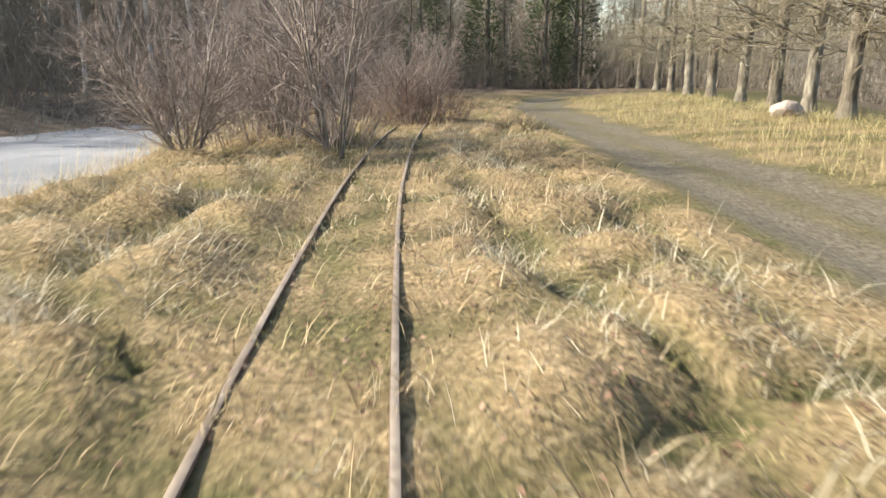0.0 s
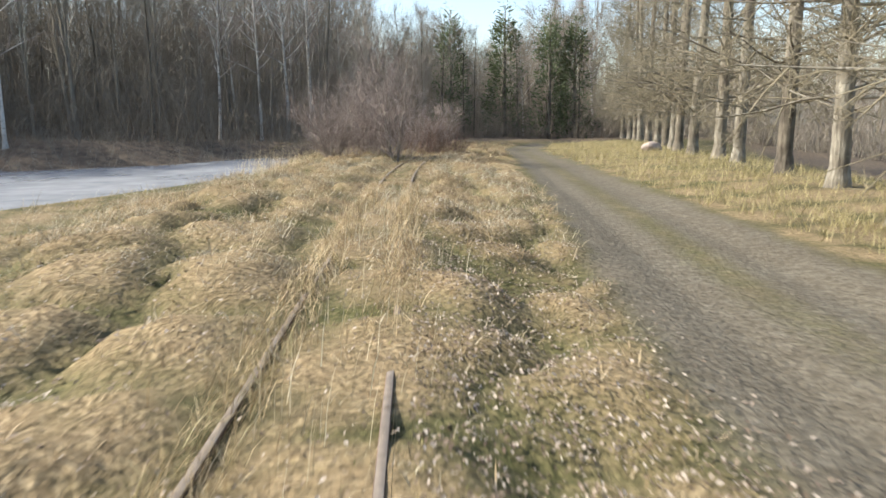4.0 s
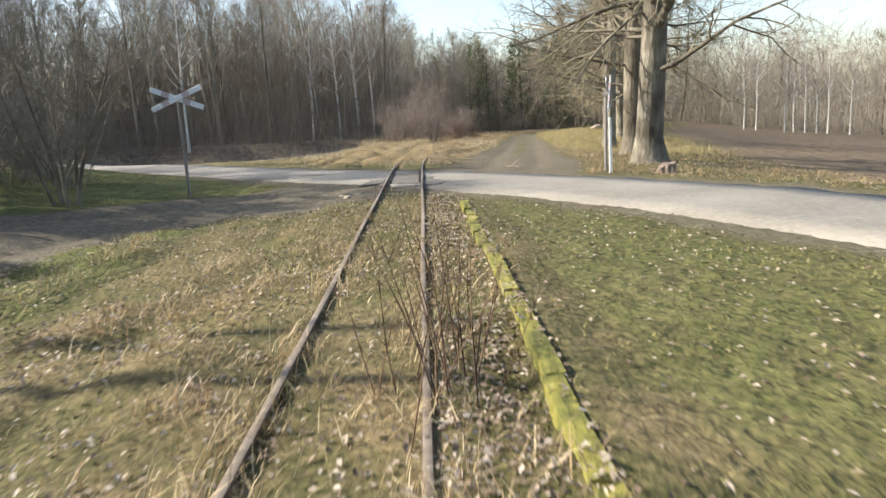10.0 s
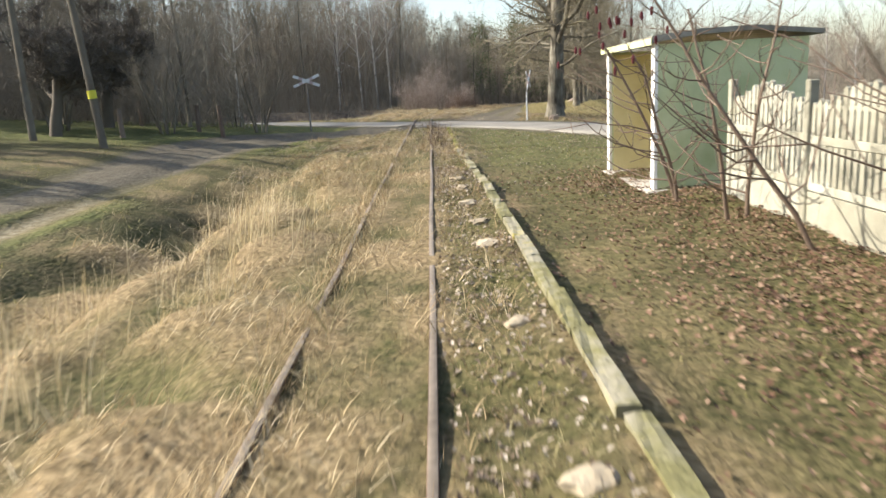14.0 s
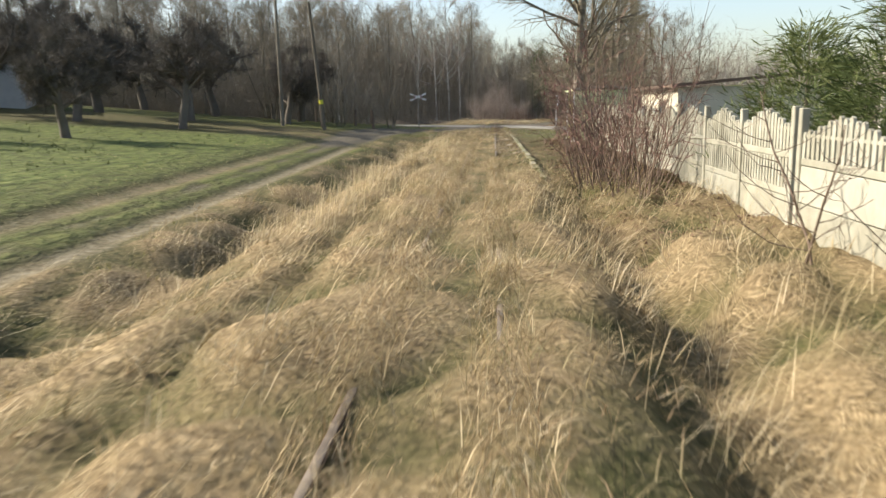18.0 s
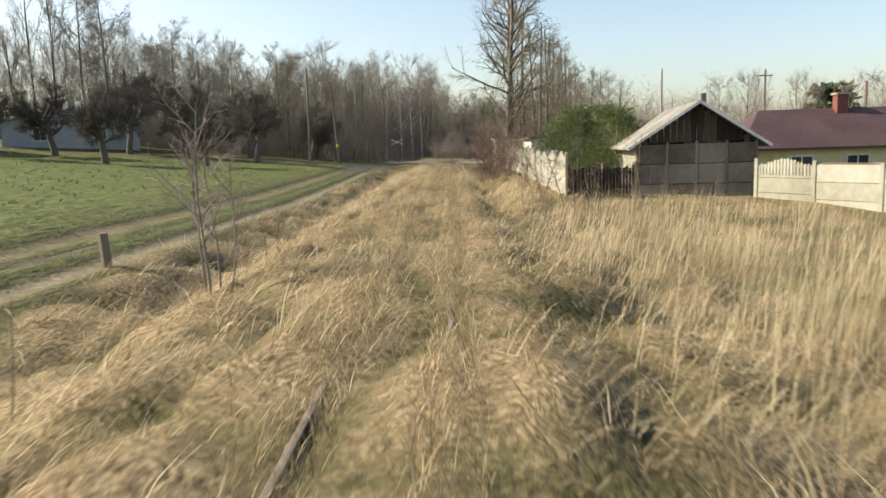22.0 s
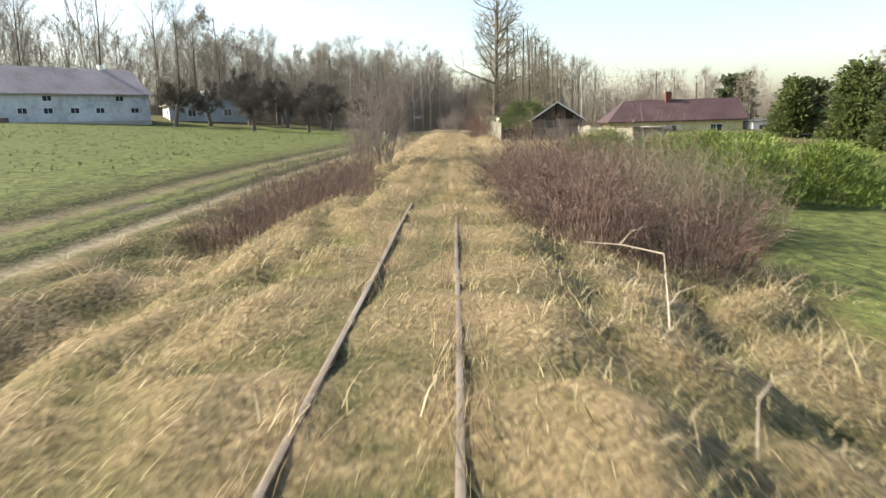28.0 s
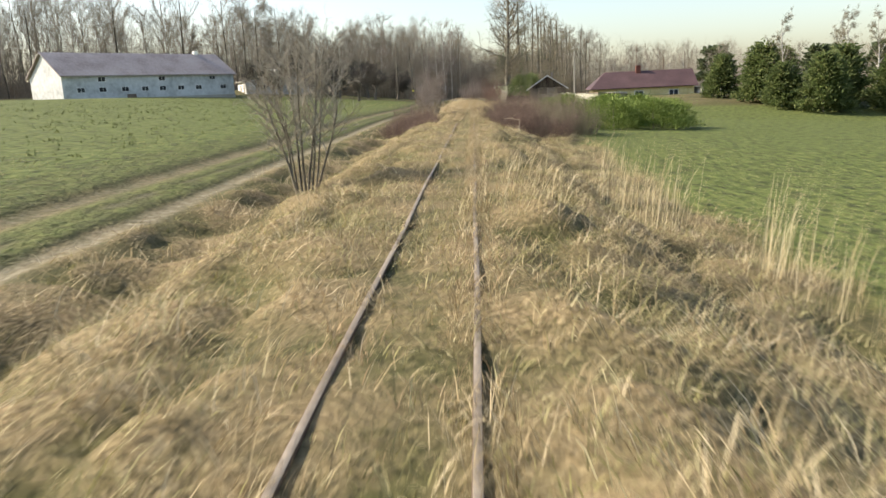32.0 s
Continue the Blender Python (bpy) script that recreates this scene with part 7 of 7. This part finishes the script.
bs = tree("birch_sapling", "sapling", 1.7, 0.010, 115, M_GREYSTEM, M_TWIG, "thin pale-stemmed birch sapling beside the track", "shrub", at(-2.4, -5.0), S_G)
for x, y, s in ((-2.7, -4.2, 0.8), (-2.2, -6.1, 0.9), (-2.9, -5.6, 1.1), (-2.5, -7.2, 0.7)):
    copy_scaled(bs, x, y, s, x * 300)
small = tree("sapling", "sapling", 1.3, 0.012, 109, M_BARK, M_TWIG, "thin bare sapling in the straw", "shrub", at(-3.2, 12.0), S_G, stems=2, spread=0.2)
for x, y, s in ((-2.5, 16.0, 0.8), (-3.0, 6.0, 1.2), (-2.9, -2.5, 1.0), (-3.3, 21, 0.9), (-2.6, -17, 1.0), (2.2, 9.5, 0.9), (2.7, 12.5, 1.0), (3.1, 4.0, 1.0), (4.6, 8.0, 1.3), (5.4, 11.0, 1.2), (6.3, 9.2, 1.3), (3.9, 10.8, 1.1)):
    copy_scaled(small, x, y, s, x * 99)


def sumac(m, h, n, seed, fruit_n, label, way=(0, 0), r=0.026):
    """Dark stems that lean, with few long branches that bend upwards like antlers."""
    rg = np.random.RandomState(seed)
    s = thing("sumac_shrub", m, label, "shrub", "sumac shrubs beside the fence")
    tips = []
    crown = Tubes()
    for i in range(n):
        tb = Tubes()
        p = np.array([rg.normal(0, 0.12), rg.normal(0, 0.12), -0.08])
        d = unit(np.array([way[0] + rg.normal(0, 0.2), way[1] + rg.normal(0, 0.2), 1]))
        hh = h * rg.uniform(0.8, 1.05)
        pts = [p]
        for k in range(6):
            d = unit(d + rg.normal(0, 0.09, 3) + np.array([0, 0, 0.03]))
            pts.append(pts[-1] + d * hh / 6)
        tb.add(pts, r * np.linspace(1, 0.35, 7), 7)
        part("stem", tb.mesh("stem", M_SUMAC), None, s)
        pts = np.array(pts)
        for k in range(12):
            t = 0.9 + 4.9 * (k + rg.uniform(0, 1)) / 12
            j = int(t)
            q = pts[j] + (pts[j + 1] - pts[j]) * (t - j)
            a = rg.uniform(0, 6.283)
            e = unit(np.array([math.cos(a) + way[0] * 1.2, math.sin(a) + way[1] * 1.2, 0.15]))
            L = hh * rg.uniform(0.3, 0.55) * (1.1 - 0.1 * t)
            line = [q]
            for g in range(4):
                e = unit(e + rg.normal(0, 0.16, 3) + np.array([0, 0, 0.16]))
                line.append(line[-1] + e * L / 4)
            rb = r * (0.5 - 0.05 * t)
            crown.add(line, np.linspace(rb, rb * 0.4, 5), 5)
            tips.append((line[-1], e))
            for g in range(3):
                w = line[1 + g] + (line[2 + g] - line[1 + g]) * rg.uniform(0, 1)
                f = unit(e + rg.normal(0, 0.55, 3))
                l2 = L * rg.uniform(0.3, 0.55)
                mid = w + f * l2 * 0.5
                f = unit(f + rg.normal(0, 0.15, 3) + np.array([0, 0, 0.25]))
                crown.add([w, mid, mid + f * l2 * 0.5], [rb * 0.55, rb * 0.42, rb * 0.3], 4)
                tips.append((mid + f * l2 * 0.5, f))
    part("crown", crown.mesh("crown", M_SUMAC), None, s)
    tips.sort(key=lambda t: t[0][0] * 0.6 - t[0][2])
    for t, g in tips[:fruit_n]:
        bm = bmesh.new()
        bmesh.ops.create_icosphere(bm, subdivisions=2, radius=1.0)
        for v in bm.verts:
            w = 1 + 0.25 * noise.noise(v.co * 3)
            v.co = Vector((v.co.x * 0.016 * w, v.co.y * 0.016 * w, v.co.z * 0.045))
        part("fruit_head", bm, M_SUMACRED, s, "dark red fruit head").matrix_local = Matrix.Translation(Vector(t) + Vector((0, 0, 0.035)))
    return s


for i, (x, y, h, n, fruit_n, way) in enumerate([(3.3, 39.5, 2.4, 2, 12, (-0.4, -0.1)), (3.35, 38.3, 2.6, 2, 9, (-0.35, -0.15)), (3.45, 36.8, 3.0, 1, 4, (-0.3, -0.1)), (3.45, 35.2, 3.2, 2, 4, (-0.3, -0.1)), (3.5, 33.6, 3.2, 1, 2, (-0.28, -0.05)), (3.4, 32.2, 3.0, 2, 0, (-0.3, 0.0)), (3.3, 30.8, 2.8, 1, 0, (-0.2, -0.1))]):
    sumac(at(x, y), h, n, 21 + i, fruit_n, "bare sumac with dark red fruit heads beside the white fence" if fruit_n else "bare dark-stemmed sumac in front of the white fence", way)
for i, (x, y, h, n) in enumerate([(3.3, 20.0, 1.9, 2), (2.9, 16.8, 1.9, 1), (3.2, 15.2, 1.8, 1), (3.0, 13.5, 1.8, 2), (3.5, 11.0, 1.7, 1), (3.5, 9.0, 1.8, 2), (5.2, 11.5, 1.9, 2)]):
    sumac(at(x, y), h, n, 31 + i, 0, "bare antler-branched sumac in the straw", (-0.15 + 0.07 * (i % 4), -0.1), 0.016)


# thickets: sumac stems, brambles, dogwood, broom
def thicket(name, m, n, rx, ry, h, r, seed, material, label, fork=4, lean=0.28, spike=0.3, stem_mat=None):
    rg = np.random.RandomState(seed)
    a, q = rg.uniform(0, 6.28, n), np.sqrt(rg.uniform(0, 1, n))
    p = np.column_stack([np.cos(a) * q * rx, np.sin(a) * q * ry, np.full(n, -0.05)])
    lumpy = 1 + 0.25 * np.sin(3 * a + seed) * q
    hh = h * (1 - 0.45 * q * q) * rg.uniform(0.55, 1.12, n) * lumpy
    d = norm_rows(np.column_stack([np.cos(a) * q * lean + rg.normal(0, 0.22, n), np.sin(a) * q * lean + rg.normal(0, 0.22, n), np.ones(n)]))
    quads, tris = bulk_bush(p, hh, d, r, rg, fork, spike, (0.12, 0.32), 0.6)
    s = thing(name, m, label, "shrub")
    part("branching", mesh_np("branching", quads[0], quads[1], stem_mat or material), None, s)
    part("crown", mesh_np("crown", tris[0], tris[1], material), None, s)
    return s


M_WEED = mat("withered_weed", [(0.05, 0.03, 0.018), (0.10, 0.062, 0.037), (0.18, 0.12, 0.075)], fine=4.0, coarse=1.0, rough=0.9, bump=0, island=0.6)
thicket("sumac_thicket", at(2.6, 26.4), 100, 0.85, 2.1, 3.2, 0.013, 31, M_REDTWIG, "dense tall thicket of reddish bare stems beside the fence", 9, 0.36, 0.25, M_SUMAC)
thicket("sumac_thicket", at(2.9, 30.2), 55, 0.6, 1.8, 2.3, 0.011, 32, M_REDTWIG, "thicket of reddish bare stems beside the fence", 8, 0.3, 0.25, M_SUMAC)
for i, (x, y, rx, ry, h, n) in enumerate([(2.1, -18.5, 0.8, 1.5, 1.2, 260), (2.7, -21.5, 1.3, 1.8, 1.6, 460), (2.2, -24.6, 1.0, 1.7, 1.6, 460), (3.7, -25.0, 1.2, 1.9, 1.8, 460), (2.3, -28.0, 0.9, 1.3, 1.25, 330), (4.6, -20.5, 1.4, 2.4, 1.8, 420), (5.2, -24.8, 1.1, 1.6, 1.6, 330), (3.6, -28.6, 0.9, 1.1, 1.1, 240), (3.6, -17.0, 1.2, 1.6, 1.4, 300)]):
    thicket("dogwood_shrub", at(x, y), n, rx, ry, h * 1.25, 0.008, 40 + i, M_PURPLE if i % 3 else M_TWIG, "dense reddish-brown bare dogwood shrub" if i % 3 else "dense olive-brown bare shrub", 7, 0.55, 0.5)
for i, (x, y, rx, ry, h, n) in enumerate([(-2.6, -21.0, 0.9, 1.7, 1.35, 320), (-2.9, -24.4, 1.0, 1.6, 1.35, 340), (-2.5, -17.9, 0.7, 1.2, 0.9, 200), (-2.9, -27.0, 1.0, 1.4, 1.0, 260), (-1.9, -23.2, 0.5, 1.2, 0.6, 160)]):
    thicket("bramble_shrub", at(x, y), n, rx, ry, h, 0.006, 50 + i, M_PURPLE, "low tangled brown bramble shrub", 6)
thicket("willow_shrub", at(*turn(-1.7, 102.0)), 260, 2.0, 2.2, 2.5, 0.009, 162, M_PALETWIG, "dense low bare twigs of a shrub beside the track", 7, 0.5)
thicket("willow_shrub", at(*turn(1.2, 108.6)), 260, 1.9, 2.0, 2.1, 0.010, 163, M_PURPLE, "dense rounded reddish-grey bare shrub", 7, 0.5)
V_G = "bare shrubs over the end of the track"
tree("willow_shrub", "shrub", 4.2, 0.028, 62, M_GREYSTEM, M_PALETWIG, "airy bare grey-pink shrub beside the overgrown track", "shrub", at(*turn(-1.5, 102.0)), V_G, stems=22, spread=0.55, fuzz=5000, fine=(0.1, 0.3), thick=0.005)
tree("willow_shrub", "shrub", 3.0, 0.024, 63, M_GREYSTEM, M_PALETWIG, "thin bare grey shrub beside the pond", "shrub", at(*turn(-2.8, 99.0)), V_G, stems=16, spread=0.6, fuzz=5000, fine=(0.1, 0.3), thick=0.005)
tree("willow_shrub", "shrub", 3.0, 0.024, 64, M_FBARK, M_PALETWIG, "reddish rounded bare shrub at the end of the track", "shrub", at(*turn(1.4, 108.5)), V_G, stems=24, spread=0.7, fuzz=5000, fine=(0.1, 0.3), thick=0.005)
tree("willow_shrub", "shrub", 5.4, 0.032, 65, M_GREYSTEM, M_PALETWIG, "tall thin bare stems beside the track", "shrub", at(*turn(-0.4, 99.5)), V_G, stems=7, spread=0.25, fuzz=5000, fine=(0.1, 0.3), thick=0.005)
thicket("dry_weeds", at(0.5, 49.9), 26, 0.38, 1.0, 1.1, 0.006, 66, M_WEED, "upright brown withered weeds between rail and kerb", 5, 0.12, 0.12)
for i, (x, y, rx, ry, h) in enumerate([(7.6, -3.5, 1.8, 2.6, 1.2), (8.0, -1.4, 1.6, 2.0, 1.35), (9.4, -7.5, 2.2, 2.6, 1.7), (5.9, -7.8, 1.5, 1.9, 1.55), (11.2, -12.0, 2.0, 2.4, 1.9), (8.8, -14.6, 2.0, 2.4, 1.9), (7.2, 0.5, 1.4, 1.8, 1.0), (10.6, -18.2, 2.0, 2.2, 1.7), (8.2, -19.0, 1.8, 2.0, 1.7), (12.2, -16.0, 1.6, 2.0, 1.7)]):
    if i == 0:
        broom = evergreen("broom_shrub", 1.75, 1.75, 8000, 70, M_BROOM, "bright green bushy broom beside the meadow", at(x, y), needle=(0.09, 0.2), wide=0.045, group="broom shrubs beside the meadow", up=(0.5, 2.2))
    else:
        copy_scaled(broom, x, y, 0.5 * (rx + ry) / 1.85, 67 * i, (0, 0), h / 1.75)


thicket("bramble_shrub", at(2.7, -14.4), 300, 0.9, 1.3, 0.95, 0.006, 58, M_REDTWIG, "low reddish-brown bramble tangle beside the track", 6)
for x, y, s in ((-58, 62, 1.15), (-52, 66, 1.2), (-47, 60, 1.1), (-63, 70, 1.2), (-42, 68, 1.05), (-38, 64, 1.0), (-68, 60, 1.1), (-74, 66, 1.2)):
    copy_scaled(woods[int(-x) % 5], x, y, s, x * 23)


# reeds: tall upright pale stalks in clumps
def reeds(name, spots, seed, h, label, n=70, spread=0.28, lean=(0.02, 0.3), material=None, width=(0.003, 0.007)):
    rg = np.random.RandomState(seed)
    xy = np.concatenate([np.array(p) + rg.normal(0, spread, (n, 2)) for p in spots])
    m = len(xy)
    return blades(name, xy, rg.uniform(h[0], h[1], m), rg.uniform(width[0], width[1], m), rg.uniform(lean[0], lean[1], m), rg.uniform(-1.2, 1.2, m), material or M_REED, label, seed, curl=0.8, cat="reeds")


rq = random.Random(6)
reeds("reeds", [(4.1, -51.5), (4.3, -52.6), (3.4, -49.0), (4.6, -53.6), (3.0, -46.2), (3.3, -47)], 201, (0.9, 1.65), "tall pale standing reed stalks", 60, 0.2)
reeds("reeds", [(1.0 + rq.uniform(-0.3, 0.5), -52.5 + 0.45 * k) for k in range(16)], 202, (0.3, 0.62), "pale standing reed stalks beside the rail", 15, 0.3, (0.1, 0.6), None, (0.004, 0.008))
reeds("reeds", [(2.6 + rq.uniform(-0.6, 1.6), -8 + 0.8 * k) for k in range(22)], 203, (0.5, 0.95), "tall pale grass stalks beside the embankment", 80, 0.4, (0.05, 0.75))
reeds("reeds", [(5.0 + rq.uniform(-1.2, 1.4), -6 + 0.8 * k) for k in range(22)], 204, (0.4, 0.8), "tan grass stalks in the meadow", 110, 0.5, material=M_TAN)
reeds("reeds", [(rq.uniform(-3.2, -1.4), 22 + 0.9 * k) for k in range(22)], 205, (0.35, 0.7), "pale standing grass along the ditch", 50, 0.3)
reeds("reeds", [turn(-6.0 + rq.uniform(-0.4, 0.5), 95.5 + 1.2 * k) for k in range(18)] + [turn(-6.3 - 0.5 * k, 93.2 - 0.15 * k) for k in range(6)], 206, (0.35, 0.75), "brown reed stalks on the pond bank", 45, 0.4)
reeds("reeds", [turn(-4.4 + rq.uniform(-0.5, 0.5), 91.0 + 0.7 * k) for k in range(14)], 209, (0.5, 0.95), "pale reed stalks with frosted tips beside the pond", 34, 0.35)
reeds("reeds", [(rq.uniform(4.6, 9.2), rq.uniform(-3, 11)) for k in range(60)], 210, (0.4, 0.85), "tall straw-coloured grass in front of the shed", 75, 0.6, (0.02, 0.55))
reeds("reeds", [(rq.uniform(0.9, 3.0), 12 + 0.9 * k) for k in range(16)], 207, (0.4, 0.75), "pale standing grass beside the track", 30, 0.45, (0.15, 0.9))
reeds("reeds", [turn(rq.uniform(-0.3, 0.7), 71.5 + 0.75 * k) for k in range(18)], 208, (0.2, 0.45), "standing withered grass on the overgrown track", 24, 0.3, material=M_GREYSTRAW)

# bleached dead branches on the bank
def dead_branch(pts, r, label):
    tb = Tubes()
    tb.add(pts, np.linspace(r * 0.6, r * 0.25, len(pts)), 6)
    p = np.array(pts[len(pts) // 2])
    tb.add([p, p + np.array([0.1, 0.05, 0.1]), p + np.array([0.22, 0.02, 0.15])], [r * 0.35, r * 0.3, r * 0.15], 5)
    s = thing("dead_branch", Matrix.Identity(4), label, "branch", "dead branches on the bank")
    part("wood", tb.mesh("wood", M_DEAD), None, s)


def g3(x, y, z):
    return (x, y, float(height(x, y)) + z)


dead_branch([g3(1.95, -33.6, 0.0), g3(2.05, -33.2, 0.28), g3(2.12, -32.8, 0.55)], 0.018, "bleached dead branch standing in the grass")
dead_branch([g3(2.12, -32.8, 0.55), g3(1.8, -32.6, 0.56), g3(1.5, -32.5, 0.5)], 0.014, "bleached dead branch bent over the grass")
dead_branch([g3(1.9, -35.3, 0.0), g3(1.93, -35.2, 0.3)], 0.016, "pale broken stake in the grass")
dead_branch([g3(2.6, 65.3, 0.02), g3(2.75, 65.2, 0.03), g3(2.9, 65.0, 0.02)], 0.011, "pale fallen branch on the bare soil")
